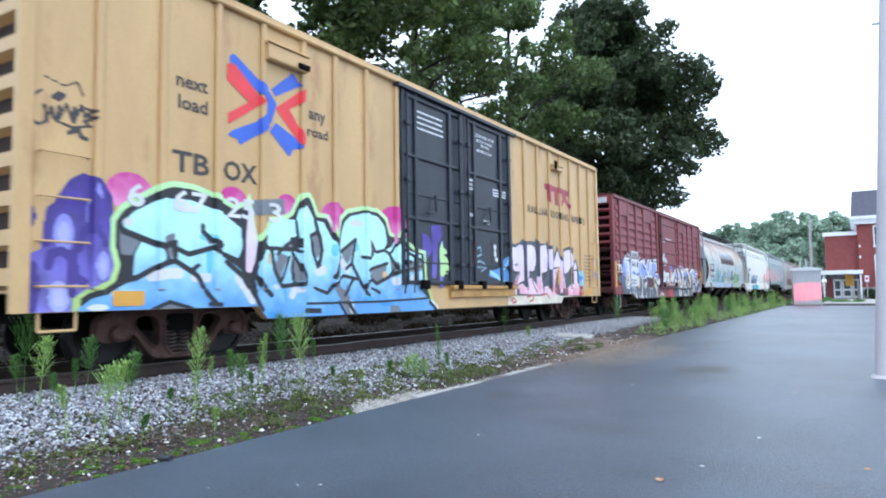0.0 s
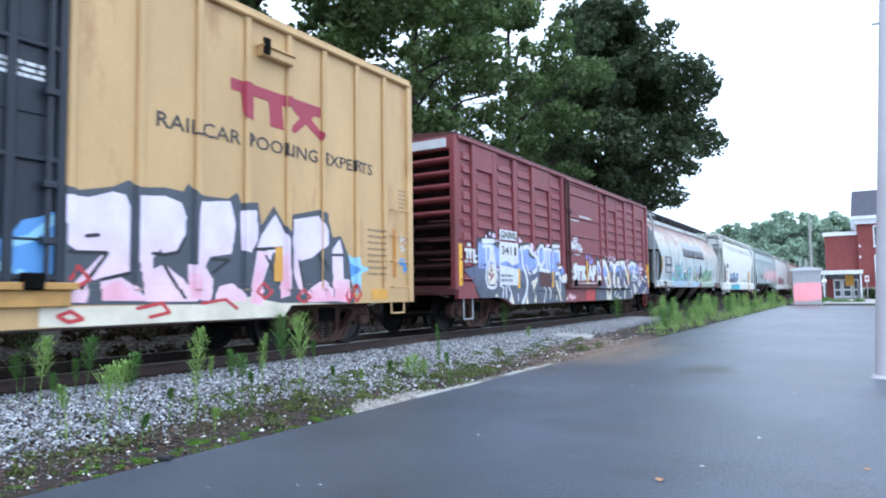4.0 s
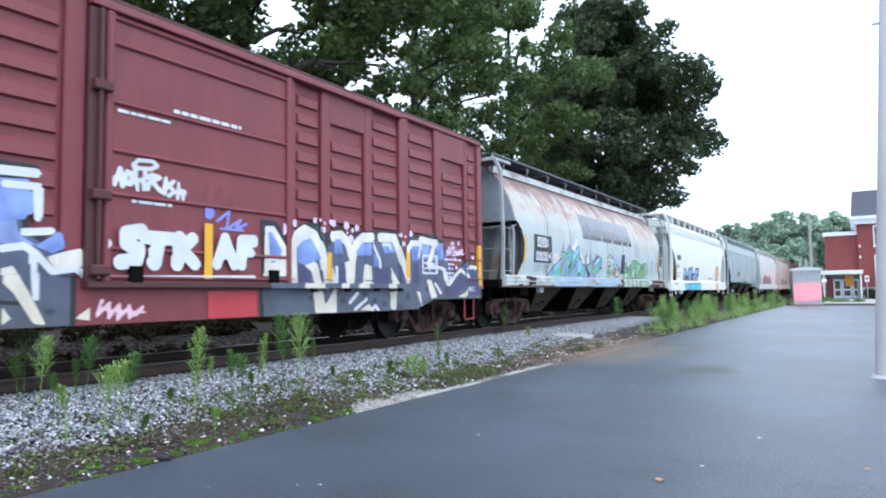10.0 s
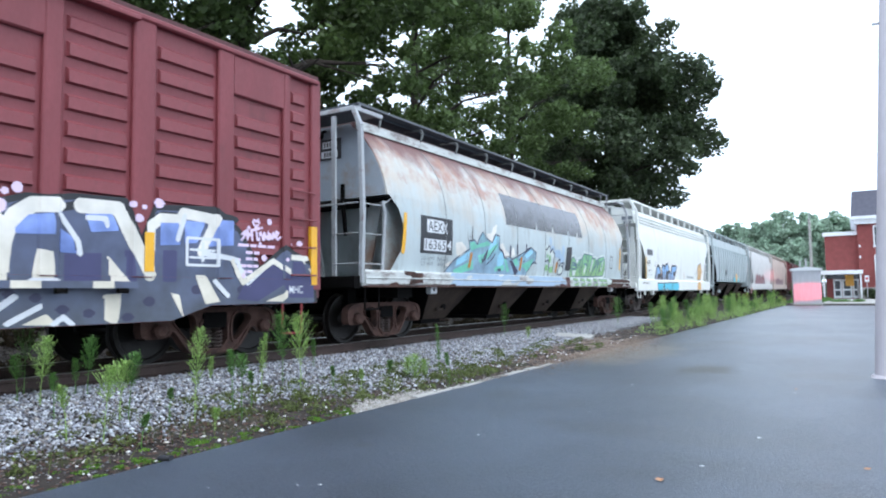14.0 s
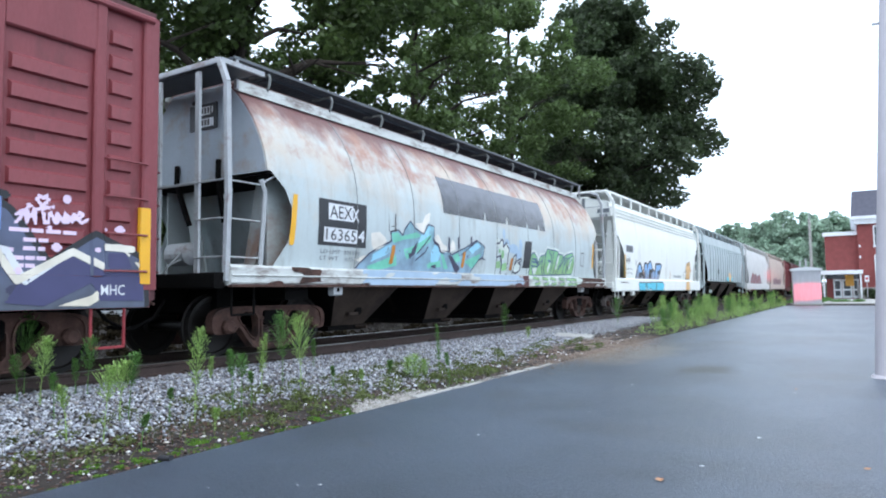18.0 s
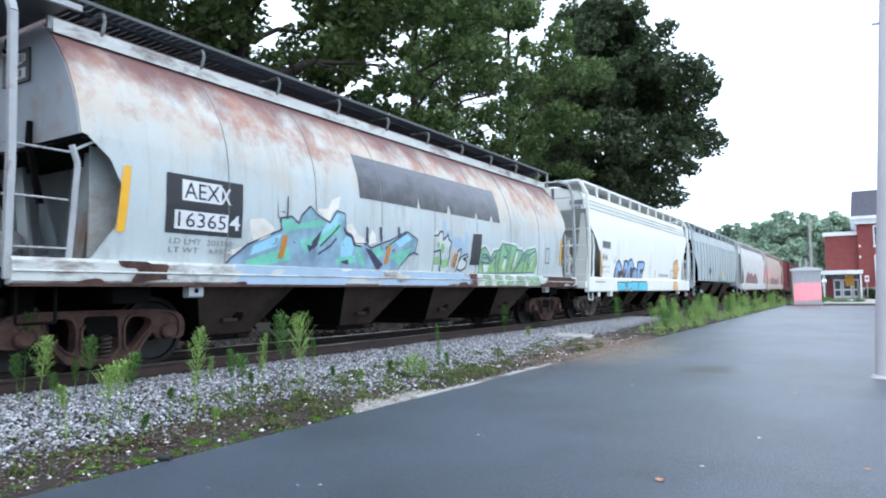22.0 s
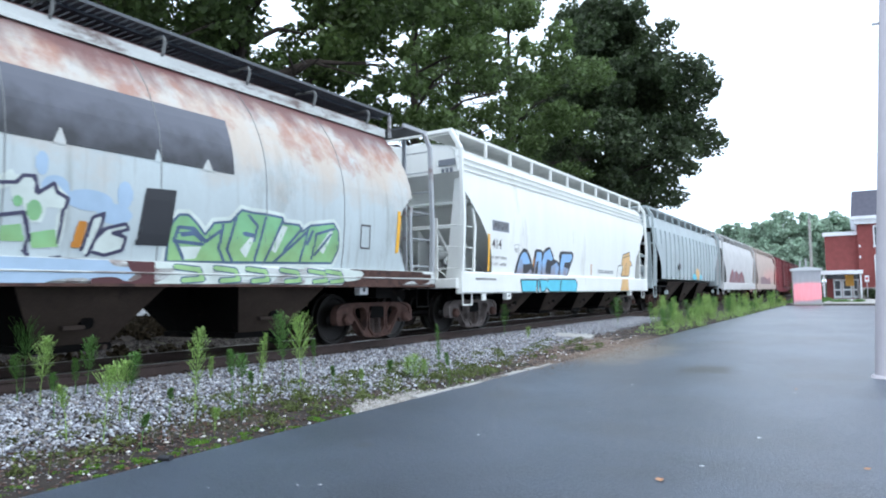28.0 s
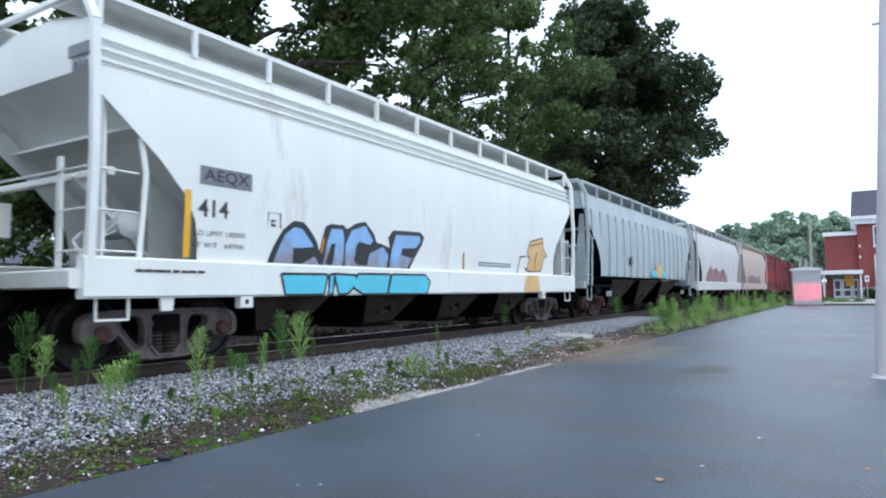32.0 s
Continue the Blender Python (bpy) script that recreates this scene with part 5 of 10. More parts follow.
ink = union(stroke(0.040, (-7.98, 1.68), (-7.44, 1.52), (-7.26, 1.58)), stroke(0.035, (-7.43, 1.52), (-7.37, 1.35), (-7.51, 1.27), (-7.78, 1.13), (-7.99, 1.08), (-8.18, 0.96), (-8.46, 0.90)), 
            stroke(0.035, (-7.27, 1.52), (-7.06, 1.44), (-6.52, 1.59), (-6.70, 1.65), (-6.84, 1.75), (-6.85, 1.83)), stroke(0.030, (-7.27, 1.50), (-7.25, 1.35), (-7.02, 1.23), (-6.91, 1.30)), 
            stroke(0.035, (-7.39, 1.31), (-7.26, 1.35), (-6.91, 1.16), (-6.78, 0.93), (-6.62, 0.79)), stroke(0.030, (-6.74, 0.79), (-6.54, 0.78)), stroke(0.035, (-6.62, 1.50), (-6.23, 1.38)), 
            stroke(0.040, (-6.43, 1.36), (-6.15, 1.16), (-5.81, 0.69)), stroke(0.025, (-7.62, 0.73), (-7.35, 0.83), (-6.90, 0.71)), stroke(0.035, (-6.16, 1.87), (-6.13, 1.56), (-6.19, 1.32), (-6.09, 1.18)), 
            stroke(0.030, (-6.09, 1.18), (-5.94, 1.21)), stroke(0.030, (-5.79, 1.59), (-5.13, 1.60), (-5.03, 1.57)), stroke(0.040, (-5.79, 1.64), (-5.90, 1.38), (-5.92, 1.20), (-5.83, 1.05), (-5.64, 0.90)), 
            stroke(0.035, (-5.61, 1.55), (-5.55, 1.26), (-5.40, 1.03), (-4.95, 1.07), (-4.91, 1.17)), stroke(0.035, (-5.18, 1.53), (-5.04, 1.37), (-4.91, 1.15)), stroke(0.025, (-5.25, 1.48), (-5.40, 1.13)), 
            stroke(0.025, (-5.18, 1.43), (-5.16, 1.06)), stroke(0.025, (-5.09, 1.79), (-5.34, 1.63), (-5.50, 1.51)), stroke(0.030, (-5.11, 2.04), (-5.06, 1.80), (-5.12, 1.62)), stroke(0.025, (-5.21, 1.76), (-5.03, 1.76)), 
            stroke(0.025, (-5.19, 1.71), (-5.02, 1.71)), stroke(0.025, (-5.18, 1.65), (-5.02, 1.65)), stroke(0.030, (-4.77, 1.85), (-4.74, 1.59), (-4.62, 1.34), (-4.53, 1.57), (-4.55, 1.84), (-4.66, 1.89), (-4.77, 1.84)), 
            stroke(0.040, (-4.68, 2.08), (-4.56, 1.78), (-4.52, 1.61), (-4.58, 1.38)), stroke(0.040, (-4.43, 2.07), (-4.15, 1.74), (-4.08, 1.52), (-4.22, 1.18)), stroke(0.030, (-4.06, 1.61), (-3.66, 1.85), (-3.77, 1.42), (-3.92, 1.33)), 
            stroke(0.035, (-3.77, 1.42), (-3.52, 1.10), (-3.39, 0.91)), stroke(0.030, (-4.28, 1.03), (-3.99, 1.21), (-3.63, 1.16)), stroke(0.030, (-3.98, 0.88), (-3.71, 1.17)), 
            stroke(0.030, (-3.49, 1.55), (-3.26, 1.52), (-3.12, 1.69), (-3.24, 1.85)), stroke(0.030, (-3.34, 1.32), (-2.74, 1.46)), stroke(0.035, (-3.30, 1.21), (-3.08, 1.08), (-2.69, 1.21), (-2.55, 1.34)), 
            stroke(0.030, (-3.08, 1.65), (-2.83, 1.70), (-2.67, 1.63), (-2.58, 1.70), (-2.44, 1.88), (-2.09, 1.68), (-1.65, 1.55)), stroke(0.035, (-2.69, 1.64), (-2.40, 1.31), (-2.58, 1.24)), 
            stroke(0.030, (-3.34, 1.13), (-3.45, 0.97), (-3.31, 0.88)), stroke(0.030, (-4.27, 1.03), (-4.43, 0.92), (-4.70, 1.00)), stroke(0.020, (-4.90, 0.76), (-4.26, 0.76), (-3.02, 0.76), (-1.43, 0.80)), 
            stroke(0.040, (-4.90, 0.65), (-4.59, 0.64)), stroke(0.030, (-4.13, 0.77), (-3.94, 0.54)), stroke(0.040, (-3.89, 0.76), (-3.68, 0.53)), stroke(0.030, (-3.23, 1.00), (-3.02, 0.92)), 
            stroke(0.030, (-2.34, 1.61), (-2.15, 1.27), (-2.22, 0.92)), stroke(0.020, (-2.15, 1.09), (-1.63, 1.10)), stroke(0.020, (-2.09, 1.36), (-1.63, 1.44)), stroke(0.020, (-1.90, 1.63), (-1.89, 0.91)), 
            stroke(0.040, (-1.36, 0.72), (-1.03, 0.53)))
grey = union(poly((-7.45, 1.64), (-7.26, 1.71), (-7.30, 1.34), (-7.43, 1.28)), poly((-6.84, 1.74), (-6.51, 1.61), (-6.75, 1.59)), poly((-8.03, 1.70), (-7.73, 1.60), (-7.86, 1.39), (-8.01, 1.40)), 
             poly((-7.58, 0.74), (-7.35, 0.81), (-6.96, 0.72)), poly((-5.51, 1.45), (-5.37, 1.66), (-5.09, 1.81), (-5.02, 1.57), (-5.50, 1.55)), poly((-5.48, 1.54), (-5.26, 1.48), (-5.40, 1.26), (-5.45, 1.09), (-5.54, 1.32)), 
             poly((-5.18, 1.52), (-5.02, 1.41), (-4.92, 1.14), (-5.15, 1.07), (-5.25, 1.28)), poly((-4.05, 1.63), (-3.68, 1.85), (-3.78, 1.54), (-3.92, 1.37)), poly((-3.24, 1.84), (-3.11, 1.66), (-3.29, 1.59)), 
             poly((-3.34, 1.32), (-2.75, 1.46), (-2.83, 1.17), (-3.08, 1.08), (-3.29, 1.20)), poly((-2.69, 1.68), (-2.39, 1.42), (-2.46, 1.26), (-2.62, 1.34)), 
             poly((-4.27, 1.04), (-4.14, 1.08), (-3.91, 0.93), (-3.68, 0.53), (-3.89, 0.54), (-4.13, 0.86)), poly((-2.22, 1.49), (-1.63, 1.55), (-1.63, 1.35), (-2.09, 1.30)), poly((-2.69, 0.69), (-2.43, 0.68), (-2.34, 0.52), (-2.73, 0.54)), 
             blob(-4.65, 1.69, 0.10, 0.20))
blush = union(poly((-6.11, 1.23), (-6.10, 1.78), (-6.04, 2.27), (-5.96, 2.05), (-5.85, 2.01), (-5.88, 1.67), (-5.93, 1.39), (-6.00, 1.22)), poly((-5.43, 1.13), (-5.27, 1.46), (-5.18, 1.07), (-5.29, 1.04)), 
      poly((-4.45, 2.19), (-4.28, 2.05), (-4.15, 1.88), (-4.14, 2.19)))
gloss = union(blob(-7.91, 1.79, 0.07, 0.05), stroke(0.070, (-7.60, 1.15), (-7.35, 1.19), (-7.20, 1.19)), stroke(0.090, (-6.21, 1.15), (-6.00, 0.86)), blob(-8.28, 0.78, 0.13, 0.04), blob(-8.07, 0.94, 0.06, 0.04), 
              stroke(0.060, (-6.97, 1.14), (-6.75, 1.14)), stroke(0.080, (-4.61, 1.27), (-4.49, 1.30)), blob(-5.06, 0.97, 0.15, 0.04), stroke(0.060, (-5.22, 0.89), (-5.15, 0.98)), stroke(0.070, (-4.03, 1.44), (-3.88, 1.31)), 
              blob(-2.51, 1.13, 0.12, 0.08), blob(-5.53, 1.02, 0.06, 0.04), stroke(0.060, (-3.84, 0.74), (-3.74, 0.55)), blob(-1.90, 1.18, 0.16, 0.08), stroke(0.050, (-1.29, 0.72), (-1.09, 0.60)), blob(-4.92, 2.17, 0.06, 0.07), 
              blob(-3.64, 2.13, 0.20, 0.06), blob(-7.11, 2.03, 0.19, 0.05))
deep = union(blob(-4.23, 1.63, 0.06, 0.10), blob(-3.64, 1.72, 0.08, 0.08), blob(-5.59, 0.61, 0.12, 0.05), blob(-2.80, 0.71, 0.23, 0.04), blob(-6.75, 1.68, 0.15, 0.05), blob(-6.73, 1.37, 0.06, 0.18), blob(-5.36, 0.94, 0.03, 0.14), 
      blob(-3.33, 0.81, 0.16, 0.05))
amber = union(blob(-5.66, 1.44, 0.03, 0.09), blob(-2.83, 1.24, 0.07, 0.07))
violet = poly((-9.19, 1.18), (-9.06, 1.34), (-8.90, 1.42), (-8.86, 1.71), (-8.76, 1.97), (-8.61, 2.21), (-8.46, 2.30), (-8.22, 2.24), (-8.10, 2.06), (-8.06, 1.27), (-8.10, 1.10), (-8.43, 0.97), (-8.55, 0.89), (-8.56, 0.69), (-9.17, 0.72))
violet_dark = union(blob(-9.06, 1.76, 0.10, 0.14), stroke(0.050, (-8.82, 1.24), (-8.80, 1.37), (-8.68, 1.41), (-8.58, 1.34), (-8.57, 0.94)), stroke(0.050, (-8.50, 1.44), (-8.44, 1.65), (-8.30, 1.68), (-8.18, 1.52)), 
      stroke(0.050, (-8.98, 1.24), (-8.96, 1.06), (-8.99, 0.77)), stroke(0.050, (-8.85, 1.49), (-8.81, 1.84), (-8.69, 1.93)), stroke(0.050, (-8.46, 2.14), (-8.33, 2.02), (-8.35, 1.71)), 
      stroke(0.050, (-8.43, 1.07), (-8.53, 1.13), (-8.56, 1.38)))
violet_light = union(blob(-8.66, 1.61, 0.11, 0.21), blob(-8.37, 1.83, 0.05, 0.22), blob(-8.71, 0.91, 0.12, 0.17), blob(-9.07, 0.89, 0.04, 0.16), blob(-8.22, 1.26, 0.10, 0.17), blob(-8.31, 2.07, 0.04, 0.13))
pink_back = poly((2.40, 2.13), (2.61, 2.10), (3.01, 2.19), (3.22, 2.30), (3.32, 2.22), (3.70, 2.27), (3.97, 2.25), (4.05, 2.37), (4.20, 2.23), (4.70, 2.24), (4.86, 2.35), (4.93, 2.20), (5.24, 2.25), (5.31, 1.92), (5.55, 2.23), (5.86, 1.85), (5.92, 2.13), (6.54, 2.27), (6.74, 2.20), (6.87, 1.84), (7.08, 1.88), (7.29, 1.52), (7.40, 0.74), (2.43, 0.82))
pink = union(poly((2.46, 2.02), (2.73, 2.02), (3.01, 2.12), (3.17, 2.10), (3.23, 1.96), (3.23, 1.18), (2.96, 1.14), (2.73, 1.09), (2.71, 0.85), (2.43, 0.86), (2.62, 1.09), (2.93, 1.41), (2.77, 1.40), (2.62, 1.40), (2.47, 1.49)), 
      poly((2.47, 1.04), (2.66, 1.05), (2.66, 0.86), (2.43, 0.86)), poly((2.89, 1.09), (3.10, 1.14), (3.34, 0.99), (3.42, 0.86), (2.89, 0.87)), 
      poly((3.34, 2.11), (3.70, 2.15), (3.94, 2.09), (4.01, 1.93), (4.00, 1.65), (3.83, 1.44), (3.67, 1.44), (3.67, 1.53), (3.54, 1.38), (3.54, 1.22), (3.70, 1.29), (3.99, 1.10), (4.19, 0.84), (3.44, 0.85), (3.34, 1.35)), 
      poly((4.06, 1.30), (4.22, 1.29), (4.25, 0.87), (4.08, 0.87)), poly((4.20, 2.13), (4.73, 2.20), (4.82, 1.89), (4.76, 1.49), (4.39, 1.43), (4.31, 1.29), (4.45, 1.10), (4.39, 0.85), (4.25, 0.85), (4.19, 1.29)), 
      poly((4.48, 0.91), (4.57, 1.02), (4.78, 1.06), (5.00, 0.90), (5.00, 0.83), (4.48, 0.83)), poly((4.92, 2.08), (5.21, 2.12), (5.24, 1.71), (5.10, 1.51), (4.94, 1.55)), 
      poly((5.31, 1.76), (5.58, 2.09), (5.83, 1.74), (5.85, 0.90), (5.67, 0.86), (5.68, 1.53), (5.24, 1.59)), poly((5.24, 1.53), (5.51, 1.52), (5.33, 1.11), (5.29, 0.75), (5.08, 0.80)), 
      poly((5.96, 2.05), (6.53, 2.16), (6.71, 1.90), (6.71, 1.73), (6.38, 1.50), (6.08, 1.43), (6.18, 1.06), (6.13, 0.90), (5.93, 1.32), (5.90, 1.75)), poly((6.26, 0.95), (6.61, 1.12), (6.93, 0.94), (6.93, 0.80), (6.26, 0.79)), 
      poly((6.87, 1.63), (7.04, 1.81), (7.12, 1.58), (7.11, 1.14), (7.28, 1.14), (7.27, 0.77), (6.89, 0.80)))
pink_rose = union(poly((2.89, 1.00), (3.10, 1.09), (3.42, 0.86), (2.89, 0.87)), poly((4.06, 1.19), (4.22, 1.19), (4.25, 0.87), (4.08, 0.87)), poly((5.24, 1.53), (5.47, 1.52), (5.33, 1.11), (5.29, 0.78), (5.10, 0.80)), 
      poly((5.68, 1.47), (5.82, 1.53), (5.85, 0.90), (5.67, 0.86)), poly((6.26, 0.92), (6.61, 1.07), (6.93, 0.80), (6.26, 0.79)), poly((6.86, 1.12), (7.28, 1.12), (7.27, 0.77), (6.89, 0.80)))
pink_ink = union(stroke(0.022, (2.71, 1.59), (2.84, 1.61)), stroke(0.022, (2.49, 1.40), (2.96, 1.41)), stroke(0.022, (2.96, 1.41), (2.66, 1.00)), stroke(0.022, (2.89, 1.10), (3.24, 1.18)), 
      stroke(0.022, (3.54, 1.43), (3.70, 1.42), (3.90, 1.46), (4.00, 1.65)), stroke(0.022, (3.70, 1.29), (3.99, 0.88)), stroke(0.022, (4.42, 1.39), (4.72, 1.39), (4.45, 1.21)), stroke(0.022, (5.17, 1.56), (5.72, 1.61), (5.67, 1.11)), 
      stroke(0.022, (5.40, 1.47), (5.67, 1.06)), stroke(0.022, (6.08, 1.43), (6.18, 1.03)), stroke(0.022, (6.52, 1.54), (6.72, 1.28)), stroke(0.022, (6.86, 1.55), (7.12, 1.56)))
plate_poly = poly((5.58, 1.61), (5.72, 1.61), (5.71, 1.11), (5.57, 1.11))
splash = poly((6.95, 1.69), (7.08, 1.74), (7.20, 1.61), (7.38, 1.52), (7.51, 1.55), (7.55, 1.43), (7.87, 1.34), (7.59, 1.24), (7.58, 0.95), (7.45, 0.91), (7.37, 1.12), (7.11, 1.14), (7.16, 1.46))
splash_in = poly((7.07, 1.55), (7.29, 1.45), (7.55, 1.33), (7.37, 1.19), (7.15, 1.19))
band = poly((2.20, 0.80), (4.25, 0.79), (4.84, 0.91), (5.67, 0.78), (7.33, 0.75), (7.33, 0.43), (2.20, 0.59))
door_splash = union(poly((1.20, 1.29), (1.39, 1.41), (1.66, 1.46), (1.90, 1.55), (2.01, 1.71), (2.19, 1.76), (2.40, 1.86), (2.47, 1.33), (2.30, 1.08), (1.95, 1.04), (1.85, 1.31), (1.53, 1.23)))
door_pale = union(stroke(0.050, (1.31, 1.38), (1.57, 1.30), (1.88, 1.20)), stroke(0.045, (1.92, 1.47), (2.09, 1.52), (2.42, 1.82)), stroke(0.040, (2.00, 1.16), (2.30, 0.99)))
door_lime = union(poly((-0.95, 1.80), (-0.85, 1.99), (-0.80, 1.85), (-0.68, 1.80), (-0.65, 1.74), (-0.76, 1.70), (-0.62, 1.60), (-0.56, 1.45), (-0.60, 1.30), (-0.72, 1.31), (-0.83, 1.23), (-0.94, 1.26)))
door_scrawl = union(stroke(0.020, (0.61, 1.89), (0.84, 1.95), (0.86, 1.77), (0.65, 1.72)), stroke(0.020, (0.62, 1.55), (0.77, 1.63), (1.01, 1.57), (1.09, 1.47), (0.85, 1.39)), stroke(0.020, (0.66, 1.48), (1.01, 1.50)))
BX = (-8.7, -0.4, 0.56, 2.7)
paint("graffiti_cloud", c, t_side, (-8.3, -2.0, 1.7, 2.8), union(blob(-7.89, 2.16, 0.30, 0.23), blob(-6.33, 2.22, 0.25, 0.20), blob(-5.29, 2.27, 0.21, 0.17), blob(-4.21, 2.18, 0.32, 0.25), blob(-2.51, 2.19, 0.47, 0.35)), 0, 0.003, P_MAGENTA, "magenta sprayed clouds")
VB = (-9.13, -7.75, 0.63, 2.7)
paint("graffiti_letter", c, t_side, VB, violet, 0, 0.0034, P_PURPLE, "purple sprayed letters with soft pale insides")
paint("graffiti_linework", c, t_side, VB, violet_dark, 0, 0.0048, P_PURPLE_DARK)
paint("graffiti_light", c, t_side, VB, violet_light, 0, 0.0040, P_LILAC)
paint("graffiti_light", c, t_side, VB, violet_light, -0.045, 0.0044, P_LILAC_PALE)
paint("graffiti_halo", c, t_side, BX, piece, 0, 0.006, P_LIME, "lime green halo of the blue graffiti")
paint("graffiti_outline", c, t_side, BX, piece, -0.075, 0.009, P_BLACK, "black outline of the blue graffiti")
paint("graffiti_blush", c, t_side, BX, lambda Y, Z: np.maximum(blush(Y, Z), piece(Y, Z) + 0.03), 0, 0.0105, P_PINK, "pale pink gaps between the letters")
paint("graffiti_fill", c, t_side, BX, letters, 0, 0.012, P_BLUE, "sky blue fill of the graffiti letters")
paint("graffiti_deep", c, t_side, BX, lambda Y, Z: np.maximum(deep(Y, Z), letters(Y, Z) + 0.02), 0, 0.0128, P_DEEPBLUE)
paint("graffiti_shading", c, t_side, BX, grey, 0, 0.0135, P_GREY, "grey shading between the letter strokes")
paint("graffiti_accent", c, t_side, BX, amber, 0, 0.0138, P_ORANGE)
paint("graffiti_highlight", c, t_side, BX, gloss, 0, 0.0145, P_WHITE)
paint("graffiti_linework", c, t_side, BX, lambda Y, Z: np.maximum(ink(Y, Z), piece(Y, Z) + 0.05), 0, 0.0155, P_BLACK, "black inner lines of the blue graffiti")
paint("graffiti_tag", c, t_side, (-1.6, 0.1, 1.0, 2.6), union(poly((-1.27, 2.28), (-0.85, 2.32), (-0.83, 2.10), (-1.22, 1.73)), stroke(0.09, (-1.10, 1.92), (-1.17, 1.28)), blob(-1.57, 1.84, 0.34, 0.25),
      stroke(0.07, (-0.86, 1.94), (-0.90, 1.03)), blob(-1.89, 2.12, 0.30, 0.13)), 0, 0.004, P_PURPLE, "purple tag on the door")
paint("graffiti_tag", c, t_side, (-1.2, 0.3, 1.0, 2.6), door_lime, 0, 0.006, P_LIME, "lime green tag on the door")
paint("graffiti_tag", c, t_side, (-1.2, 0.3, 1.0, 2.6), union(stroke(0.025, (-0.75, 1.7), (-0.55, 1.66), (-0.6, 1.5), (-0.4, 1.48)), stroke(0.025, (-0.7, 1.35), (-0.5, 1.32), (-0.45, 1.2))), 0, 0.008, P_BLACK)
paint("graffiti_splash", c, t_side, (1.0, 2.6, 1.0, 2.0), door_splash, 0, 0.0045, P_MIDBLUE, "blue splash on the door")
paint("graffiti_splash", c, t_side, (1.0, 2.6, 1.0, 2.0), door_pale, 0, 0.0065, P_SKY)
paint("graffiti_tag", c, t_side, (0.6, 1.6, 1.0, 2.4), door_scrawl, 0, 0.005, P_STEELBLUE)
BP = (2.2, 8.6, 0.56, 2.5)
paint("graffiti_splash", c, t_side, (6.4, 8.8, 0.8, 2.1), splash, 0, 0.0025, P_SKY)
paint("graffiti_splash", c, t_side, (6.4, 8.8, 0.8, 2.1), splash_in, 0, 0.0045, P_MIDBLUE)
paint("graffiti_outline", c, t_side, BP, pink_back, 0, 0.006, P_SLATEGREY, "dark grey backing of the pink graffiti")
paint("graffiti_fill", c, t_side, BP, pink, 0.012, 0.009, P_PINK, "pale pink graffiti letters")
paint("graffiti_fill", c, t_side, BP, pink_rose, 0, 0.0105, P_ROSE)
paint("graffiti_stroke", c, t_side, BP, pink_ink, 0, 0.012, P_BLACK)
paint("orange_plate", c, t_side, BP, plate_poly, 0.01, 0.0135, P_ORANGE2, "orange reflector plate")
paint("graffiti_band", c, t_side, (2.2, 8.2, 0.56, 0.98), band, 0, 0.008, P_CREAM, "cream band below the pink letters")
for f_ in (stroke(0.022, (2.39, 0.70), (2.53, 0.75), (2.67, 0.66), (2.51, 0.63), (2.39, 0.70)), stroke(0.022, (3.33, 0.76), (3.66, 0.82), (3.77, 0.70), (3.49, 0.65)), stroke(0.02, (4.25, 0.80), (4.64, 0.85), (4.84, 0.72)), stroke(0.025, (7.17, 0.87), (7.24, 0.98), (7.32, 0.87), (7.24, 0.77), (7.17, 0.87)), stroke(0.025, (7.35, 0.89), (7.44, 1.05), (7.57, 0.90), (7.46, 0.78), (7.35, 0.89)),
           stroke(0.02, (5.2, 0.95), (5.35, 1.08), (5.5, 0.95), (5.35, 0.85), (5.2, 0.95)), stroke(0.02, (2.5, 1.1), (2.62, 1.25), (2.75, 1.1), (2.62, 1.02)), stroke(0.02, (6.0, 0.86), (6.15, 0.98), (6.3, 0.86), (6.15, 0.78), (6.0, 0.86))):
    paint("graffiti_scroll", c, t_side, (2.0, 8.2, 0.56, 1.3), f_, 0, 0.014, P_RED)
# emblem of crossed arrows
paint("emblem_arrow", c, t_side, (-6.7, -4.9, 2.7, 4.7), union(stroke(0.085, (-6.33, 4.23), (-5.74, 3.90), (-5.61, 3.77), (-5.69, 3.53), (-5.81, 3.42)), poly((-5.76, 3.51), (-5.63, 3.40), (-6.22, 3.03), (-6.26, 3.11), (-6.44, 3.13), (-6.37, 3.21)), poly((-5.63, 3.99), (-5.17, 4.37), (-5.00, 4.20), (-5.54, 3.90)),
      poly((-5.54, 3.50), (-5.65, 3.34), (-5.24, 3.02), (-5.17, 3.15), (-4.99, 3.20), (-5.05, 3.32))), 0, 0.004, P_LOGO_BLUE, "blue arrow of the emblem")
paint("emblem_arrow", c, t_side, (-6.7, -4.9, 2.7, 4.7), union(poly((-6.46, 4.14), (-6.33, 4.18), (-5.76, 3.76), (-5.92, 3.64), (-6.44, 3.28), (-6.44, 3.44), (-6.06, 3.69), (-6.45, 3.91)), poly((-4.94, 4.17), (-4.94, 3.96), (-5.25, 3.77), (-4.94, 3.42), (-4.95, 3.21), (-5.54, 3.72))), 0, 0.0065, P_LOGO_RED, "red arrow of the emblem")
lettering("next", c, t_side, -7.27, -6.78, 3.62, 3.78, P_INK, bold=0.02)
lettering("load", c, t_side, -7.24, -6.78, 3.33, 3.52, P_INK, bold=0.02)
lettering("any", c, t_side, -4.82, -4.42, 3.66, 3.86, P_INK, bold=0.02)
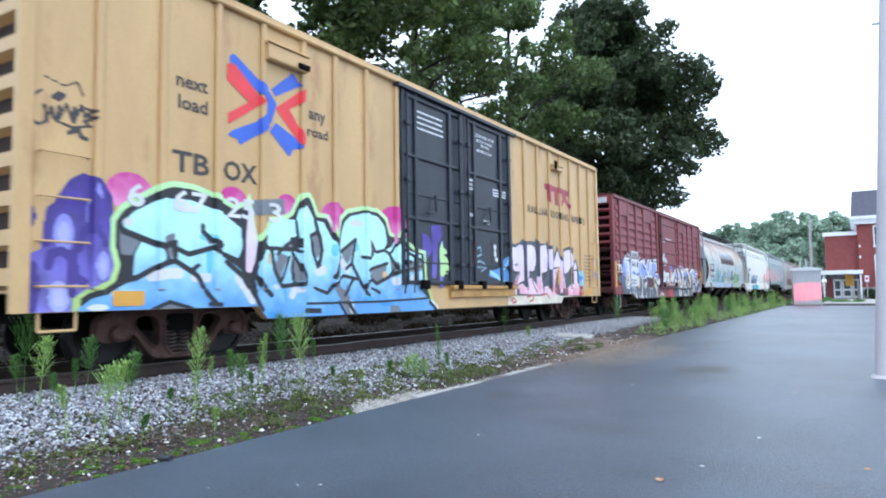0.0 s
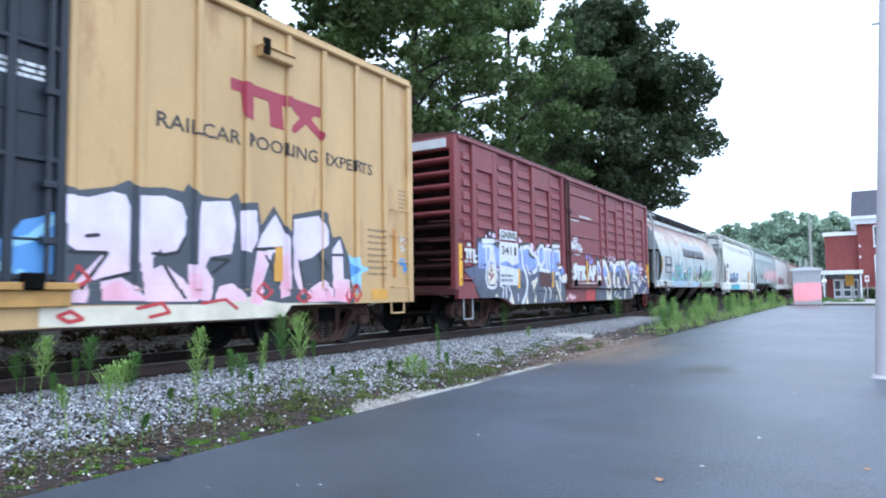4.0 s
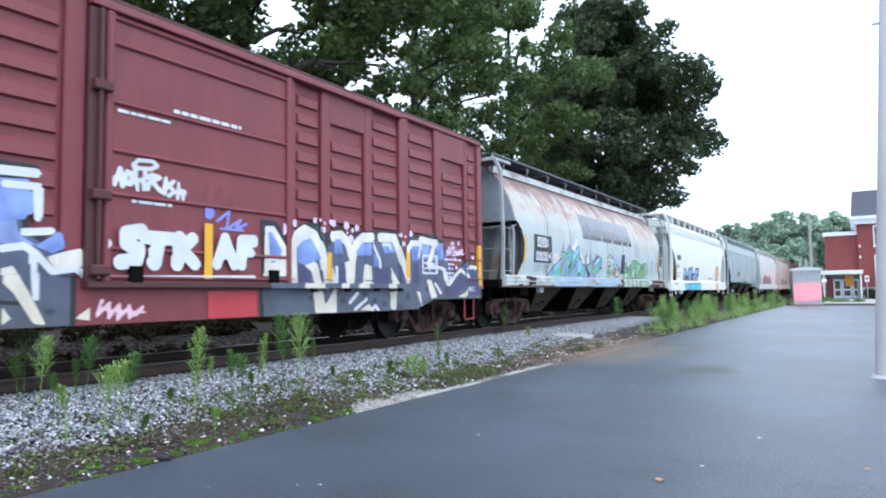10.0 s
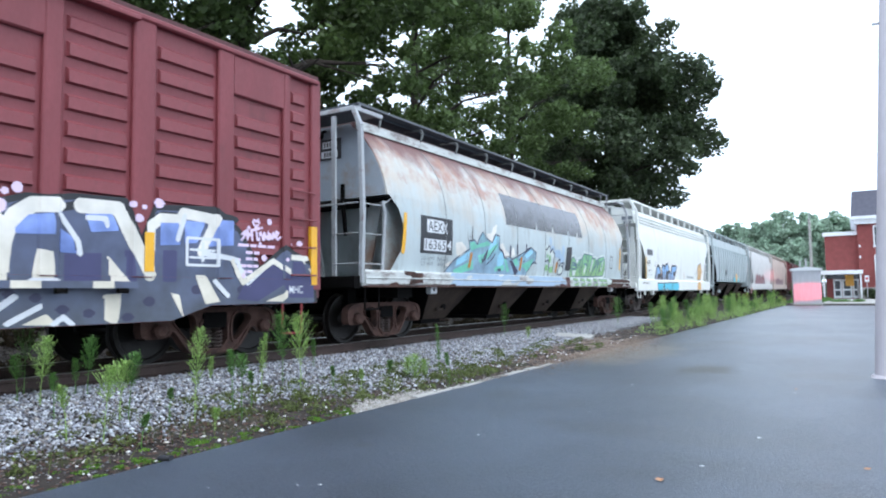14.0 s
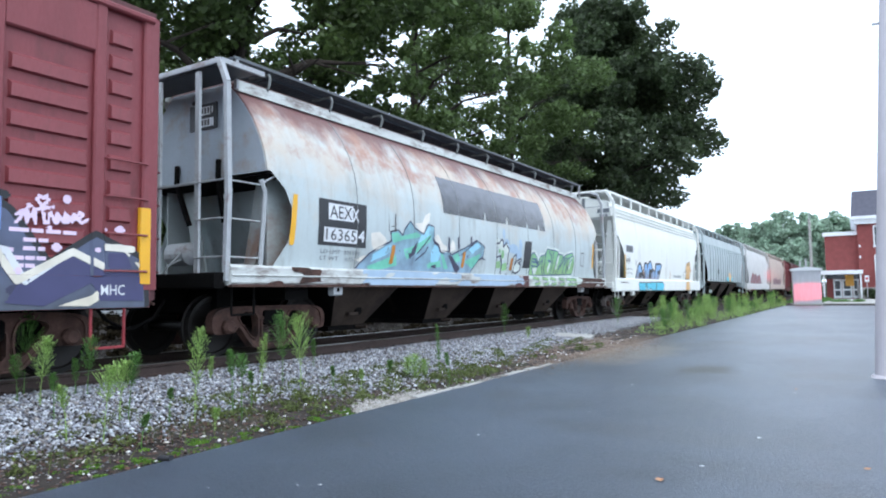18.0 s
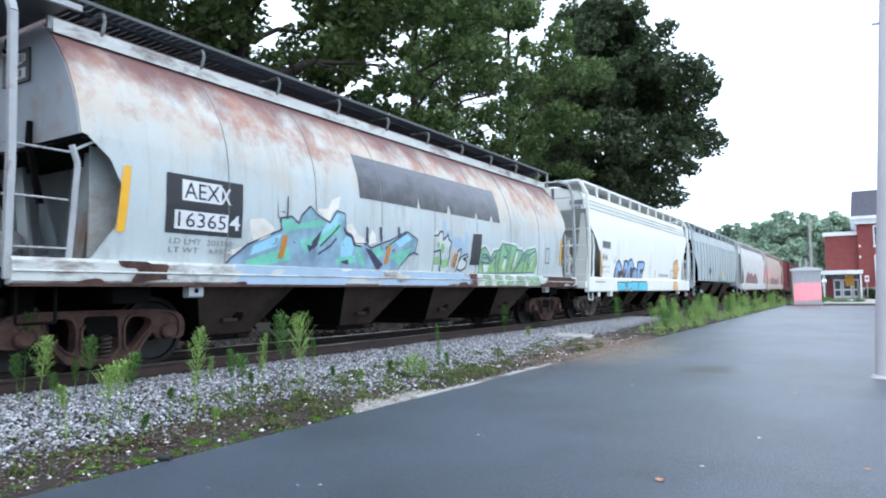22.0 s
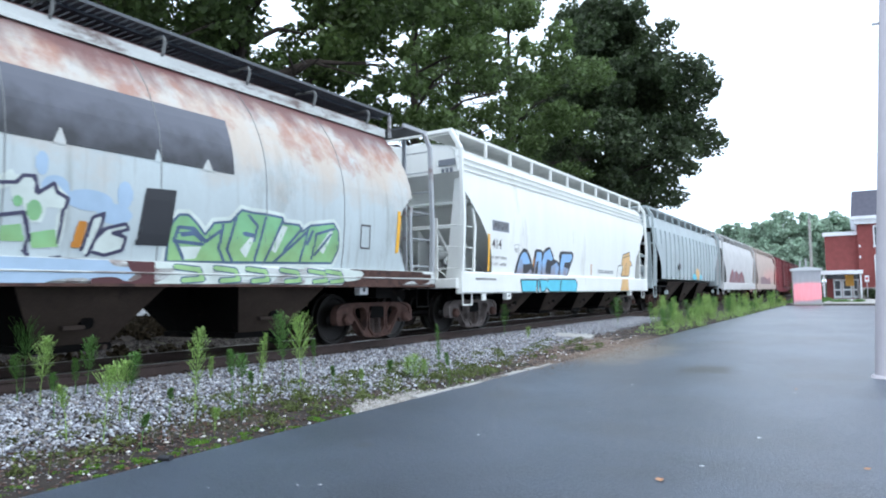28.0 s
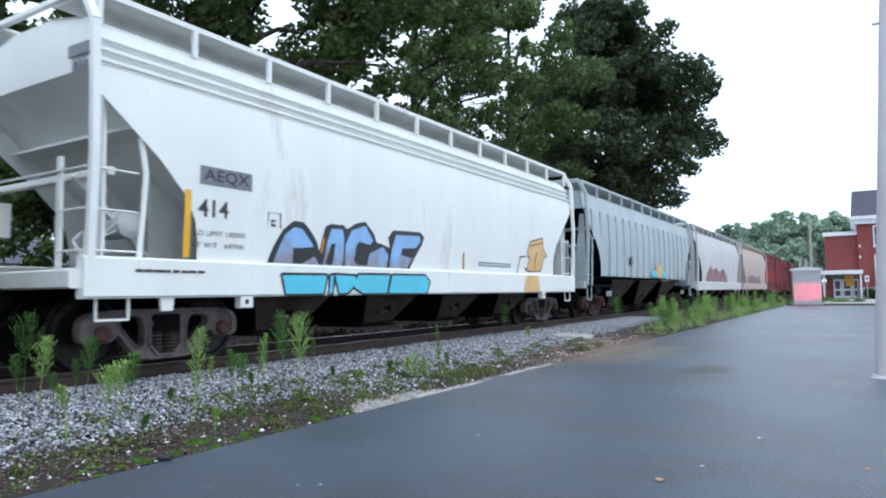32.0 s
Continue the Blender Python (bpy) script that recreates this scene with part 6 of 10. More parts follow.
lettering("road", c, t_side, -4.85, -4.36, 3.44, 3.6, P_INK, bold=0.02)
lettering("TB", c, t_side, -7.32, -6.74, 2.5, 2.78, P_INK, bold=0.02)
lettering("OX", c, t_side, -6.5, -5.9, 2.5, 2.78, P_INK, bold=0.02)
lettering("6", c, t_side, -7.93, -7.7, 1.98, 2.27, P_WHITE, 0.018, bold=0.02)
lettering("67", c, t_side, -7.3, -6.76, 1.98, 2.27, P_WHITE, 0.018, bold=0.02)
lettering("25", c, t_side, -6.46, -5.95, 1.98, 2.27, P_WHITE, 0.018, bold=0.02)
lettering("3", c, t_side, -5.68, -5.42, 1.98, 2.27, P_WHITE, 0.018, bold=0.02)
paint("emblem", c, t_side, (4.2, 7.2, 3.0, 4.4), union(poly((4.73, 3.97), (6.58, 3.96), (6.58, 3.79), (4.73, 3.80)), poly((4.91, 3.88), (5.14, 3.89), (5.16, 3.44), (4.96, 3.44)), poly((5.44, 3.86), (5.70, 3.86), (5.76, 3.42), (5.48, 3.42)),
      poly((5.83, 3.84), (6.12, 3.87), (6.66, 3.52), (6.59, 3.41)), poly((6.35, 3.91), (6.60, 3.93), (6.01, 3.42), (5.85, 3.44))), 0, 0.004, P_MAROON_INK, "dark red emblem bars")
lettering("RAILCAR POOLING EXPERTS", c, t_side, 3.57, 7.95, 3.03, 3.23, P_INK, bold=0.005)
bars(c, t_side, -1.75, -0.75, 4.15, 4.6, 4, P_WHITE)
lettering("CLOSE AND LOCK", c, t_side, 0.61, 1.60, 4.51, 4.58, P_WHITE, bold=0.015)
lettering("BOTH DOORS", c, t_side, 0.74, 1.48, 4.39, 4.46, P_WHITE, bold=0.015)
lettering("BEFORE", c, t_side, 0.94, 1.32, 4.29, 4.36, P_WHITE, bold=0.015)
lettering("MOVING CAR", c, t_side, 0.74, 1.46, 4.16, 4.23, P_WHITE, bold=0.015)
bars(c, t_side, 1.5, 2.2, 3.2, 3.4, 3, P_WHITE)
bars(c, t_side, 0.3, 0.55, 3.2, 3.5, 3, P_WHITE)
bars(c, t_side, 0.3, 0.5, 2.6, 2.72, 1, P_WHITE)
bars(c, t_side, 1.0, 1.3, 2.5, 2.6, 2, P_WHITE)
bars(c, t_side, 7.8, 8.3, 1.2, 2.1, 8, P_INK)
bars(c, t_side, 8.75, 9.0, 2.5, 2.9, 5, P_FADED)
plate(c, t_side, 1.4, 1.75, 1.6, 2.15, P_BLACK, "black_panel", 0.008)
paint("panel_mark", c, t_side, (1.4, 1.75, 1.6, 2.2), union(blob(1.55, 1.98, 0.07, 0.07), blob(1.55, 1.82, 0.06, 0.08), blob(1.62, 1.68, 0.07, 0.06)), 0, 0.012, P_WHITE)
paint("graffiti_tag", c, t_side, (-9.12, -8.3, 2.6, 4.0), union(stroke(0.014, (-8.94, 3.13), (-9.05, 3.03), (-9.06, 2.83), (-8.97, 2.75), (-8.86, 2.81)), stroke(0.016, (-8.90, 2.98), (-8.88, 2.83), (-8.82, 2.98), (-8.80, 2.85)), stroke(0.022, (-8.82, 3.08), (-8.75, 3.14), (-8.69, 3.13), (-8.76, 3.07)),
      stroke(0.016, (-8.74, 3.00), (-8.77, 2.81), (-8.66, 3.04), (-8.60, 2.87)), stroke(0.016, (-8.58, 3.02), (-8.58, 2.85), (-8.50, 3.06), (-8.43, 2.88)), stroke(0.014, (-8.48, 3.04), (-8.34, 3.03), (-8.45, 2.96), (-8.34, 2.95), (-8.47, 2.88)),
      stroke(0.014, (-8.72, 2.82), (-8.60, 2.79), (-8.37, 2.85)), stroke(0.024, (-8.64, 2.72), (-8.53, 2.78), (-8.49, 2.70), (-8.43, 2.69)), stroke(0.01, (-8.93, 3.30), (-8.69, 3.24), (-8.55, 3.32), (-8.48, 3.17))), 0, 0.004, P_INK)
paint("dark_patch", c, t_side, (-6.2, -4.8, 1.8, 2.5), poly((-6.00, 2.27), (-5.36, 2.36), (-5.34, 2.13), (-5.96, 2.05)), 0, 0.0045, P_GREY)
paint("orange_plate", c, t_side, (-8.2, -7.5, 0.7, 1.0), poly((-8.09, 0.81), (-7.72, 0.81), (-7.72, 0.95), (-8.09, 0.95)), 0.02, 0.02, P_ORANGE2, "orange warning plate")
paint("orange_plate", c, t_side, (7.8, 8.5, 0.7, 1.05), poly((7.88, 0.81), (8.34, 0.81), (8.34, 0.97), (7.88, 0.97)), 0.01, 0.012, P_ORANGE2, "orange warning plate")
plate(c, t_side, 8.56, 8.66, 1.2, 2.1, P_OCHRE, "reflector", 0.008)
plate(c, t_side, 0.5, 0.62, 1.5, 2.0, P_OCHRE, "reflector", 0.008)
paint("graffiti_tag", c, t_side, (8.7, 9.1, 1.2, 2.1), union(stroke(0.012, (8.78, 1.95), (8.85, 2.0), (8.82, 1.88), (8.92, 1.96), (8.98, 1.86)), stroke(0.012, (8.8, 1.78), (8.9, 1.82), (8.84, 1.7), (8.98, 1.76))), 0, 0.004, P_WHITE)
paint("graffiti_tag", c, t_side, (8.7, 9.1, 1.2, 2.1), union(blob(8.86, 1.5, 0.12, 0.07), blob(8.95, 1.38, 0.06, 0.09)), 0, 0.004, P_MIDBLUE)
for y0, y1, z0, z1 in ((-5.79, -4.96, 4.40, 4.64), (5.21, 5.85, 4.42, 4.55)):
    bx_ = part("roof_hatch_box", Shape().box(1.5, 1.63, y0, y1, z0, z1, 0.02), YELLOW, c, "tan gauge box under the eave")
    part("box_lip", Shape().box(1.5, 1.66, y0 - 0.02, y1 + 0.02, z1, z1 + 0.03, 0.01), YELLOW, bx_)
    part("latch", Shape().box(1.62, 1.68, (y1 - 0.22) if y0 < 0 else y0, y1 if y0 < 0 else y0 + 0.12, z0 + 0.02, z0 + 0.1 if y0 < 0 else z1 + 0.12, 0.01), DARK_STEEL, bx_)


# -- maroon boxcar --
def g_side(y, z):
    if z < 1.14:
        return 1.555
    if -1.3 < y < 1.67:
        return 1.606
    return 1.576 if any(a_ < y < b_ for a_, b_ in G_POSTS) else 1.55


STEPS[g_side] = [1.14]
EDGES[g_side] = lambda Y, Z: np.interp(np.abs(Y), [5.15, 5.75], [0.595, 0.775]) - Z
c = GNRR
GB = (-7.75, -1.4, 0.56, 2.3)
near_top = poly((-7.0, 1.05), (-6.98, 2.1), (-6.2, 2.12), (-5.9, 2.0), (-4.8, 2.05), (-4.3, 2.12), (-3.9, 1.75), (-3.6, 2.1), (-2.9, 2.12), (-2.2, 2.1), (-2.1, 1.6), (-1.6, 1.3), (-1.6, 0.56),
                (-5.1, 0.56), (-5.7, 0.74), (-6.8, 0.74), (-7.0, 0.98))
paint("graffiti_outline", c, g_side, GB, near_top, 0.05, 0.003, P_BLACK, "black outline of the graffiti")
paint("graffiti_base", c, g_side, GB, near_top, -0.02, 0.006, P_NAVY, "slate blue base of the graffiti")
near_cream = union(poly((-6.28, 1.99), (-6.16, 2.01), (-6.15, 1.68), (-6.22, 1.59), (-6.31, 1.65)), poly((-6.42, 1.47), (-6.33, 1.57), (-6.13, 1.55), (-6.06, 1.19), (-6.11, 1.09), (-6.41, 1.09), (-6.47, 1.24)), 
      poly((-4.02, 1.16), (-3.62, 1.32), (-3.62, 1.48), (-3.70, 1.08), (-3.85, 0.97), (-3.79, 0.77), (-3.95, 1.06)), poly((-3.86, 0.65), (-3.72, 0.85), (-3.68, 0.60)), poly((-4.42, 0.60), (-4.32, 0.82), (-4.18, 0.59)), 
      poly((-6.14, 0.80), (-6.04, 0.88), (-5.92, 0.79)), poly((-5.35, 0.64), (-5.22, 0.91), (-5.06, 0.60)), poly((-2.32, 1.20), (-2.21, 1.23), (-2.04, 0.94), (-1.87, 0.61), (-2.00, 0.63), (-2.20, 0.95), (-2.31, 1.06)), 
      poly((-2.30, 0.81), (-2.22, 0.69), (-2.30, 0.63)), poly((-1.57, 0.67), (-1.37, 0.81), (-1.27, 0.76), (-1.29, 0.62)), poly((-1.88, 1.33), (-1.70, 1.40), (-1.52, 1.44), (-1.47, 1.25), (-1.78, 1.19)))
near_white = union(stroke(0.035, (-6.26, 1.99), (-6.32, 1.72), (-6.52, 1.41), (-6.55, 1.19), (-6.46, 1.03), (-6.17, 1.00), (-6.05, 1.06), (-6.02, 1.20), (-6.12, 1.52), (-6.15, 1.70), (-6.17, 2.00)), stroke(0.035, (-6.67, 1.97), (-6.29, 1.99)), 
      stroke(0.035, (-6.53, 2.10), (-6.52, 1.61)), stroke(0.035, (-6.31, 1.99), (-6.34, 1.69)), stroke(0.055, (-6.68, 2.09), (-6.16, 2.12)), stroke(0.055, (-5.86, 2.01), (-5.79, 1.51), (-5.81, 1.09)), 
      stroke(0.055, (-4.59, 2.05), (-4.52, 1.58), (-4.31, 1.34), (-4.26, 1.15), (-4.34, 0.86), (-4.58, 0.62)), stroke(0.055, (-4.46, 2.05), (-4.15, 2.09), (-3.96, 1.95), (-3.62, 1.79), (-3.56, 1.64), (-3.67, 1.51), (-3.88, 1.42)), 
      stroke(0.050, (-3.53, 2.00), (-3.37, 2.15), (-3.21, 2.15), (-3.10, 2.00), (-3.12, 1.75), (-3.31, 1.60), (-3.50, 1.67), (-3.54, 1.88), (-3.53, 2.00)), stroke(0.050, (-3.06, 2.08), (-2.67, 2.07)), 
      stroke(0.050, (-2.94, 2.04), (-2.94, 1.59)), stroke(0.050, (-2.75, 2.04), (-2.76, 1.60)), stroke(0.050, (-3.44, 1.51), (-2.76, 1.47)), stroke(0.050, (-2.55, 2.19), (-2.01, 2.21)), stroke(0.050, (-2.47, 2.14), (-2.52, 1.61)), 
      stroke(0.025, (-3.15, 1.04), (-3.03, 0.92), (-3.20, 0.61)), stroke(0.025, (-2.87, 1.05), (-2.69, 0.92), (-2.76, 0.71)), stroke(0.025, (-5.84, 1.07), (-5.65, 1.00), (-5.72, 0.74)), stroke(0.025, (-5.51, 1.07), (-5.51, 0.77)), 
      stroke(0.025, (-5.41, 1.07), (-5.22, 0.87), (-5.33, 0.69)), stroke(0.025, (-4.85, 0.86), (-4.83, 0.68)), stroke(0.025, (-4.71, 2.00), (-4.61, 2.04)), 
      stroke(0.040, (-2.32, 1.40), (-2.11, 1.44), (-1.99, 1.36), (-1.82, 1.18), (-1.58, 1.22), (-1.47, 1.13)), stroke(0.040, (-2.02, 1.36), (-1.98, 0.91)), stroke(0.040, (-2.31, 2.06), (-1.98, 2.07), (-1.98, 1.74)), 
      stroke(0.040, (-2.12, 1.58), (-1.84, 1.61)), stroke(0.030, (-4.28, 1.60), (-4.19, 1.41), (-4.05, 1.37)))
near_blue = union(poly((-4.42, 2.00), (-4.18, 2.02), (-4.10, 1.83), (-3.82, 1.78), (-3.78, 1.61), (-4.37, 1.59), (-4.44, 1.81)), poly((-3.42, 2.05), (-3.19, 2.06), (-3.19, 1.74), (-3.42, 1.69)), 
      poly((-2.90, 2.00), (-2.78, 2.01), (-2.78, 1.63), (-2.90, 1.63)), poly((-2.42, 2.11), (-2.07, 2.14), (-2.09, 1.72), (-2.45, 1.65)), poly((-4.74, 1.96), (-4.65, 1.97), (-4.59, 1.58), (-4.72, 1.58)), 
      poly((-2.00, 1.44), (-1.74, 1.62), (-1.70, 1.43), (-1.82, 1.37)), poly((-2.29, 2.01), (-2.01, 2.01), (-2.02, 1.77), (-2.28, 1.76)))
near_black = union(stroke(0.040, (-4.79, 2.12), (-4.14, 2.17), (-3.86, 2.01), (-3.50, 1.80), (-3.52, 1.56), (-3.80, 1.38)), stroke(0.040, (-3.63, 2.03), (-3.42, 2.20), (-3.16, 2.22), (-3.01, 2.12), (-2.58, 2.15), (-2.52, 2.26), (-2.01, 2.27)), 
      stroke(0.040, (-6.68, 2.16), (-6.15, 2.19), (-5.93, 2.08), (-5.80, 2.07)), stroke(0.020, (-6.66, 1.53), (-6.55, 1.55)), stroke(0.020, (-6.10, 1.49), (-5.92, 1.50)), stroke(0.020, (-5.44, 0.94), (-5.34, 0.81)), 
      stroke(0.020, (-4.62, 1.08), (-4.45, 1.04)), stroke(0.020, (-3.62, 0.93), (-2.02, 0.84)))
near_panel = poly((-5.82, 2.13), (-4.84, 2.14), (-4.84, 1.07), (-5.83, 1.08))
near_strip = union(poly((-5.79, 1.62), (-5.46, 1.67), (-5.13, 1.56), (-4.85, 1.63), (-4.85, 1.48), (-5.46, 1.54), (-5.79, 1.55)))
near_rose = union(blob(-6.37, 1.33, 0.05, 0.05), blob(-6.28, 1.42, 0.05, 0.05), blob(-6.27, 1.27, 0.06, 0.06), blob(-6.34, 1.20, 0.04, 0.04), blob(-6.20, 1.32, 0.04, 0.04), blob(-6.30, 1.51, 0.03, 0.04))
near_puff = union(blob(-6.32, 2.28, 0.05, 0.05), blob(-6.15, 2.25, 0.06, 0.06), blob(-6.04, 2.13, 0.04, 0.04), blob(-5.87, 2.16, 0.06, 0.06), blob(-4.73, 2.23, 0.08, 0.07), blob(-4.62, 2.21, 0.06, 0.05), blob(-3.94, 2.11, 0.11, 0.09), 
      blob(-3.90, 2.00, 0.08, 0.06), blob(-3.77, 1.95, 0.06, 0.05), blob(-3.63, 2.03, 0.05, 0.04), blob(-2.90, 2.17, 0.07, 0.05), blob(-2.76, 2.20, 0.06, 0.04), blob(-5.99, 1.44, 0.05, 0.05), blob(-6.52, 2.20, 0.04, 0.05))
paint("graffiti_fill", c, g_side, (-7.75, -1.4, 1.45, 2.3), near_top, -0.07, 0.008, P_BLUE2, "periwinkle fill of the graffiti")
paint("graffiti_outline", c, g_side, GB, near_black, 0, 0.0095, P_BLACK)
paint("graffiti_fill", c, g_side, GB, near_blue, 0, 0.0105, P_CORNFLOWER, "bright blue panes of the letters")
paint("graffiti_lettering", c, g_side, GB, near_cream, 0, 0.012, P_CREAM, "cream graffiti strokes")
paint("graffiti_edging", c, g_side, GB, near_white, 0, 0.0135, P_WHITE, "white edging of the graffiti letters")
paint("graffiti_rose", c, g_side, GB, near_rose, 0, 0.0145, P_ROSE_DARK, "dull red patches in the sprayed flask")
paint("paint_spatter", c, g_side, (-7.0, -2.0, 1.2, 2.6), near_puff, 0, 0.0150, P_DOT, "pale pink sprayed puffs")
paint("white_panel", c, g_side, GB, near_panel, 0, 0.0155, P_WHITE, "white panel round the car number")
paint("panel_smear", c, g_side, GB, near_strip, 0, 0.0165, P_CORNFLOWER)
paint("graffiti_spot", c, g_side, GB, union(blob(-4.18, 1.16, 0.03, 0.02), blob(-4.07, 0.81, 0.03, 0.03), blob(-3.48, 1.02, 0.04, 0.03),
      blob(-3.28, 0.94, 0.04, 0.03), blob(-3.56, 0.79, 0.04, 0.03), blob(-2.72, 1.19, 0.05, 0.03),
      blob(-2.66, 0.92, 0.05, 0.03), blob(-2.06, 0.89, 0.05, 0.03), blob(-1.84, 0.75, 0.06, 0.03),
      blob(-3.36, 0.71, 0.04, 0.03), blob(-4.07, 0.98, 0.03, 0.03)), 0, 0.0085, P_SHADE)
paint("graffiti_edging", c, g_side, (-1.55, -0.2, 0.56, 1.0), union(stroke(0.02, (-1.26, 0.86), (-1.32, 0.69), (-1.17, 0.83), (-1.18, 0.66), (-1.04, 0.82), (-1.07, 0.64), (-0.91, 0.80), (-0.93, 0.65), (-0.74, 0.78), (-0.84, 0.68)), stroke(0.012, (-1.29, 0.76), (-0.71, 0.71))), 0, 0.008, P_PINK)
paint("graffiti_fin", c, g_side, (-7.75, -6.4, 0.9, 1.6), poly((-7.55, 1.4), (-6.9, 1.55), (-6.7, 1.3), (-6.7, 1.05), (-6.95, 1.0)), 0, 0.007, P_NAVY)
plate(c, g_side, -5.82, -4.92, 2.19, 2.43, P_WHITE, "white_patch", 0.016)
lettering("GNRR", c, g_side, -5.78, -4.94, 2.225, 2.395, P_INK, 0.022, bold=0.02)
lettering("3411", c, g_side, -5.74, -4.98, 1.82, 2.03, P_INK, 0.022, bold=0.02)
bars(c, g_side, -5.8, -5.1, 1.14, 1.36, 2, P_GREY, 0.019)
plate(c, g_side, -6.45, -6.05, 2.16, 2.36, P_BLACK, "black_patch", 0.005)
plate(c, g_side, -3.45, -2.7, 1.04, 1.42, MAROON_DARK, "dark_patch", 0.016)
paint("graffiti_tag", c, g_side, (-7.6, -7.0, 1.5, 2.1), union(stroke(0.035, (-7.5, 1.85), (-7.4, 1.85), (-7.4, 1.6), (-7.5, 1.6)), stroke(0.035, (-7.32, 1.85), (-7.2, 1.85)), stroke(0.035, (-7.26, 1.85), (-7.26, 1.6)),
      stroke(0.035, (-7.12, 1.85), (-7.12, 1.6), (-7.0, 1.6)), stroke(0.03, (-7.12, 1.73), (-7.02, 1.73)), blob(-7.32, 1.97, 0.09, 0.04)), 0, 0.006, P_WHITE)
GF = (1.0, 7.9, 0.56, 2.2)
far_top = poly((1.15, 0.56), (1.12, 1.95), (1.4, 1.9), (1.6, 1.3), (1.85, 1.6), (1.95, 1.95), (2.3, 2.0), (2.6, 1.7), (2.75, 2.0), (3.1, 1.85), (3.4, 1.95), (3.6, 1.95), (3.9, 2.0), (4.5, 2.02), (4.7, 1.5), (4.9, 1.98), (5.8, 2.05),
               (6.2, 1.8), (6.6, 1.25), (7.1, 1.6), (7.7, 1.35), (7.75, 0.75), (5.75, 0.74), (5.1, 0.56))
paint("graffiti_outline", c, g_side, GF, far_top, 0.05, 0.003, P_BLACK, "black outline of the graffiti")
paint("graffiti_base", c, g_side, GF, far_top, -0.02, 0.006, P_NAVY, "slate blue base of the graffiti")
far_cream = union(poly((1.14, 1.90), (1.32, 1.91), (1.64, 1.54), (1.66, 1.18), (1.12, 1.17)), poly((2.21, 0.94), (2.43, 0.95), (2.49, 0.73), (2.74, 1.02), (2.77, 0.60), (2.25, 0.61)), poly((2.99, 1.44), (3.19, 1.48), (3.23, 1.06), (3.01, 1.06)), 
      poly((3.51, 1.42), (3.68, 1.39), (3.70, 1.08), (3.45, 1.04)), poly((4.29, 1.38), (4.61, 1.04), (4.33, 1.05)), poly((2.68, 1.35), (2.80, 1.07), (2.74, 0.79), (2.64, 1.07)), 
      stroke(0.085, (1.78, 1.12), (1.75, 1.57), (1.82, 1.80), (2.02, 1.91), (2.24, 1.84), (2.39, 1.62), (2.49, 1.28), (2.55, 1.06)), stroke(0.085, (2.10, 1.40), (2.25, 1.32), (2.32, 1.07)), 
      stroke(0.085, (2.67, 1.85), (2.89, 1.88), (3.06, 1.77), (3.14, 1.58)), stroke(0.085, (3.15, 1.14), (3.19, 1.52), (3.28, 1.75), (3.46, 1.88), (3.71, 1.90)), stroke(0.085, (3.97, 1.92), (4.41, 1.93), (4.64, 1.51), (4.83, 1.17)), 
      stroke(0.070, (4.83, 1.50), (4.84, 1.77), (4.98, 1.86), (5.24, 1.87)), stroke(0.070, (5.30, 1.96), (5.78, 1.92)), stroke(0.070, (5.82, 1.93), (5.58, 1.48)), poly((5.48, 1.17), (5.65, 1.17), (5.89, 0.82), (5.65, 0.79)), 
      poly((3.37, 0.62), (3.62, 0.73), (3.76, 0.60)), poly((4.25, 0.93), (4.47, 0.94), (4.43, 0.56), (4.26, 0.64)), poly((5.12, 0.94), (5.25, 0.92), (5.33, 0.59)))
far_white = union(stroke(0.030, (1.84, 1.66), (1.94, 1.76), (2.09, 1.80)), stroke(0.030, (1.17, 1.86), (1.31, 1.86)), stroke(0.030, (1.24, 1.42), (1.36, 1.44), (1.42, 1.36)), stroke(0.030, (3.73, 1.81), (3.95, 1.51), (3.97, 1.38)), 
      stroke(0.030, (4.05, 1.79), (4.26, 1.80), (4.28, 1.72)), stroke(0.030, (3.46, 1.08), (3.72, 1.08)), stroke(0.030, (3.24, 0.64), (3.56, 0.81)), stroke(0.030, (3.70, 0.62), (3.80, 0.69), (4.00, 0.51)), 
      stroke(0.035, (5.62, 1.46), (6.17, 1.39), (6.36, 1.07), (6.81, 1.39)), stroke(0.035, (5.32, 1.92), (5.22, 1.62)), stroke(0.035, (5.80, 1.09), (6.01, 0.90)), stroke(0.035, (2.77, 1.34), (2.76, 1.07)), 
      stroke(0.035, (3.10, 0.76), (3.30, 0.91)))
far_blue = union(poly((1.20, 1.80), (1.26, 1.83), (1.48, 1.56), (1.45, 1.43), (1.28, 1.36), (1.24, 1.42)), poly((1.82, 1.41), (1.81, 1.64), (1.94, 1.76), (2.16, 1.79), (2.31, 1.61), (2.40, 1.47), (2.03, 1.36)), 
      poly((2.71, 1.81), (2.89, 1.82), (2.94, 1.58), (2.71, 1.56)), poly((3.28, 1.61), (3.42, 1.77), (3.68, 1.81), (3.70, 1.58), (3.30, 1.56)), poly((4.02, 1.83), (4.34, 1.86), (4.43, 1.67), (4.09, 1.63)), 
      poly((3.73, 1.66), (3.89, 1.56), (3.93, 1.38), (3.73, 1.39)), poly((4.96, 1.81), (5.24, 1.83), (5.25, 1.55), (4.96, 1.53)), poly((5.89, 1.92), (6.12, 1.93), (6.12, 1.59), (5.69, 1.55)), 
      poly((5.32, 1.87), (5.64, 1.87), (5.51, 1.59), (5.32, 1.57)))
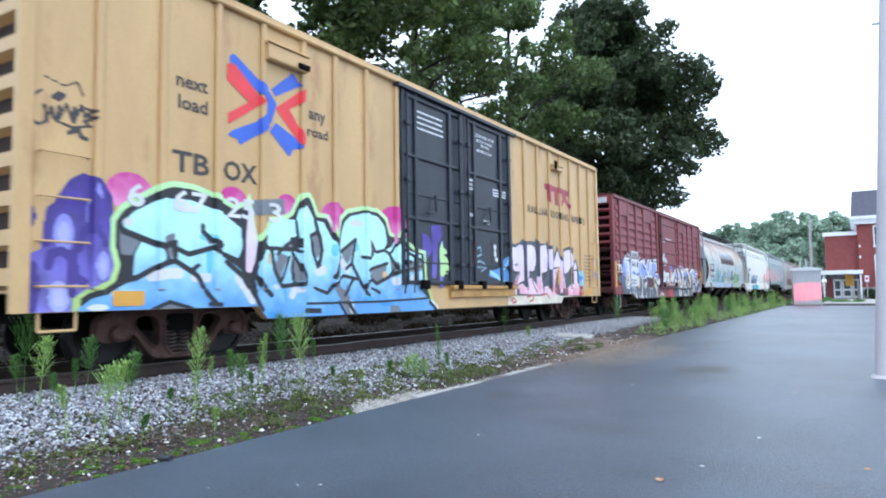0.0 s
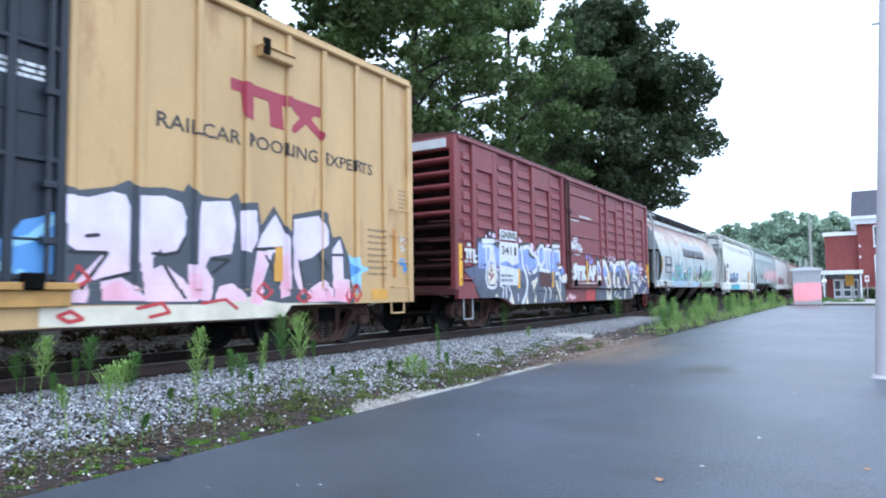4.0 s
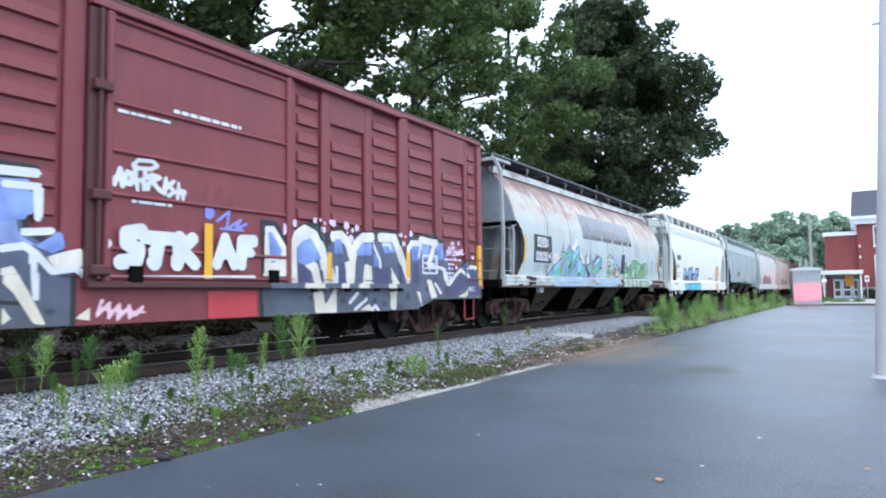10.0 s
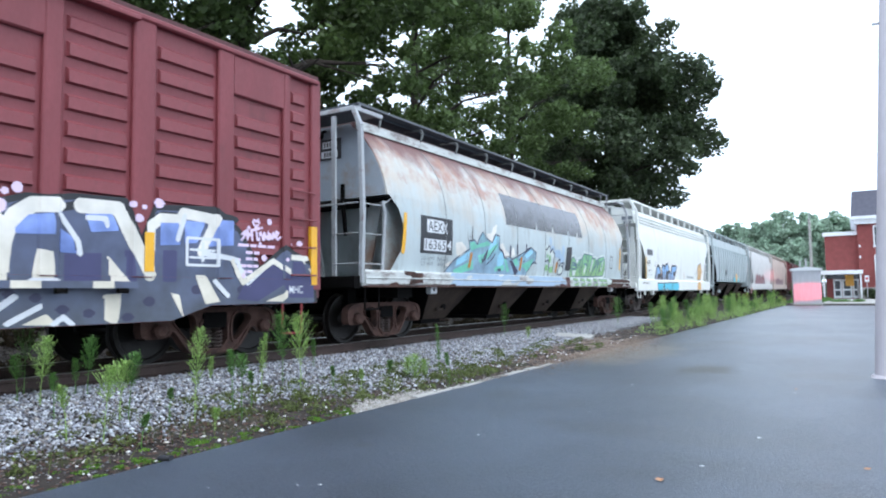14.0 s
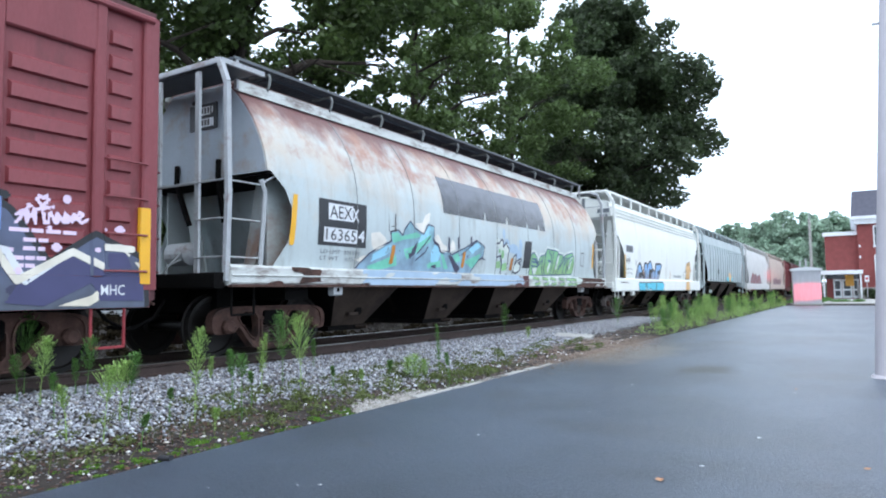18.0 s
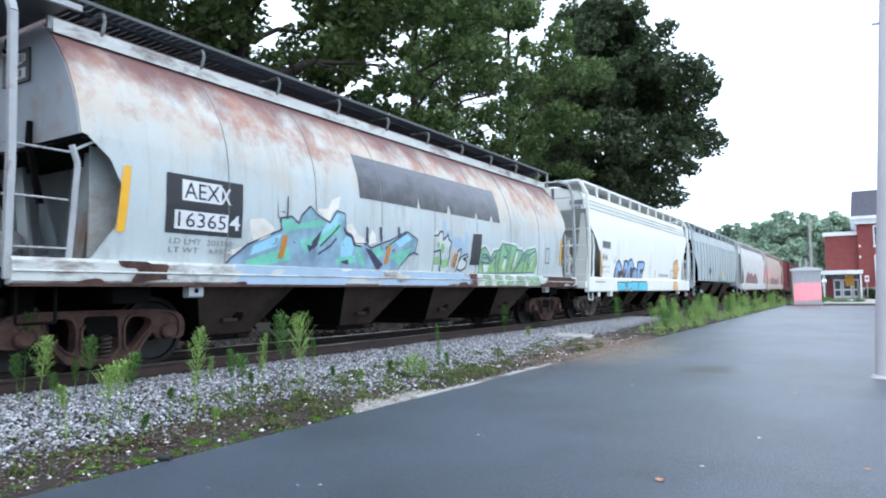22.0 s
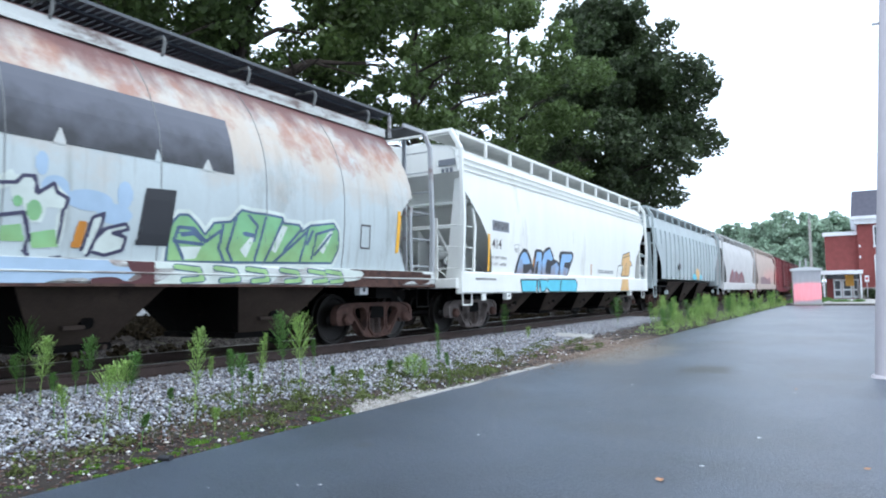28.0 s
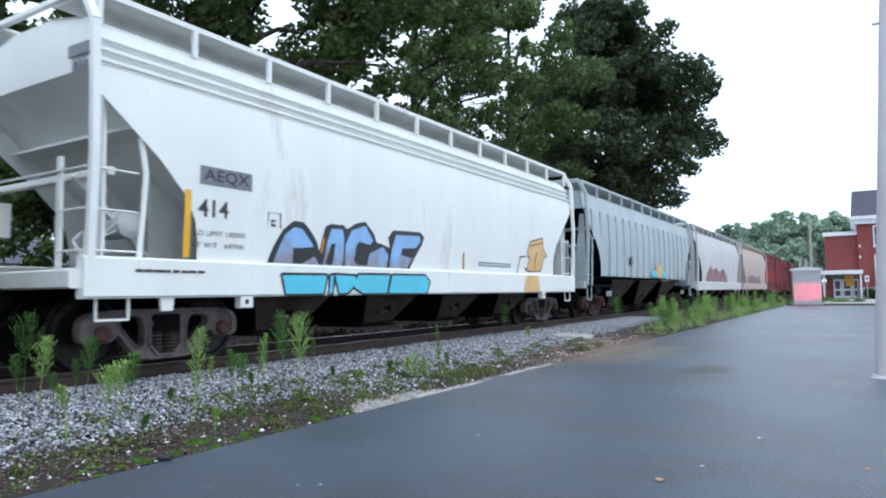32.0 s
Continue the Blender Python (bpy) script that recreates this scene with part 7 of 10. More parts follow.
far_black = union(stroke(0.045, (1.11, 1.88), (1.14, 1.94), (1.33, 1.95), (1.66, 1.54)), stroke(0.045, (1.74, 1.57), (1.77, 1.81), (1.91, 1.92), (2.08, 1.97), (2.31, 1.90), (2.48, 1.62), (2.50, 1.80)), 
      stroke(0.045, (2.55, 1.87), (2.90, 1.92), (3.11, 1.79), (3.19, 1.61), (3.28, 1.82), (3.46, 1.93), (3.73, 1.95)), stroke(0.045, (3.77, 1.88), (3.99, 1.94), (4.41, 1.98), (4.52, 1.91)), 
      stroke(0.045, (4.81, 1.81), (5.00, 1.91), (5.24, 1.91), (5.32, 2.02), (5.80, 1.98), (6.15, 1.95)), stroke(0.020, (2.15, 1.36), (2.24, 1.27), (2.28, 1.07)), stroke(0.020, (3.06, 1.44), (3.03, 1.08)), 
      stroke(0.020, (3.19, 1.45), (3.22, 1.08)))
far_violet = union(poly((1.84, 1.37), (2.09, 1.35), (2.18, 1.07), (1.85, 1.07)), poly((2.79, 1.41), (2.98, 1.42), (3.00, 1.08), (2.85, 1.07)), poly((4.51, 1.45), (4.60, 1.45), (4.66, 1.08), (4.54, 1.08)), 
      poly((3.79, 1.38), (4.22, 1.40), (4.21, 1.09), (3.79, 1.07)), poly((5.02, 1.47), (5.20, 1.48), (5.20, 1.08), (5.02, 1.08)))
far_puff = union(blob(2.25, 2.08, 0.05, 0.05), blob(2.38, 2.10, 0.03, 0.03), blob(2.45, 2.05, 0.03, 0.03), blob(2.43, 1.94, 0.05, 0.05), blob(2.61, 2.08, 0.05, 0.06), blob(2.70, 2.07, 0.06, 0.06), blob(3.02, 2.06, 0.07, 0.07), 
      blob(3.04, 1.94, 0.03, 0.03), blob(3.18, 1.99, 0.04, 0.04), blob(3.30, 2.04, 0.06, 0.06), blob(3.14, 1.84, 0.07, 0.07), blob(4.59, 2.00, 0.05, 0.04), blob(4.73, 1.98, 0.04, 0.03), blob(4.94, 2.05, 0.08, 0.06), 
      blob(4.66, 1.84, 0.06, 0.05), blob(1.51, 1.88, 0.07, 0.09), blob(1.78, 1.99, 0.06, 0.06))
paint("graffiti_fill", c, g_side, GF, far_violet, 0, 0.0075, P_VIOLETBLUE)
paint("graffiti_outline", c, g_side, GF, far_black, 0, 0.009, P_BLACK)
paint("graffiti_lettering", c, g_side, GF, far_cream, 0, 0.011, P_CREAM, "cream graffiti strokes")
paint("graffiti_fill", c, g_side, GF, far_blue, 0, 0.0125, P_CORNFLOWER, "bright blue panes of the letters")
paint("graffiti_edging", c, g_side, GF, far_white, 0, 0.014, P_WHITE, "white edging of the graffiti letters")
paint("paint_spatter", c, g_side, (1.5, 7.5, 1.7, 2.6), far_puff, 0, 0.0150, P_DOT, "pale pink sprayed puffs")
paint("graffiti_spot", c, g_side, GF, union(blob(2.15, 0.85, 0.05, 0.04), blob(2.49, 0.80, 0.05, 0.04), blob(2.74, 0.95, 0.05, 0.05),
      blob(2.93, 0.79, 0.05, 0.05), blob(3.25, 0.94, 0.06, 0.05), blob(3.51, 0.90, 0.06, 0.05),
      blob(3.79, 0.77, 0.07, 0.05), blob(4.08, 0.72, 0.07, 0.05), blob(4.55, 0.66, 0.08, 0.05),
      blob(4.83, 0.84, 0.08, 0.06), blob(5.51, 0.98, 0.09, 0.06), blob(6.28, 0.98, 0.10, 0.06)), 0, 0.0085, P_SHADE)
paint("graffiti_box", c, g_side, (5.2, 6.0, 1.2, 1.75), union(stroke(0.018, (5.35, 1.65), (5.85, 1.65), (5.85, 1.3), (5.35, 1.3), (5.35, 1.65)), stroke(0.015, (5.6, 1.6), (5.6, 1.35)), stroke(0.015, (5.4, 1.5), (5.8, 1.5)), stroke(0.015, (5.4, 1.4), (5.8, 1.4))), 0, 0.016, P_WHITE)

end_white = union(stroke(0.040, (6.08, 1.37), (6.28, 1.08), (6.85, 1.40), (7.18, 1.25)), stroke(0.040, (7.22, 1.47), (7.55, 1.46)), poly((7.35, 1.52), (7.47, 1.50), (7.55, 1.32), (7.70, 1.29), (7.72, 1.15), (7.60, 1.29)), 
      poly((6.68, 0.81), (7.07, 0.92), (7.14, 0.99), (7.16, 0.87), (7.04, 0.80)))
end_fill = union(poly((6.17, 0.85), (6.28, 1.03), (6.85, 1.35), (7.20, 1.18), (7.70, 1.19), (7.71, 0.85), (7.17, 0.86), (7.07, 1.06), (6.55, 0.81)), poly((7.25, 1.40), (7.47, 1.41), (7.56, 1.23), (7.26, 1.22)))
end_tag = union(stroke(0.017, (6.26, 1.76), (6.32, 1.81), (6.31, 1.74), (6.26, 1.68)), stroke(0.017, (6.36, 1.83), (6.36, 1.68)), stroke(0.017, (6.36, 1.75), (6.44, 1.76), (6.43, 1.84), (6.44, 1.68)), stroke(0.017, (6.46, 1.83), (6.58, 1.86)), 
      stroke(0.017, (6.52, 1.83), (6.53, 1.69)), stroke(0.017, (6.57, 1.69), (6.60, 1.81), (6.65, 1.70)), stroke(0.017, (6.67, 1.70), (6.67, 1.81), (6.74, 1.71), (6.75, 1.83)), 
      stroke(0.017, (6.78, 1.71), (6.78, 1.80), (6.84, 1.72), (6.85, 1.82)), stroke(0.017, (6.91, 1.77), (6.96, 1.82), (6.91, 1.84), (6.88, 1.77), (6.94, 1.72), (7.01, 1.77)), 
      stroke(0.017, (6.46, 1.94), (6.48, 1.98), (6.52, 1.95), (6.56, 1.99), (6.57, 1.94), (6.52, 1.86), (6.46, 1.93)))
end_puff = union(blob(6.77, 1.97, 0.05, 0.05), blob(7.39, 1.68, 0.06, 0.05), blob(7.21, 1.66, 0.03, 0.03), blob(6.67, 1.44, 0.05, 0.05), blob(7.12, 1.43, 0.04, 0.03), blob(6.59, 1.64, 0.03, 0.03), blob(6.29, 1.18, 0.04, 0.04), 
      blob(6.38, 1.86, 0.03, 0.03), blob(6.62, 1.87, 0.02, 0.02))
paint("graffiti_fill", c, g_side, (5.2, 7.9, 0.7, 1.7), end_fill, 0, 0.0128, P_VIOLETBLUE, "dark violet-blue end of the graffiti")
paint("graffiti_edging", c, g_side, (5.2, 7.9, 0.7, 1.7), end_white, 0, 0.0145, P_CREAM)
paint("graffiti_tag", c, g_side, (5.8, 7.3, 1.6, 2.2), end_tag, 0, 0.012, P_DOT, "pale scrawled tag")
paint("paint_spatter", c, g_side, (5.4, 7.7, 1.0, 2.4), end_puff, 0, 0.016, P_DOT)
bars(c, g_side, 6.19, 6.89, 1.57, 1.64, 1, P_DOT, 0.008)
bars(c, g_side, 6.33, 6.59, 1.47, 1.54, 1, P_DOT, 0.008)
bars(c, g_side, 6.17, 6.25, 1.36, 1.43, 1, P_DOT, 0.008)
bars(c, g_side, 6.33, 6.56, 1.38, 1.45, 1, P_DOT, 0.008)
bars(c, g_side, 6.17, 6.57, 1.28, 1.35, 1, P_DOT, 0.008)
bars(c, g_side, 6.17, 6.46, 1.20, 1.27, 1, P_DOT, 0.008)
lettering("MHC", c, g_side, 7.17, 7.46, 0.92, 1.04, P_WHITE, 0.016, bold=0.003)
DB = (-1.25, 1.6, 1.08, 2.7)
paint("graffiti_lettering", c, g_side, DB, union(stroke(0.09, (-0.84, 1.68), (-1.03, 1.64), (-1.03, 1.53), (-0.87, 1.45), (-0.90, 1.33), (-1.10, 1.30)), stroke(0.085, (-0.79, 1.61), (-0.42, 1.61)), stroke(0.1, (-0.61, 1.59), (-0.66, 1.31)),
      stroke(0.09, (-0.31, 1.63), (-0.34, 1.30)), stroke(0.085, (-0.29, 1.48), (-0.12, 1.63)), stroke(0.085, (-0.27, 1.48), (-0.08, 1.31)),
      stroke(0.08, (0.27, 1.32), (0.40, 1.67), (0.56, 1.32)), stroke(0.06, (0.31, 1.44), (0.52, 1.45)), stroke(0.09, (0.69, 1.33), (0.69, 1.65), (0.90, 1.66)),
      stroke(0.06, (0.69, 1.49), (0.87, 1.49)), stroke(0.03, (-1.38, 1.11), (0.91, 1.15)), stroke(0.05, (-1.38, 1.36), (-1.26, 1.51))), 0, 0.042, P_WHITE, "white graffiti letters")
paint("graffiti_tag", c, g_side, DB, union(stroke(0.03, (-1.32, 2.02), (-1.26, 2.38), (-1.17, 2.20), (-1.10, 2.40), (-1.07, 2.19)), stroke(0.03, (-1.01, 2.37), (-1.06, 2.24), (-0.96, 2.23), (-0.94, 2.35), (-1.01, 2.37)), stroke(0.03, (-0.91, 2.41), (-0.88, 2.18)),
      stroke(0.03, (-0.77, 2.40), (-0.80, 2.19)), stroke(0.025, (-0.89, 2.29), (-0.78, 2.30)), stroke(0.03, (-0.74, 2.20), (-0.70, 2.38), (-0.58, 2.36), (-0.69, 2.30), (-0.56, 2.19)),
      stroke(0.03, (-0.49, 2.36), (-0.51, 2.17)), stroke(0.028, (-0.38, 2.34), (-0.45, 2.28), (-0.37, 2.21), (-0.45, 2.15)), stroke(0.028, (-0.31, 2.32), (-0.32, 2.13), (-0.31, 2.23), (-0.22, 2.23), (-0.25, 2.12)),
      stroke(0.025, (-0.94, 2.46), (-0.87, 2.53), (-0.67, 2.55), (-0.61, 2.50), (-0.70, 2.45), (-0.91, 2.43), (-0.94, 2.46))), 0, 0.006, P_WHITE)
paint("graffiti_tag", c, g_side, (0.1, 1.4, 1.7, 2.3), union(blob(0.16, 2.0, 0.09, 0.09), stroke(0.02, (0.3, 1.9), (0.5, 2.05), (0.45, 1.8), (0.7, 1.95), (0.6, 1.8), (0.8, 1.9)), stroke(0.015, (0.35, 1.8), (0.75, 1.8))), 0, 0.006, P_LILAC)
bars(c, g_side, -0.4, 0.7, 3.2, 3.28, 1, P_WHITE, 0.006)
bars(c, g_side, -1.15, -0.4, 3.05, 3.11, 1, P_WHITE, 0.006)
bars(c, g_side, -0.95, -0.4, 2.0, 2.12, 2, P_WHITE, 0.006)
plate(c, lambda y, z: 1.684, 1.2, 4.6, 0.998, 1.077, P_NAVY, "graffiti_base", 0.004)
for y0, y1 in ((1.9, 2.35), (2.75, 2.95), (3.2, 3.5), (4.05, 4.3)):
    plate(c, lambda y, z: 1.684, y0, y1, 0.998, 1.077, P_CREAM, "graffiti_lettering", 0.006)
for y in (2.1, 2.9, 3.7, 4.4):
    part("track_bolt", Shape().box(1.66, 1.72, y - 0.06, y + 0.06, 0.94, 1.0, 0.01), DARK_STEEL, c)
plate(c, lambda y, z: 1.556, 0.2, 1.05, 0.6, 0.96, P_RED, "red_patch", 0.004)
for y, z0, z1 in ((-4.8, 1.0, 1.5), (-2.57, 1.02, 1.48), (2.58, 1.14, 1.58), (4.8, 1.2, 1.68)):
    plate(c, g_side, y - 0.065, y + 0.065, z0, z1, YELLOW_MARK, "reflector", 0.02)
plate(c, lambda y, z: 1.64, 0.07, 0.2, 1.12, 1.85, YELLOW_MARK, "reflector", 0.004)
for y in (-7.72, 7.72):
    part("reflector", Shape().box(1.5, 1.575, y - 0.07, y + 0.07, 1.05, 1.97, 0.01), YELLOW_MARK, c)
part("number_board", Shape().box(0.4, 1.35, -7.93, -7.9, 4.1, 4.3), P_WHITE, c)


# -- grey round hopper --
def a_side(y, z):
    return 1.598 if z < 1.33 else float(np.interp(z, [q[0] for q in A_PROF], [q[1] for q in A_PROF])) + 0.002


STEPS[a_side] = [1.33]
c = ROUND
plate(c, a_side, -6.28, -5.05, 1.7, 2.46, P_BLACK, "black_number_panel", 0.003)
plate(c, a_side, -6.05, -5.42, 2.13, 2.4, P_WHITE, "white_patch", 0.006)
plate(c, a_side, -6.15, -5.3, 1.76, 2.0, P_WHITE, "white_patch", 0.006)
lettering("AEX", c, a_side, -6.02, -5.46, 2.16, 2.37, P_BLACK, 0.01)
lettering("X", c, a_side, -5.44, -5.27, 2.14, 2.36, P_WHITE, 0.01, bold=0.02)
lettering("16365", c, a_side, -6.1, -5.34, 1.79, 1.98, P_BLACK, 0.01)
lettering("4", c, a_side, -5.28, -5.1, 1.8, 2.0, P_WHITE, 0.01, bold=0.02)
lettering("LD LMT  201500", c, a_side, -6.2, -5.2, 1.57, 1.64, P_GREY, 0.005)
lettering("LT WT    61500", c, a_side, -6.2, -5.2, 1.46, 1.53, P_GREY, 0.005)
# patch whose upward paling stands for the reflected sky
plate(c, a_side, -2.44, 2.95, 2.58, 3.38, P_PATCH, "painted_out_patch", 0.004, "dark grey painted-out patch, sky sheen in its paler top")
for y, w_, z in ((-0.6, 0.05, 2.8), (0.55, 0.08, 2.78), (1.75, 0.05, 2.76), (2.5, 0.09, 2.74)):
    paint("paint_scrape", c, a_side, (y - 0.2, y + 0.2, 2.5, 3.0), poly((y - w_, 2.56), (y + w_, 2.56), (y + 0.01, z)), 0, 0.006, RUSTY_GREY)
for y, z0, z1, mt in ((-6.85, 1.66, 2.45, YELLOW_MARK), (-4.25, 1.45, 1.8, P_OCHRE), (-1.6, 1.45, 1.8, P_OCHRE), (0.8, 1.45, 1.75, P_OCHRE), (6.85, 1.66, 2.45, YELLOW_MARK)):
    paint("reflector", c, a_side, (y - 0.3, y + 0.3, 1.33, 2.6), poly((y - 0.08, z0), (y + 0.03, z0), (y + 0.09, z1), (y - 0.02, z1)), 0, 0.012, mt)
AB = (-5.6, 0.4, 1.34, 2.5)
mtn = poly((-5.32, 1.27), (-5.21, 1.39), (-4.92, 1.61), (-4.43, 1.81), (-4.28, 1.86), (-4.31, 2.04), (-4.09, 2.08), (-3.93, 1.98), (-3.87, 2.12), (-3.68, 2.28), (-3.55, 2.17), (-3.39, 2.11), (-3.22, 2.06), (-3.04, 2.27), (-2.84, 2.24), (-2.84, 2.01), (-2.82, 1.94), (-2.65, 1.89), (-2.56, 1.75), (-2.26, 1.76), (-2.10, 1.70), (-1.76, 1.81), (-1.54, 1.87), (-1.02, 2.07), (-0.82, 2.01), (-0.65, 1.95), (-0.71, 1.73), (-0.92, 1.64), (-1.21, 1.40), (-1.21, 1.31), (-5.21, 1.21))
mtn_mint = union(poly((-4.05, 1.98), (-3.73, 2.04), (-3.47, 2.10), (-3.31, 2.03), (-3.50, 1.98), (-3.95, 1.92), (-4.05, 1.92)), poly((-3.92, 1.74), (-3.49, 1.83), (-2.96, 2.09), (-2.95, 1.97), (-3.43, 1.70), (-3.73, 1.64)), 
      poly((-2.98, 1.52), (-2.56, 1.54), (-2.47, 1.44), (-2.91, 1.42)), poly((-2.56, 1.72), (-2.47, 1.72), (-2.20, 1.41), (-2.37, 1.40)), poly((-2.06, 1.70), (-1.85, 1.77), (-1.71, 1.59), (-1.93, 1.56)), 
      poly((-1.58, 1.58), (-1.36, 1.65), (-0.80, 1.80), (-1.07, 1.50), (-1.13, 1.41), (-1.40, 1.53)), poly((-4.96, 1.39), (-4.13, 1.63), (-4.07, 1.43), (-4.87, 1.29)), poly((-3.88, 1.71), (-3.39, 1.89), (-3.27, 1.80), (-3.77, 1.55)), 
      poly((-4.31, 2.02), (-4.10, 2.05), (-3.93, 1.92), (-4.23, 1.84)), poly((-3.04, 1.48), (-2.53, 1.58), (-2.58, 1.45), (-2.99, 1.40)))
mtn_pale = union(poly((-3.31, 2.05), (-3.18, 2.25), (-2.98, 2.23), (-2.95, 2.05), (-3.37, 1.74), (-3.50, 1.66), (-3.42, 1.89)), poly((-2.78, 1.91), (-2.65, 1.86), (-2.56, 1.73), (-2.63, 1.55), (-2.91, 1.52), (-2.94, 1.71)), 
      poly((-1.41, 1.88), (-1.02, 2.03), (-0.82, 1.96), (-1.22, 1.77)), poly((-4.83, 1.61), (-4.43, 1.78), (-4.28, 1.82), (-4.38, 1.63), (-4.87, 1.47)))
mtn_dark = union(poly((-3.75, 1.69), (-3.59, 1.66), (-3.66, 1.56)), poly((-2.27, 1.71), (-2.10, 1.68), (-1.71, 1.43), (-1.84, 1.32), (-1.94, 1.38)), poly((-2.95, 1.44), (-2.70, 1.49), (-2.69, 1.40)), 
      stroke(0.016, (-2.88, 2.02), (-2.82, 1.92), (-2.65, 1.87), (-2.58, 1.74), (-2.40, 1.73)), stroke(0.016, (-3.43, 1.68), (-3.12, 1.92), (-2.99, 2.04)), stroke(0.016, (-3.46, 1.55), (-3.18, 1.70), (-3.05, 1.83)), 
      stroke(0.016, (-1.68, 1.73), (-1.45, 1.86), (-1.02, 2.06)), stroke(0.016, (-0.92, 1.64), (-0.75, 1.69), (-0.60, 1.66)), stroke(0.035, (-2.24, 2.05), (-2.22, 1.80)), stroke(0.035, (-1.85, 2.08), (-1.82, 1.88)), 
      stroke(0.035, (-1.29, 2.12), (-1.28, 2.00)), poly((-3.41, 1.94), (-3.50, 1.68), (-3.61, 1.61), (-3.63, 1.74)))
mtn_cloud = union(poly((-4.92, 1.98), (-4.66, 2.02), (-4.47, 1.92), (-4.41, 1.82), (-4.79, 1.66), (-4.88, 1.76)), poly((-5.38, 1.48), (-5.05, 1.58), (-4.84, 1.62), (-5.13, 1.46)), 
      poly((-3.53, 2.27), (-3.27, 2.30), (-3.16, 2.46), (-2.96, 2.54), (-3.00, 2.34), (-3.16, 2.24), (-3.22, 2.06), (-3.39, 2.16)), 
      poly((-2.83, 2.05), (-2.67, 2.11), (-2.49, 1.93), (-2.29, 1.87), (-2.29, 1.75), (-2.52, 1.74), (-2.67, 1.87)), poly((-2.23, 1.76), (-2.10, 2.04), (-1.99, 1.97), (-1.95, 1.82)))
paint("white_blotch", c, a_side, (-5.9, -0.6, 1.34, 2.7), mtn_cloud, 0, 0.0025, P_CREAM, "white sprayed clouds")
paint("graffiti_outline", c, a_side, AB, mtn, 0.03, 0.003, P_SHADE, "dark ragged outline of the blue graffiti")
paint("graffiti_fill", c, a_side, AB, mtn, 0.0, 0.005, P_STEELBLUE, "faded teal and blue graffiti")
paint("graffiti_fill", c, a_side, AB, lambda Y, Z: np.maximum(mtn_pale(Y, Z), mtn(Y, Z) + 0.01), 0, 0.0062, P_SKY)
paint("graffiti_gloss", c, a_side, AB, lambda Y, Z: np.maximum(mtn_mint(Y, Z), mtn(Y, Z) + 0.01), 0, 0.0074, P_MINT, "mint green strokes")
paint("graffiti_linework", c, a_side, AB, mtn_dark, 0, 0.0098, P_SHADE)
AG = (-0.8, 5.8, 1.34, 2.5)
gz = poly((1.92, 1.33), (1.93, 1.64), (1.96, 1.82), (2.07, 1.94), (2.21, 1.95), (2.35, 1.85), (2.48, 1.71), (2.62, 1.88), (2.90, 1.92), (3.08, 2.10), (3.26, 2.08), (3.53, 2.08), (3.87, 2.06), (3.89, 1.98), (4.23, 1.98), (4.29, 1.88), (4.48, 1.99), (5.02, 2.07), (5.16, 1.93), (5.18, 1.66), (5.04, 1.41))
gz_ink = union(stroke(0.022, (2.18, 1.38), (2.02, 1.63), (2.07, 1.78), (2.30, 1.78), (2.50, 1.62), (2.73, 1.78)), stroke(0.022, (2.02, 1.60), (2.46, 1.58)), stroke(0.022, (2.77, 1.86), (2.72, 1.54), (2.83, 1.37)), 
      stroke(0.022, (3.00, 2.03), (2.86, 1.54), (2.97, 1.38)), stroke(0.022, (3.21, 2.03), (3.38, 1.90), (3.33, 1.68)), stroke(0.022, (3.53, 2.03), (3.37, 1.39)), stroke(0.022, (3.87, 2.02), (3.57, 1.40)), 
      stroke(0.022, (3.93, 1.58), (4.29, 1.93)), stroke(0.022, (3.75, 1.39), (4.38, 1.87)), stroke(0.022, (4.55, 1.47), (4.61, 1.86), (5.04, 1.98)), stroke(0.022, (4.61, 1.53), (4.96, 1.88)), stroke(0.022, (4.43, 1.96), (4.29, 1.42)), stroke(0.03, (2.13, 1.69), (2.31, 1.72), (2.44, 1.64)), stroke(0.03, (3.15, 1.77), (3.33, 1.75)), stroke(0.03, (4.42, 1.7), (4.53, 1.9)))
gz_pale = union(poly((3.09, 1.54), (3.26, 1.73), (3.35, 1.75), (3.21, 1.42)), poly((3.64, 1.58), (3.87, 1.94), (3.98, 1.93), (3.77, 1.52)), poly((2.08, 1.53), (2.44, 1.55), (2.37, 1.39), (2.18, 1.37)), 
      poly((4.67, 1.64), (4.95, 1.95), (5.01, 1.92), (4.81, 1.55)))
tag_cream = union(poly((-0.04, 2.13), (0.07, 2.21), (0.13, 2.09), (-0.03, 2.01)), poly((0.10, 2.15), (0.29, 2.19), (0.32, 1.98), (0.50, 2.13), (0.66, 1.99), (0.63, 1.89), (0.42, 1.87), (0.39, 1.71), (0.28, 1.70), (0.19, 1.90), (0.08, 1.95)), 
      poly((0.57, 1.85), (0.64, 1.89), (0.61, 1.49), (0.53, 1.43)), poly((0.85, 1.44), (0.94, 1.79), (1.08, 1.86), (1.04, 1.71), (0.92, 1.37)), 
      poly((0.99, 1.57), (1.11, 1.69), (1.34, 1.76), (1.38, 1.70), (1.19, 1.64), (1.36, 1.60), (1.32, 1.45), (1.12, 1.39), (0.98, 1.41)))
tag_green = union(blob(0.14, 1.90, 0.05, 0.06), blob(0.31, 1.82, 0.08, 0.11), poly((-0.02, 1.63), (0.19, 1.67), (0.24, 1.49), (0.00, 1.48)), poly((0.28, 1.58), (0.54, 1.64), (0.58, 1.45), (0.31, 1.42)))
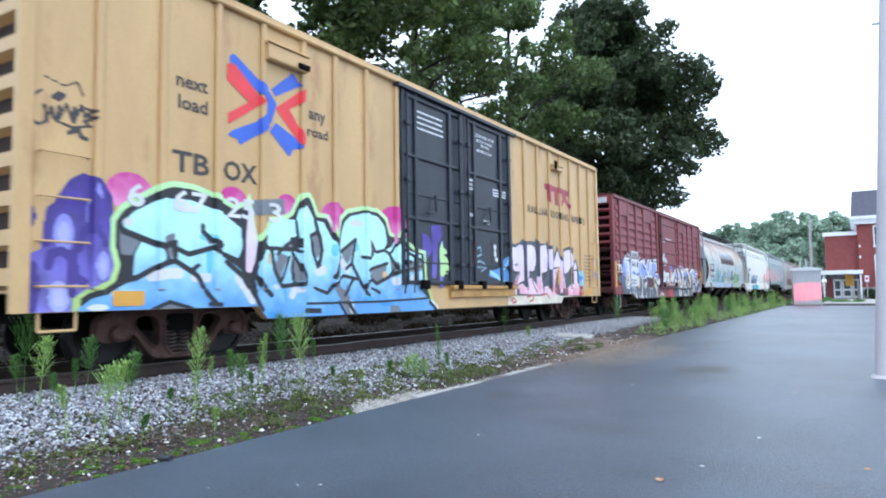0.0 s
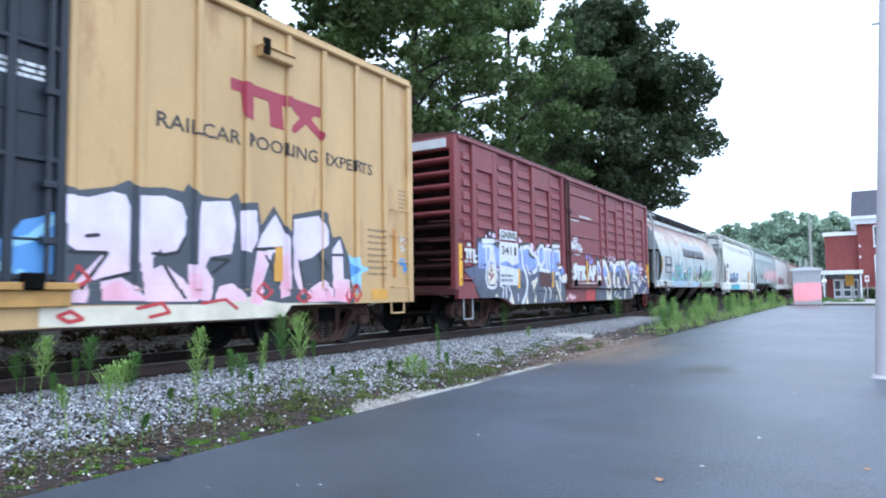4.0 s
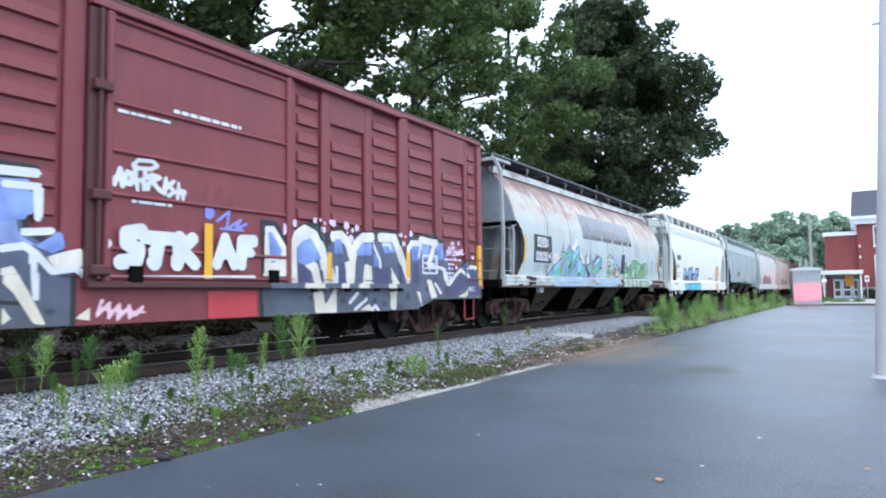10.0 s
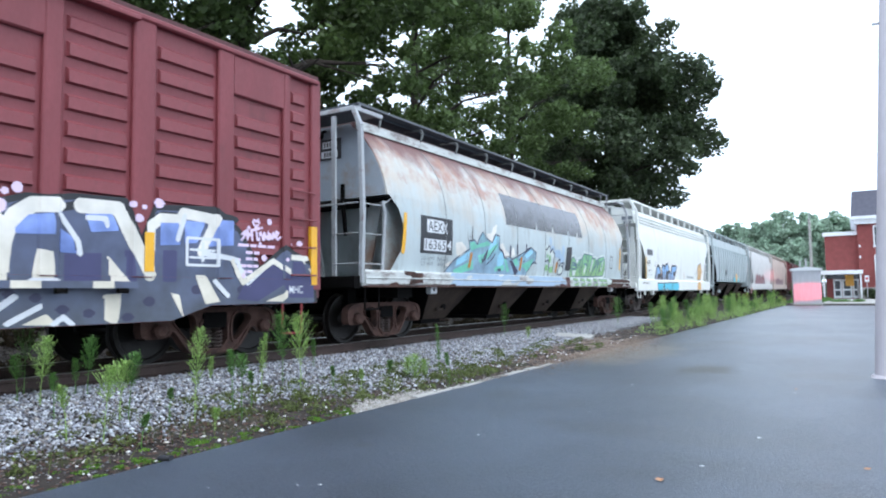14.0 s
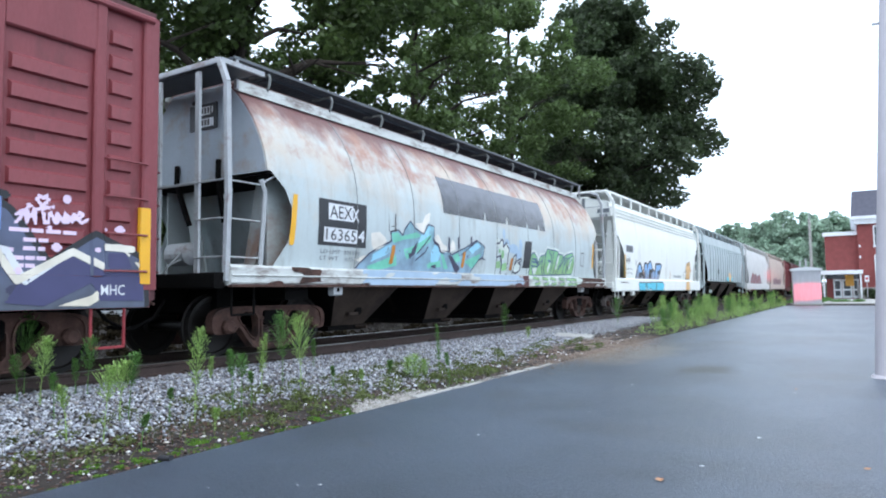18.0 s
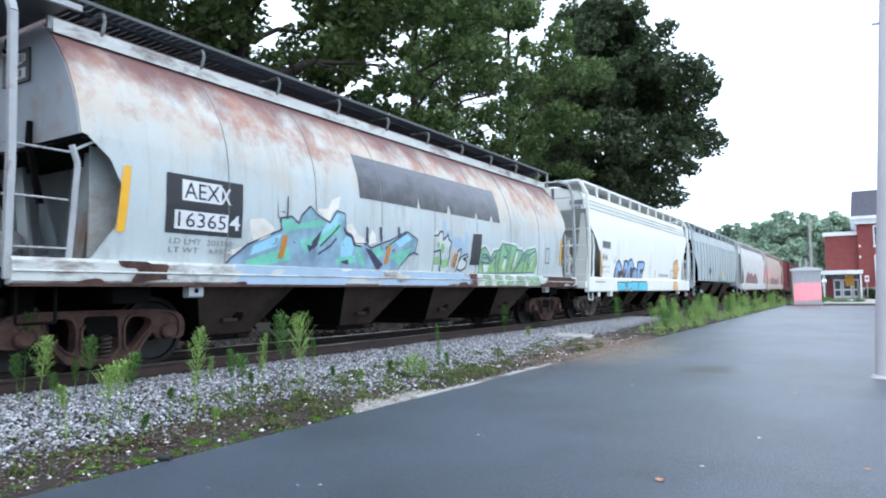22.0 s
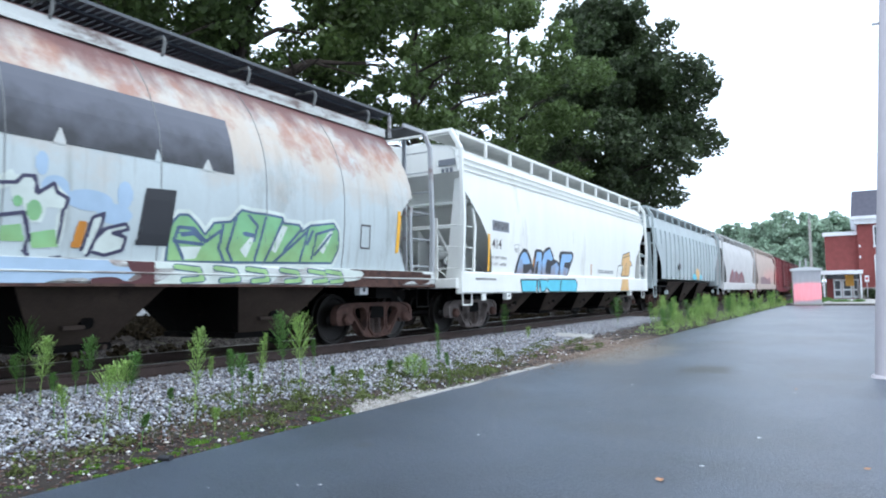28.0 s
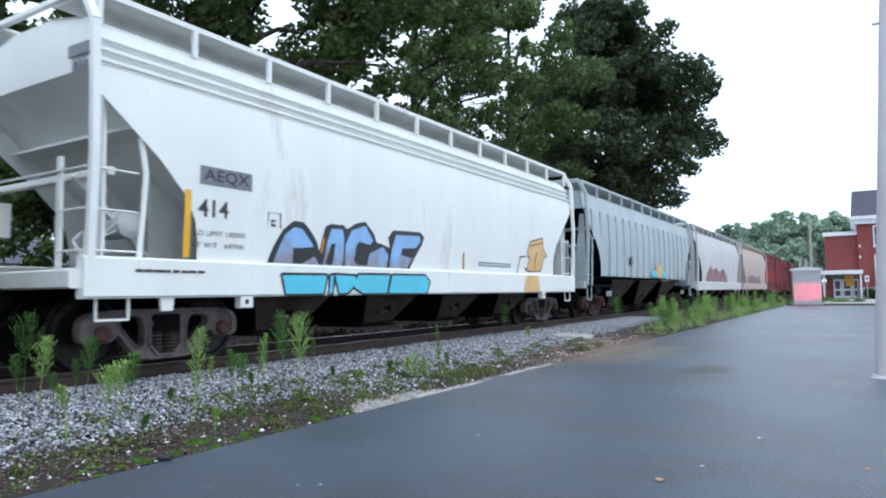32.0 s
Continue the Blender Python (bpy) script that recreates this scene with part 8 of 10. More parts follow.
tag_ink = union(stroke(0.020, (-0.03, 2.07), (0.12, 2.09), (0.18, 2.17), (0.30, 2.18), (0.33, 2.00), (0.50, 2.13), (0.53, 2.04), (0.66, 1.98), (0.63, 1.88)), stroke(0.020, (0.85, 1.43), (0.94, 1.80), (1.08, 1.86), (1.05, 1.71), (0.92, 1.37)), 
      stroke(0.020, (1.00, 1.57), (1.11, 1.69), (1.35, 1.76), (1.39, 1.70), (1.19, 1.64), (1.37, 1.60), (1.33, 1.45), (1.12, 1.38), (0.98, 1.41)), stroke(0.020, (0.25, 1.41), (0.30, 1.30), (0.62, 1.34)), 
      stroke(0.020, (-0.02, 1.74), (0.21, 1.79), (0.28, 1.53), (0.24, 1.39)), stroke(0.020, (0.60, 1.85), (0.58, 1.49)))
tag_haze = union(blob(0.37, 2.33, 0.07, 0.13), blob(0.52, 2.10, 0.15, 0.12), blob(0.90, 1.99, 0.28, 0.12), blob(1.32, 2.10, 0.10, 0.16), blob(1.21, 1.86, 0.21, 0.12))
panel = poly((1.59, 2.22), (2.02, 2.24), (1.94, 1.53), (1.49, 1.52))
paint("graffiti_cloud", c, a_side, AG, tag_haze, 0, 0.0025, P_SILLBLUE, "pale blue sprayed haze")
paint("graffiti_tag", c, a_side, AG, tag_cream, 0.012, 0.004, P_PALE, "pale letters with dark outlines")
paint("graffiti_tag", c, a_side, AG, tag_green, 0, 0.0055, P_LEAFGREEN, "green sprayed patches")
paint("graffiti_linework", c, a_side, AG, tag_ink, 0, 0.007, P_SHADE)
paint("black_panel", c, a_side, AG, panel, 0, 0.008, P_BLACK, "black data panel")
paint("graffiti_halo", c, a_side, AG, gz, 0.07, 0.002, P_PALE)
paint("graffiti_outline", c, a_side, AG, gz, 0.015, 0.004, P_SLATEBLUE, "green bubble-letter graffiti with dark outline")
paint("graffiti_fill", c, a_side, AG, gz, -0.02, 0.006, P_LEAFGREEN, "green fill of the bubble letters")
paint("graffiti_fill", c, a_side, AG, gz_pale, 0, 0.0072, P_PALE)
paint("graffiti_linework", c, a_side, AG, gz_ink, 0, 0.0085, P_SLATEBLUE)


def ragged(a0, k1, k2, k3):
    """An uneven mask: sums of waves stand in for flaking."""
    return lambda Y, Z: a0 + 0.5 * np.sin(Y * k1 + 2 * np.sin(Z * 9)) + 0.35 * np.sin(Y * k2 + Z * 11) + 0.25 * np.sin(Y * k3 - Z * 23 + 1)


paint("sill_paint", c, lambda y, z: 1.592, (-5.2, 1.5, 1.05, 1.32), ragged(-0.35, 1.7, 4.3, 9.1), 0, 0.004, P_SILLBLUE, "flaking pale blue paint", step=0.025)
paint("sill_paint", c, lambda y, z: 1.592, (1.5, 5.8, 1.05, 1.32), ragged(-0.15, 2.3, 5.1, 8.3), 0, 0.004, P_PALE, "flaking pale green paint", step=0.025)
paint("graffiti_sill", c, lambda y, z: 1.592, (1.9, 5.3, 1.06, 1.31), union(*[stroke(0.035, (yy, 1.27), (yy + 0.34, 1.24), (yy + 0.4, 1.12), (yy + 0.1, 1.1)) for yy in (2.0, 2.6, 3.15, 3.8, 4.4, 4.8)]), 0.012, 0.008, P_SLATEBLUE, "lower edge of the green graffiti")
paint("graffiti_sill", c, lambda y, z: 1.592, (1.9, 5.3, 1.06, 1.31), union(*[stroke(0.03, (yy, 1.27), (yy + 0.34, 1.24), (yy + 0.4, 1.12), (yy + 0.1, 1.1)) for yy in (2.0, 2.6, 3.15, 3.8, 4.4, 4.8)]), 0, 0.011, P_LEAFGREEN)
paint("sill_paint", c, lambda y, z: 1.592, (0.9, 1.7, 1.05, 1.32), ragged(-0.2, 3.3, 5.9, 9.3), 0, 0.006, MAROON_DARK, step=0.025)
paint("sill_rust", c, lambda y, z: 1.592, (5.2, 8.0, 1.05, 1.32), ragged(-0.3, 1.9, 4.7, 9.7), 0, 0.005, RUST, "rust on the bare sill", step=0.025)
paint("sill_rust", c, lambda y, z: 1.592, (-8.0, -5.0, 1.05, 1.32), ragged(0.35, 2.9, 6.1, 11.7), 0, 0.005, RUST, "rust on the bare sill", step=0.025)
paint("weight_mark", c, a_side, (-4.5, -4.05, 1.9, 2.5), union(stroke(0.012, (-4.3, 2.15), (-4.24, 2.15)), stroke(0.008, (-4.38, 2.4), (-4.18, 2.4), (-4.18, 2.05), (-4.38, 2.05), (-4.38, 2.4))), 0, 0.006, P_INK)
paint("weight_mark", c, a_side, (5.6, 6.3, 1.5, 2.2), stroke(0.015, (5.75, 2.1), (6.0, 2.1), (6.0, 1.7), (5.75, 1.7), (5.75, 2.1)), 0, 0.006, P_INK)
board = part("number_board", Shape().box(-0.19, 0.45, -7.4, -7.376, 3.54, 3.95), P_BLACK, c, "black board with worn white numbers")
part("number_board_patch", Shape().box(0.0, 0.3, -7.408, -7.399, 3.77, 3.9), P_WHITE, board)
part("number_board_patch", Shape().box(-0.03, 0.38, -7.408, -7.399, 3.58, 3.71), P_WHITE, board)
part("board_bar", Shape().box(0.34, 0.36, -7.408, -7.399, 3.79, 3.89), P_WHITE, board)
for x in (0.04, 0.11, 0.18, 0.25):
    part("board_bar", Shape().box(x, x + 0.035, -7.414, -7.407, 3.79, 3.88), P_INK, board)
    part("board_bar", Shape().box(x, x + 0.04, -7.414, -7.407, 3.6, 3.69), P_INK, board)
part("end_bracket", Shape().pipe([(0.05, -7.37, 4.12), (0.05, -7.46, 4.1), (0.03, -7.46, 3.98), (-0.05, -7.44, 3.97)], 0.03, 5), DARK_STEEL, c)


# -- white hopper --
def q_side(y, z):
    return 1.584 if z < 1.37 else float(np.interp(z, [q[0] for q in Q_PROF], [q[1] for q in Q_PROF])) + 0.002


STEPS[q_side] = [1.37]
c = WHITE
plate(c, q_side, -6.06, -5.17, 2.38, 2.63, P_GREY, "grey_patch", 0.003)
lettering("AEQX", c, q_side, -6.0, -5.22, 2.41, 2.6, P_INK, 0.007, bold=0.015)
lettering("414", c, q_side, -6.08, -5.58, 1.95, 2.19, P_INK, 0.005, bold=0.015)
lettering("LD LIMIT 198300", c, q_side, -6.12, -5.27, 1.7, 1.77, P_INK, 0.005)
lettering("LT WT   64700", c, q_side, -6.15, -5.3, 1.54, 1.61, P_INK, 0.005)
plate(c, q_side, -6.29, -6.19, 1.4, 2.28, YELLOW_MARK, "reflector", 0.008)
for y in (0.93, -1.2 + 6.0):
    plate(c, q_side, y - 0.035, y + 0.035, 1.42, 1.78, P_OCHRE, "reflector", 0.008)
paint("weight_mark", c, q_side, (-4.9, -4.5, 1.8, 2.2), union(stroke(0.01, (-4.85, 2.12), (-4.6, 2.12), (-4.6, 1.9), (-4.85, 1.9), (-4.85, 2.12)), stroke(0.014, (-4.7, 2.0), (-4.78, 2.0), (-4.78, 1.94), (-4.7, 1.94))), 0, 0.005, P_INK)
bars(c, q_side, 1.6, 3.3, 1.5, 1.62, 2, P_GREY)
bars(c, lambda y, z: 1.584, -7.0, -6.0, 1.18, 1.24, 1, P_INK)
cage = union(poly((-4.75, 1.27), (-4.65, 1.54), (-4.50, 1.81), (-4.31, 1.94), (-4.14, 1.93), (-3.96, 1.77), (-3.86, 1.66), (-4.19, 1.62), (-4.31, 1.63), (-4.31, 1.39), (-4.19, 1.35), (-3.83, 1.51), (-3.73, 1.39), (-3.70, 1.29)), 
      poly((-3.65, 1.30), (-3.56, 1.72), (-3.45, 1.98), (-3.17, 1.99), (-3.12, 1.84), (-3.13, 1.37), (-3.17, 1.30)), 
      poly((-3.08, 1.30), (-3.08, 1.75), (-2.93, 1.99), (-2.56, 2.10), (-2.33, 1.85), (-2.41, 1.77), (-2.72, 1.81), (-2.81, 1.73), (-2.84, 1.47), (-2.75, 1.40), (-2.47, 1.40), (-2.43, 1.61), (-2.03, 1.75), (-1.86, 1.61), (-1.90, 1.33)), 
      poly((-1.83, 1.33), (-1.75, 1.74), (-1.64, 2.00), (-0.83, 2.03), (-0.80, 1.92), (-0.98, 1.78), (-1.42, 1.76), (-1.46, 1.63), (-1.08, 1.58), (-1.28, 1.34)))
cage_back = poly((-4.88, 1.30), (-4.73, 1.61), (-4.55, 1.88), (-4.31, 2.04), (-4.09, 2.03), (-3.91, 1.88), (-3.78, 1.73), (-3.73, 1.59), (-3.60, 2.00), (-3.47, 2.06), (-3.14, 2.06), (-3.06, 2.00), (-2.81, 2.12), (-2.56, 2.17), (-2.30, 1.97), (-2.23, 1.82), (-2.03, 1.80), (-1.82, 1.74), (-1.87, 1.94), (-1.73, 2.08), (-0.83, 2.11), (-0.67, 2.03), (-0.74, 1.87), (-1.00, 1.58), (-1.20, 1.31), (-4.78, 1.24))
cage_holes = union(poly((-3.57, 1.41), (-3.45, 1.73), (-3.34, 1.74), (-3.39, 1.42), (-3.47, 1.35)), stroke(0.020, (-1.83, 1.33), (-1.82, 1.72)), stroke(0.020, (-3.11, 1.30), (-3.10, 1.77)))
low = union(poly((-4.60, 1.19), (-3.63, 1.20), (-3.71, 0.92), (-4.53, 0.92)), poly((-3.56, 0.92), (-3.54, 1.19), (-3.46, 1.21), (-3.49, 0.92)), poly((-3.41, 1.21), (-2.91, 1.20), (-2.87, 1.10), (-3.00, 1.00), (-3.11, 0.93), (-3.32, 0.92)), 
      poly((-2.82, 1.22), (-1.92, 1.23), (-2.01, 0.92), (-2.70, 0.92), (-2.93, 1.02)), poly((-1.83, 1.23), (-0.73, 1.24), (-0.57, 1.12), (-0.68, 0.91), (-1.94, 0.92)))
QU, QL = (-5.2, 0.2, 1.374, 2.4), (-5.2, 0.2, 0.88, 1.366)
paint("graffiti_outline", c, q_side, QU, cage_back, 0, 0.003, P_BLACK, "black outline of the letters CAGE")
paint("graffiti_fill", c, q_side, QU, cage, 0, 0.006, P_CAGE, "blue fading fill of the letters CAGE")
paint("graffiti_linework", c, q_side, QU, cage_holes, 0, 0.009, P_BLACK)
paint("graffiti_outline", c, q_side, QL, low, 0.045, 0.003, P_BLACK, "black outline of the lower band")
paint("graffiti_fill", c, q_side, QL, low, 0.004, 0.006, P_CYAN, "bright cyan lower band of the letters")
paint("reflector", c, q_side, (-4.0, -3.3, 1.4, 2.0), poly((-3.72, 1.56), (-3.66, 1.56), (-3.6, 1.82), (-3.66, 1.82)), 0, 0.012, P_OCHRE)
fig = poly((4.36, 2.09), (4.47, 2.22), (5.28, 2.36), (5.32, 2.06), (5.57, 1.90), (5.36, 1.85), (5.18, 1.48), (4.28, 1.46), (4.46, 1.83), (4.27, 1.85))
paint("graffiti_outline", c, q_side, (3.6, 5.6, 1.374, 2.4), fig, 0.035, 0.003, P_INK, "small orange graffiti letter")
paint("graffiti_fill", c, q_side, (3.6, 5.6, 1.374, 2.4), fig, 0, 0.006, P_ORANGE)
paint("graffiti_linework", c, q_side, (3.6, 5.6, 1.374, 2.4), union(stroke(0.02, (4.88, 1.98), (4.76, 1.74)), stroke(0.015, (4.48, 2.12), (5.27, 2.25)), stroke(0.02, (4.15, 1.52), (4.35, 1.43)),
      stroke(0.02, (3.67, 1.35), (3.83, 1.80), (4.12, 1.83))), 0, 0.009, P_INK)
paint("graffiti_fill", c, q_side, (3.6, 5.6, 0.9, 1.366), poly((4.12, 1.33), (4.84, 1.34), (4.93, 0.91), (3.88, 0.91)), 0, 0.006, P_ORANGE)
part("lifting_lug", Shape().prism([(-6.62, 0.9), (-6.42, 0.9), (-6.44, 0.72), (-6.6, 0.72)], 1.5, 1.54, 0), WHITE_CAR, c)
board = part("number_board", Shape().box(0.95, 1.38, -7.5, -7.478, 3.76, 3.9), P_GREY, c, "grey patch over the painted number")
for x in (1.02, 1.13, 1.24):
    part("number_mark", Shape().box(x, x + 0.07, -7.487, -7.472, 3.6, 3.7), P_GREY, c)
for z, x in ((3.64, 1.5), (3.78, 1.47), (3.92, 1.44)):
    part("side_moulding", Shape().box(x - 0.03, x + 0.02, -7.45, 7.45, z, z + 0.05, 0.015), WHITE_CAR, c)

# -- grey ribbed hopper --
c = RIBBED
r_side = lambda y, z: 1.6
paint("graffiti_blotch", c, r_side, (-3.0, 3.5, 1.45, 2.4), union(blob(0.2, 1.6, 0.5, 0.16), blob(1.8, 1.6, 0.35, 0.14)), 0, 0.004, P_CYAN)
paint("graffiti_blotch", c, r_side, (-3.0, 3.5, 1.45, 2.4), union(blob(1.0, 1.75, 0.5, 0.3), blob(1.0, 1.5, 0.3, 0.2)), 0, 0.007, P_ORANGE)
plate(c, r_side, -3.4, -3.1, 1.9, 2.2, P_BLACK, "dark_patch")

# -- far hoppers --
def w_side(y, z):
    return q_side(y, z) + 0.002


paint("graffiti_fill", PALE, w_side, (-7, 7, 1.38, 2.6), union(poly((-5.4, 1.38), (-5.0, 1.9), (-4.0, 2.35), (-3.2, 2.1), (-2.0, 2.3), (-1.0, 2.0), (0.6, 2.3), (1.8, 1.9), (2.4, 1.38))), 0, 0.004, P_FARGREY, "dark red and grey graffiti")
paint("graffiti_linework", PALE, w_side, (-7, 7, 1.38, 2.6), union(stroke(0.1, (-4.8, 1.5), (-4.0, 2.2), (-3.5, 1.5)), stroke(0.1, (-2.8, 1.5), (-2.0, 2.1), (-1.4, 1.5)), stroke(0.1, (-0.8, 1.5), (0.4, 2.1), (1.2, 1.6))), 0, 0.007, P_FARRED)
paint("graffiti_fill", FADED, w_side, (-7, 7, 1.38, 2.6), union(poly((-5.0, 1.38), (-4.6, 2.0), (-2.0, 2.1), (0.5, 1.9), (3.0, 2.1), (3.6, 1.38))), 0, 0.004, P_FARGREY, "dull grey graffiti")

SCRUB = material("brown_green_scrub", srgb(48, 42, 32), 0.9, spec=0.1, vary=0.4, scale=2, fine=10, bump=0)
MOSS = material("moss_green", srgb(96, 136, 44), 0.9, vary=0.35, scale=6, bump=0)
HERB = material("dull_herb_green", srgb(100, 112, 62), 0.8, vary=0.4, scale=5, bump=0)
WEED_LITE = material("yellow_green_weed", srgb(152, 184, 104), 0.6, vary=0.3, scale=6, bump=0)
DRY_BROWN = material("dry_brown_litter", srgb(96, 74, 66), 0.9, spec=0.1, vary=0.5, scale=4, bump=0)
DRY_LEAF = material("dry_orange_leaf", srgb(182, 136, 104), 0.8, vary=0.2, scale=20)


for m_ in (MOSS, HERB, WEED_LITE, SCRUB):
    leafy(m_, 0.25)


def island(name, colors, rough=0.9):
    """Stones that differ one from another."""
    m = bpy.data.materials.new(name)
    m.use_nodes = True
    n, l = m.node_tree.nodes, m.node_tree.links
    geo = n.new("ShaderNodeNewGeometry")
    r = n.new("ShaderNodeValToRGB")
    while len(r.color_ramp.elements) < len(colors):
        r.color_ramp.elements.new(0.5)
    for k, c_ in enumerate(colors):
        r.color_ramp.elements[k].position = k / (len(colors) - 1)
        r.color_ramp.elements[k].color = (*c_, 1)
    l.new(geo.outputs["Random Per Island"], r.inputs[0])
    l.new(r.outputs[0], n["Principled BSDF"].inputs["Base Color"])
    n["Principled BSDF"].inputs["Roughness"].default_value = rough
    return m


STONE = island("pale_ballast", [srgb(66, 66, 72), srgb(136, 138, 148), srgb(164, 168, 178), srgb(206, 210, 216), srgb(96, 92, 94), srgb(168, 162, 158)])
# stone colours darkened for the shade under and behind the train
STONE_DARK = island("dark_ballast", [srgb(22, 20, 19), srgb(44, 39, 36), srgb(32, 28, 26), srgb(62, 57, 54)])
STONE_BROWN = island("brown_debris", [srgb(82, 66, 60), srgb(116, 88, 80), srgb(66, 56, 54), srgb(160, 152, 146), srgb(104, 80, 72), srgb(60, 58, 60), srgb(128, 128, 132), srgb(84, 84, 90)])
STONE_SAND = island("sandy_grit", [srgb(150, 132, 118), srgb(120, 104, 94), srgb(172, 154, 138), srgb(96, 88, 84)])
STONE_PALE = island("pale_concrete_grit", [srgb(150, 148, 146), srgb(178, 176, 172), srgb(116, 112, 108), srgb(160, 152, 144), srgb(90, 86, 82)])
STONE_WHITE = island("whitish_stone", [srgb(196, 196, 198), srgb(232, 232, 232), srgb(210, 204, 196)])
# x, y, height, head width, lean, pale or dark, share of the stem under the head
WEEDS = [(-7.84, 3.88, 0.88, 0.348, 0.03, 0, 0.55), (-7.00, 3.62, 0.69, 0.260, 0.06, 1, 0.60), (-5.52, 3.07, 0.46, 0.101, -0.06, 1, 0.40), (-7.36, 4.18, 0.42, 0.087, -0.01, 0, 0.60), (-7.25, 4.25, 0.62, 0.249, 0.03, 0, 0.55), 
         (-5.33, 3.27, 0.60, 0.233, 0.06, 1, 0.45), (-5.85, 3.74, 0.54, 0.209, 0.05, 1, 0.50), (-5.85, 3.83, 0.62, 0.201, 0.08, 0, 0.50), (-5.39, 4.21, 0.89, 0.225, 0.05, 1, 0.62), (-7.14, 5.81, 0.31, 0.088, 0.02, 1, 0.80), 
         (-5.36, 4.64, 0.65, 0.113, -0.02, 0, 0.40), (-5.13, 4.55, 0.63, 0.143, -0.02, 0, 0.35), (-6.10, 5.71, 0.70, 0.135, 0.05, 1, 0.70), (-6.14, 6.10, 0.88, 0.339, -0.05, 0, 0.60), (-5.73, 5.99, 0.89, 0.367, -0.02, 1, 0.60), 
         (-6.94, 7.53, 0.44, 0.084, 0.00, 0, 0.60), (-5.47, 7.85, 0.26, 0.176, 0.02, 1, 0.90), (-5.29, 7.79, 0.33, 0.237, 0.00, 1, 0.90), (-5.30, 8.05, 0.24, 0.146, -0.02, 1, 0.90), (-5.32, 8.47, 0.76, 0.092, -0.01, 0, 0.75), 
         (-4.75, 7.82, 0.44, 0.069, -0.04, 0, 0.40), (-7.55, 15.13, 0.77, 0.284, 0.00, 0, 0.70), (-6.15, 19.99, 0.92, 0.410, -0.03, 0, 0.70), (-5.86, 22.66, 0.77, 0.226, 0.00, 0, 0.70), (-7.40, 3.60, 0.49, 0.140, -0.06, 0, 0.50), 
         (-5.50, 4.01, 0.32, 0.053, 0.02, 0, 0.30), (-5.52, 5.03, 0.36, 0.072, -0.02, 0, 0.30), (-5.03, 3.41, 0.25, 0.074, 0.06, 0, 0.40), (-5.56, 6.38, 0.28, 0.056, -0.01, 0, 0.40), (-5.33, 6.65, 0.25, 0.064, 0.00, 1, 0.50), 
         (-5.02, 4.14, 0.19, 0.072, 0.01, 1, 0.50), (-6.31, 3.39, 0.44, 0.073, -0.03, 0, 0.40), (-5.72, 7.77, 0.20, 0.113, 0.02, 0, 0.60), (-6.64, 14.56, 0.27, 0.134, 0.01, 1, 0.80)]
LITTER = [(-2.85, 5.16, 0.02, P_WHITE), (-3.02, 3.33, 0.02, P_WHITE), (-0.73, 6.13, 0.03, P_WHITE), (-2.56, 8.83, 0.03, P_WHITE), (-3.06, 9.03, 0.018, P_WHITE), (-2.98, 9.07, 0.018, P_WHITE), (-0.97, 4.98, 0.02, P_WHITE), (-0.71, 5.05, 0.012, P_WHITE), (-3.15, 3.26, 0.012, P_WHITE), (-1.76, 8.61, 0.02, P_WHITE), (-2.38, 6.67, 0.015, P_WHITE), (-5.65, 9.25, 0.02, P_WHITE), (-0.67, 8.94, 0.03, P_WHITE), (-3.61, 2.93, 0.012, P_WHITE), (0.01, 5.43, 0.03, DRY_LEAF), (-1.14, 4.5, 0.035, DRY_LEAF), (-0.67, 9.3, 0.03, DRY_LEAF)]

# ---- trees ----
def leaf_mesh(name, p, size, rg, mat, up=0.0):
    """One mesh of many small pointed leaves at the points p."""
    n = len(p)
    u = rg.normal(size=(n, 3))
    u[:, 2] *= 0.7
    u /= np.linalg.norm(u, axis=1)[:, None]
    v = np.cross(u, rg.normal(size=(n, 3)))
    v /= np.linalg.norm(v, axis=1)[:, None]
    s = size * rg.uniform(0.6, 1.35, n)[:, None]
    q = np.stack([p - u * s, p + v * s * 0.62, p + u * s, p - v * s * 0.62], 1).reshape(-1, 3)
    me = bpy.data.meshes.new(name)
    me.vertices.add(len(q))
    me.vertices.foreach_set("co", q.ravel())
    me.loops.add(len(q))
    me.loops.foreach_set("vertex_index", np.arange(len(q)))
    me.polygons.add(n)
    me.polygons.foreach_set("loop_start", np.arange(0, 4 * n, 4))
    me.update(calc_edges=True)
    me.materials.append(mat)
    return me


def leaf_points(centres, n, rg, flat=0.7):
    c = np.array(centres)
    wt_ = c[:, 3] ** 2
    idx = rg.choice(len(c), n, p=wt_ / wt_.sum())
    d = rg.normal(size=(n, 3))
    d /= np.linalg.norm(d, axis=1)[:, None]
    r = c[idx, 3] * rg.uniform(0.1, 1.0, n) ** 0.45
    return c[idx, :3] + d * r[:, None] * np.array([1, 1, flat])


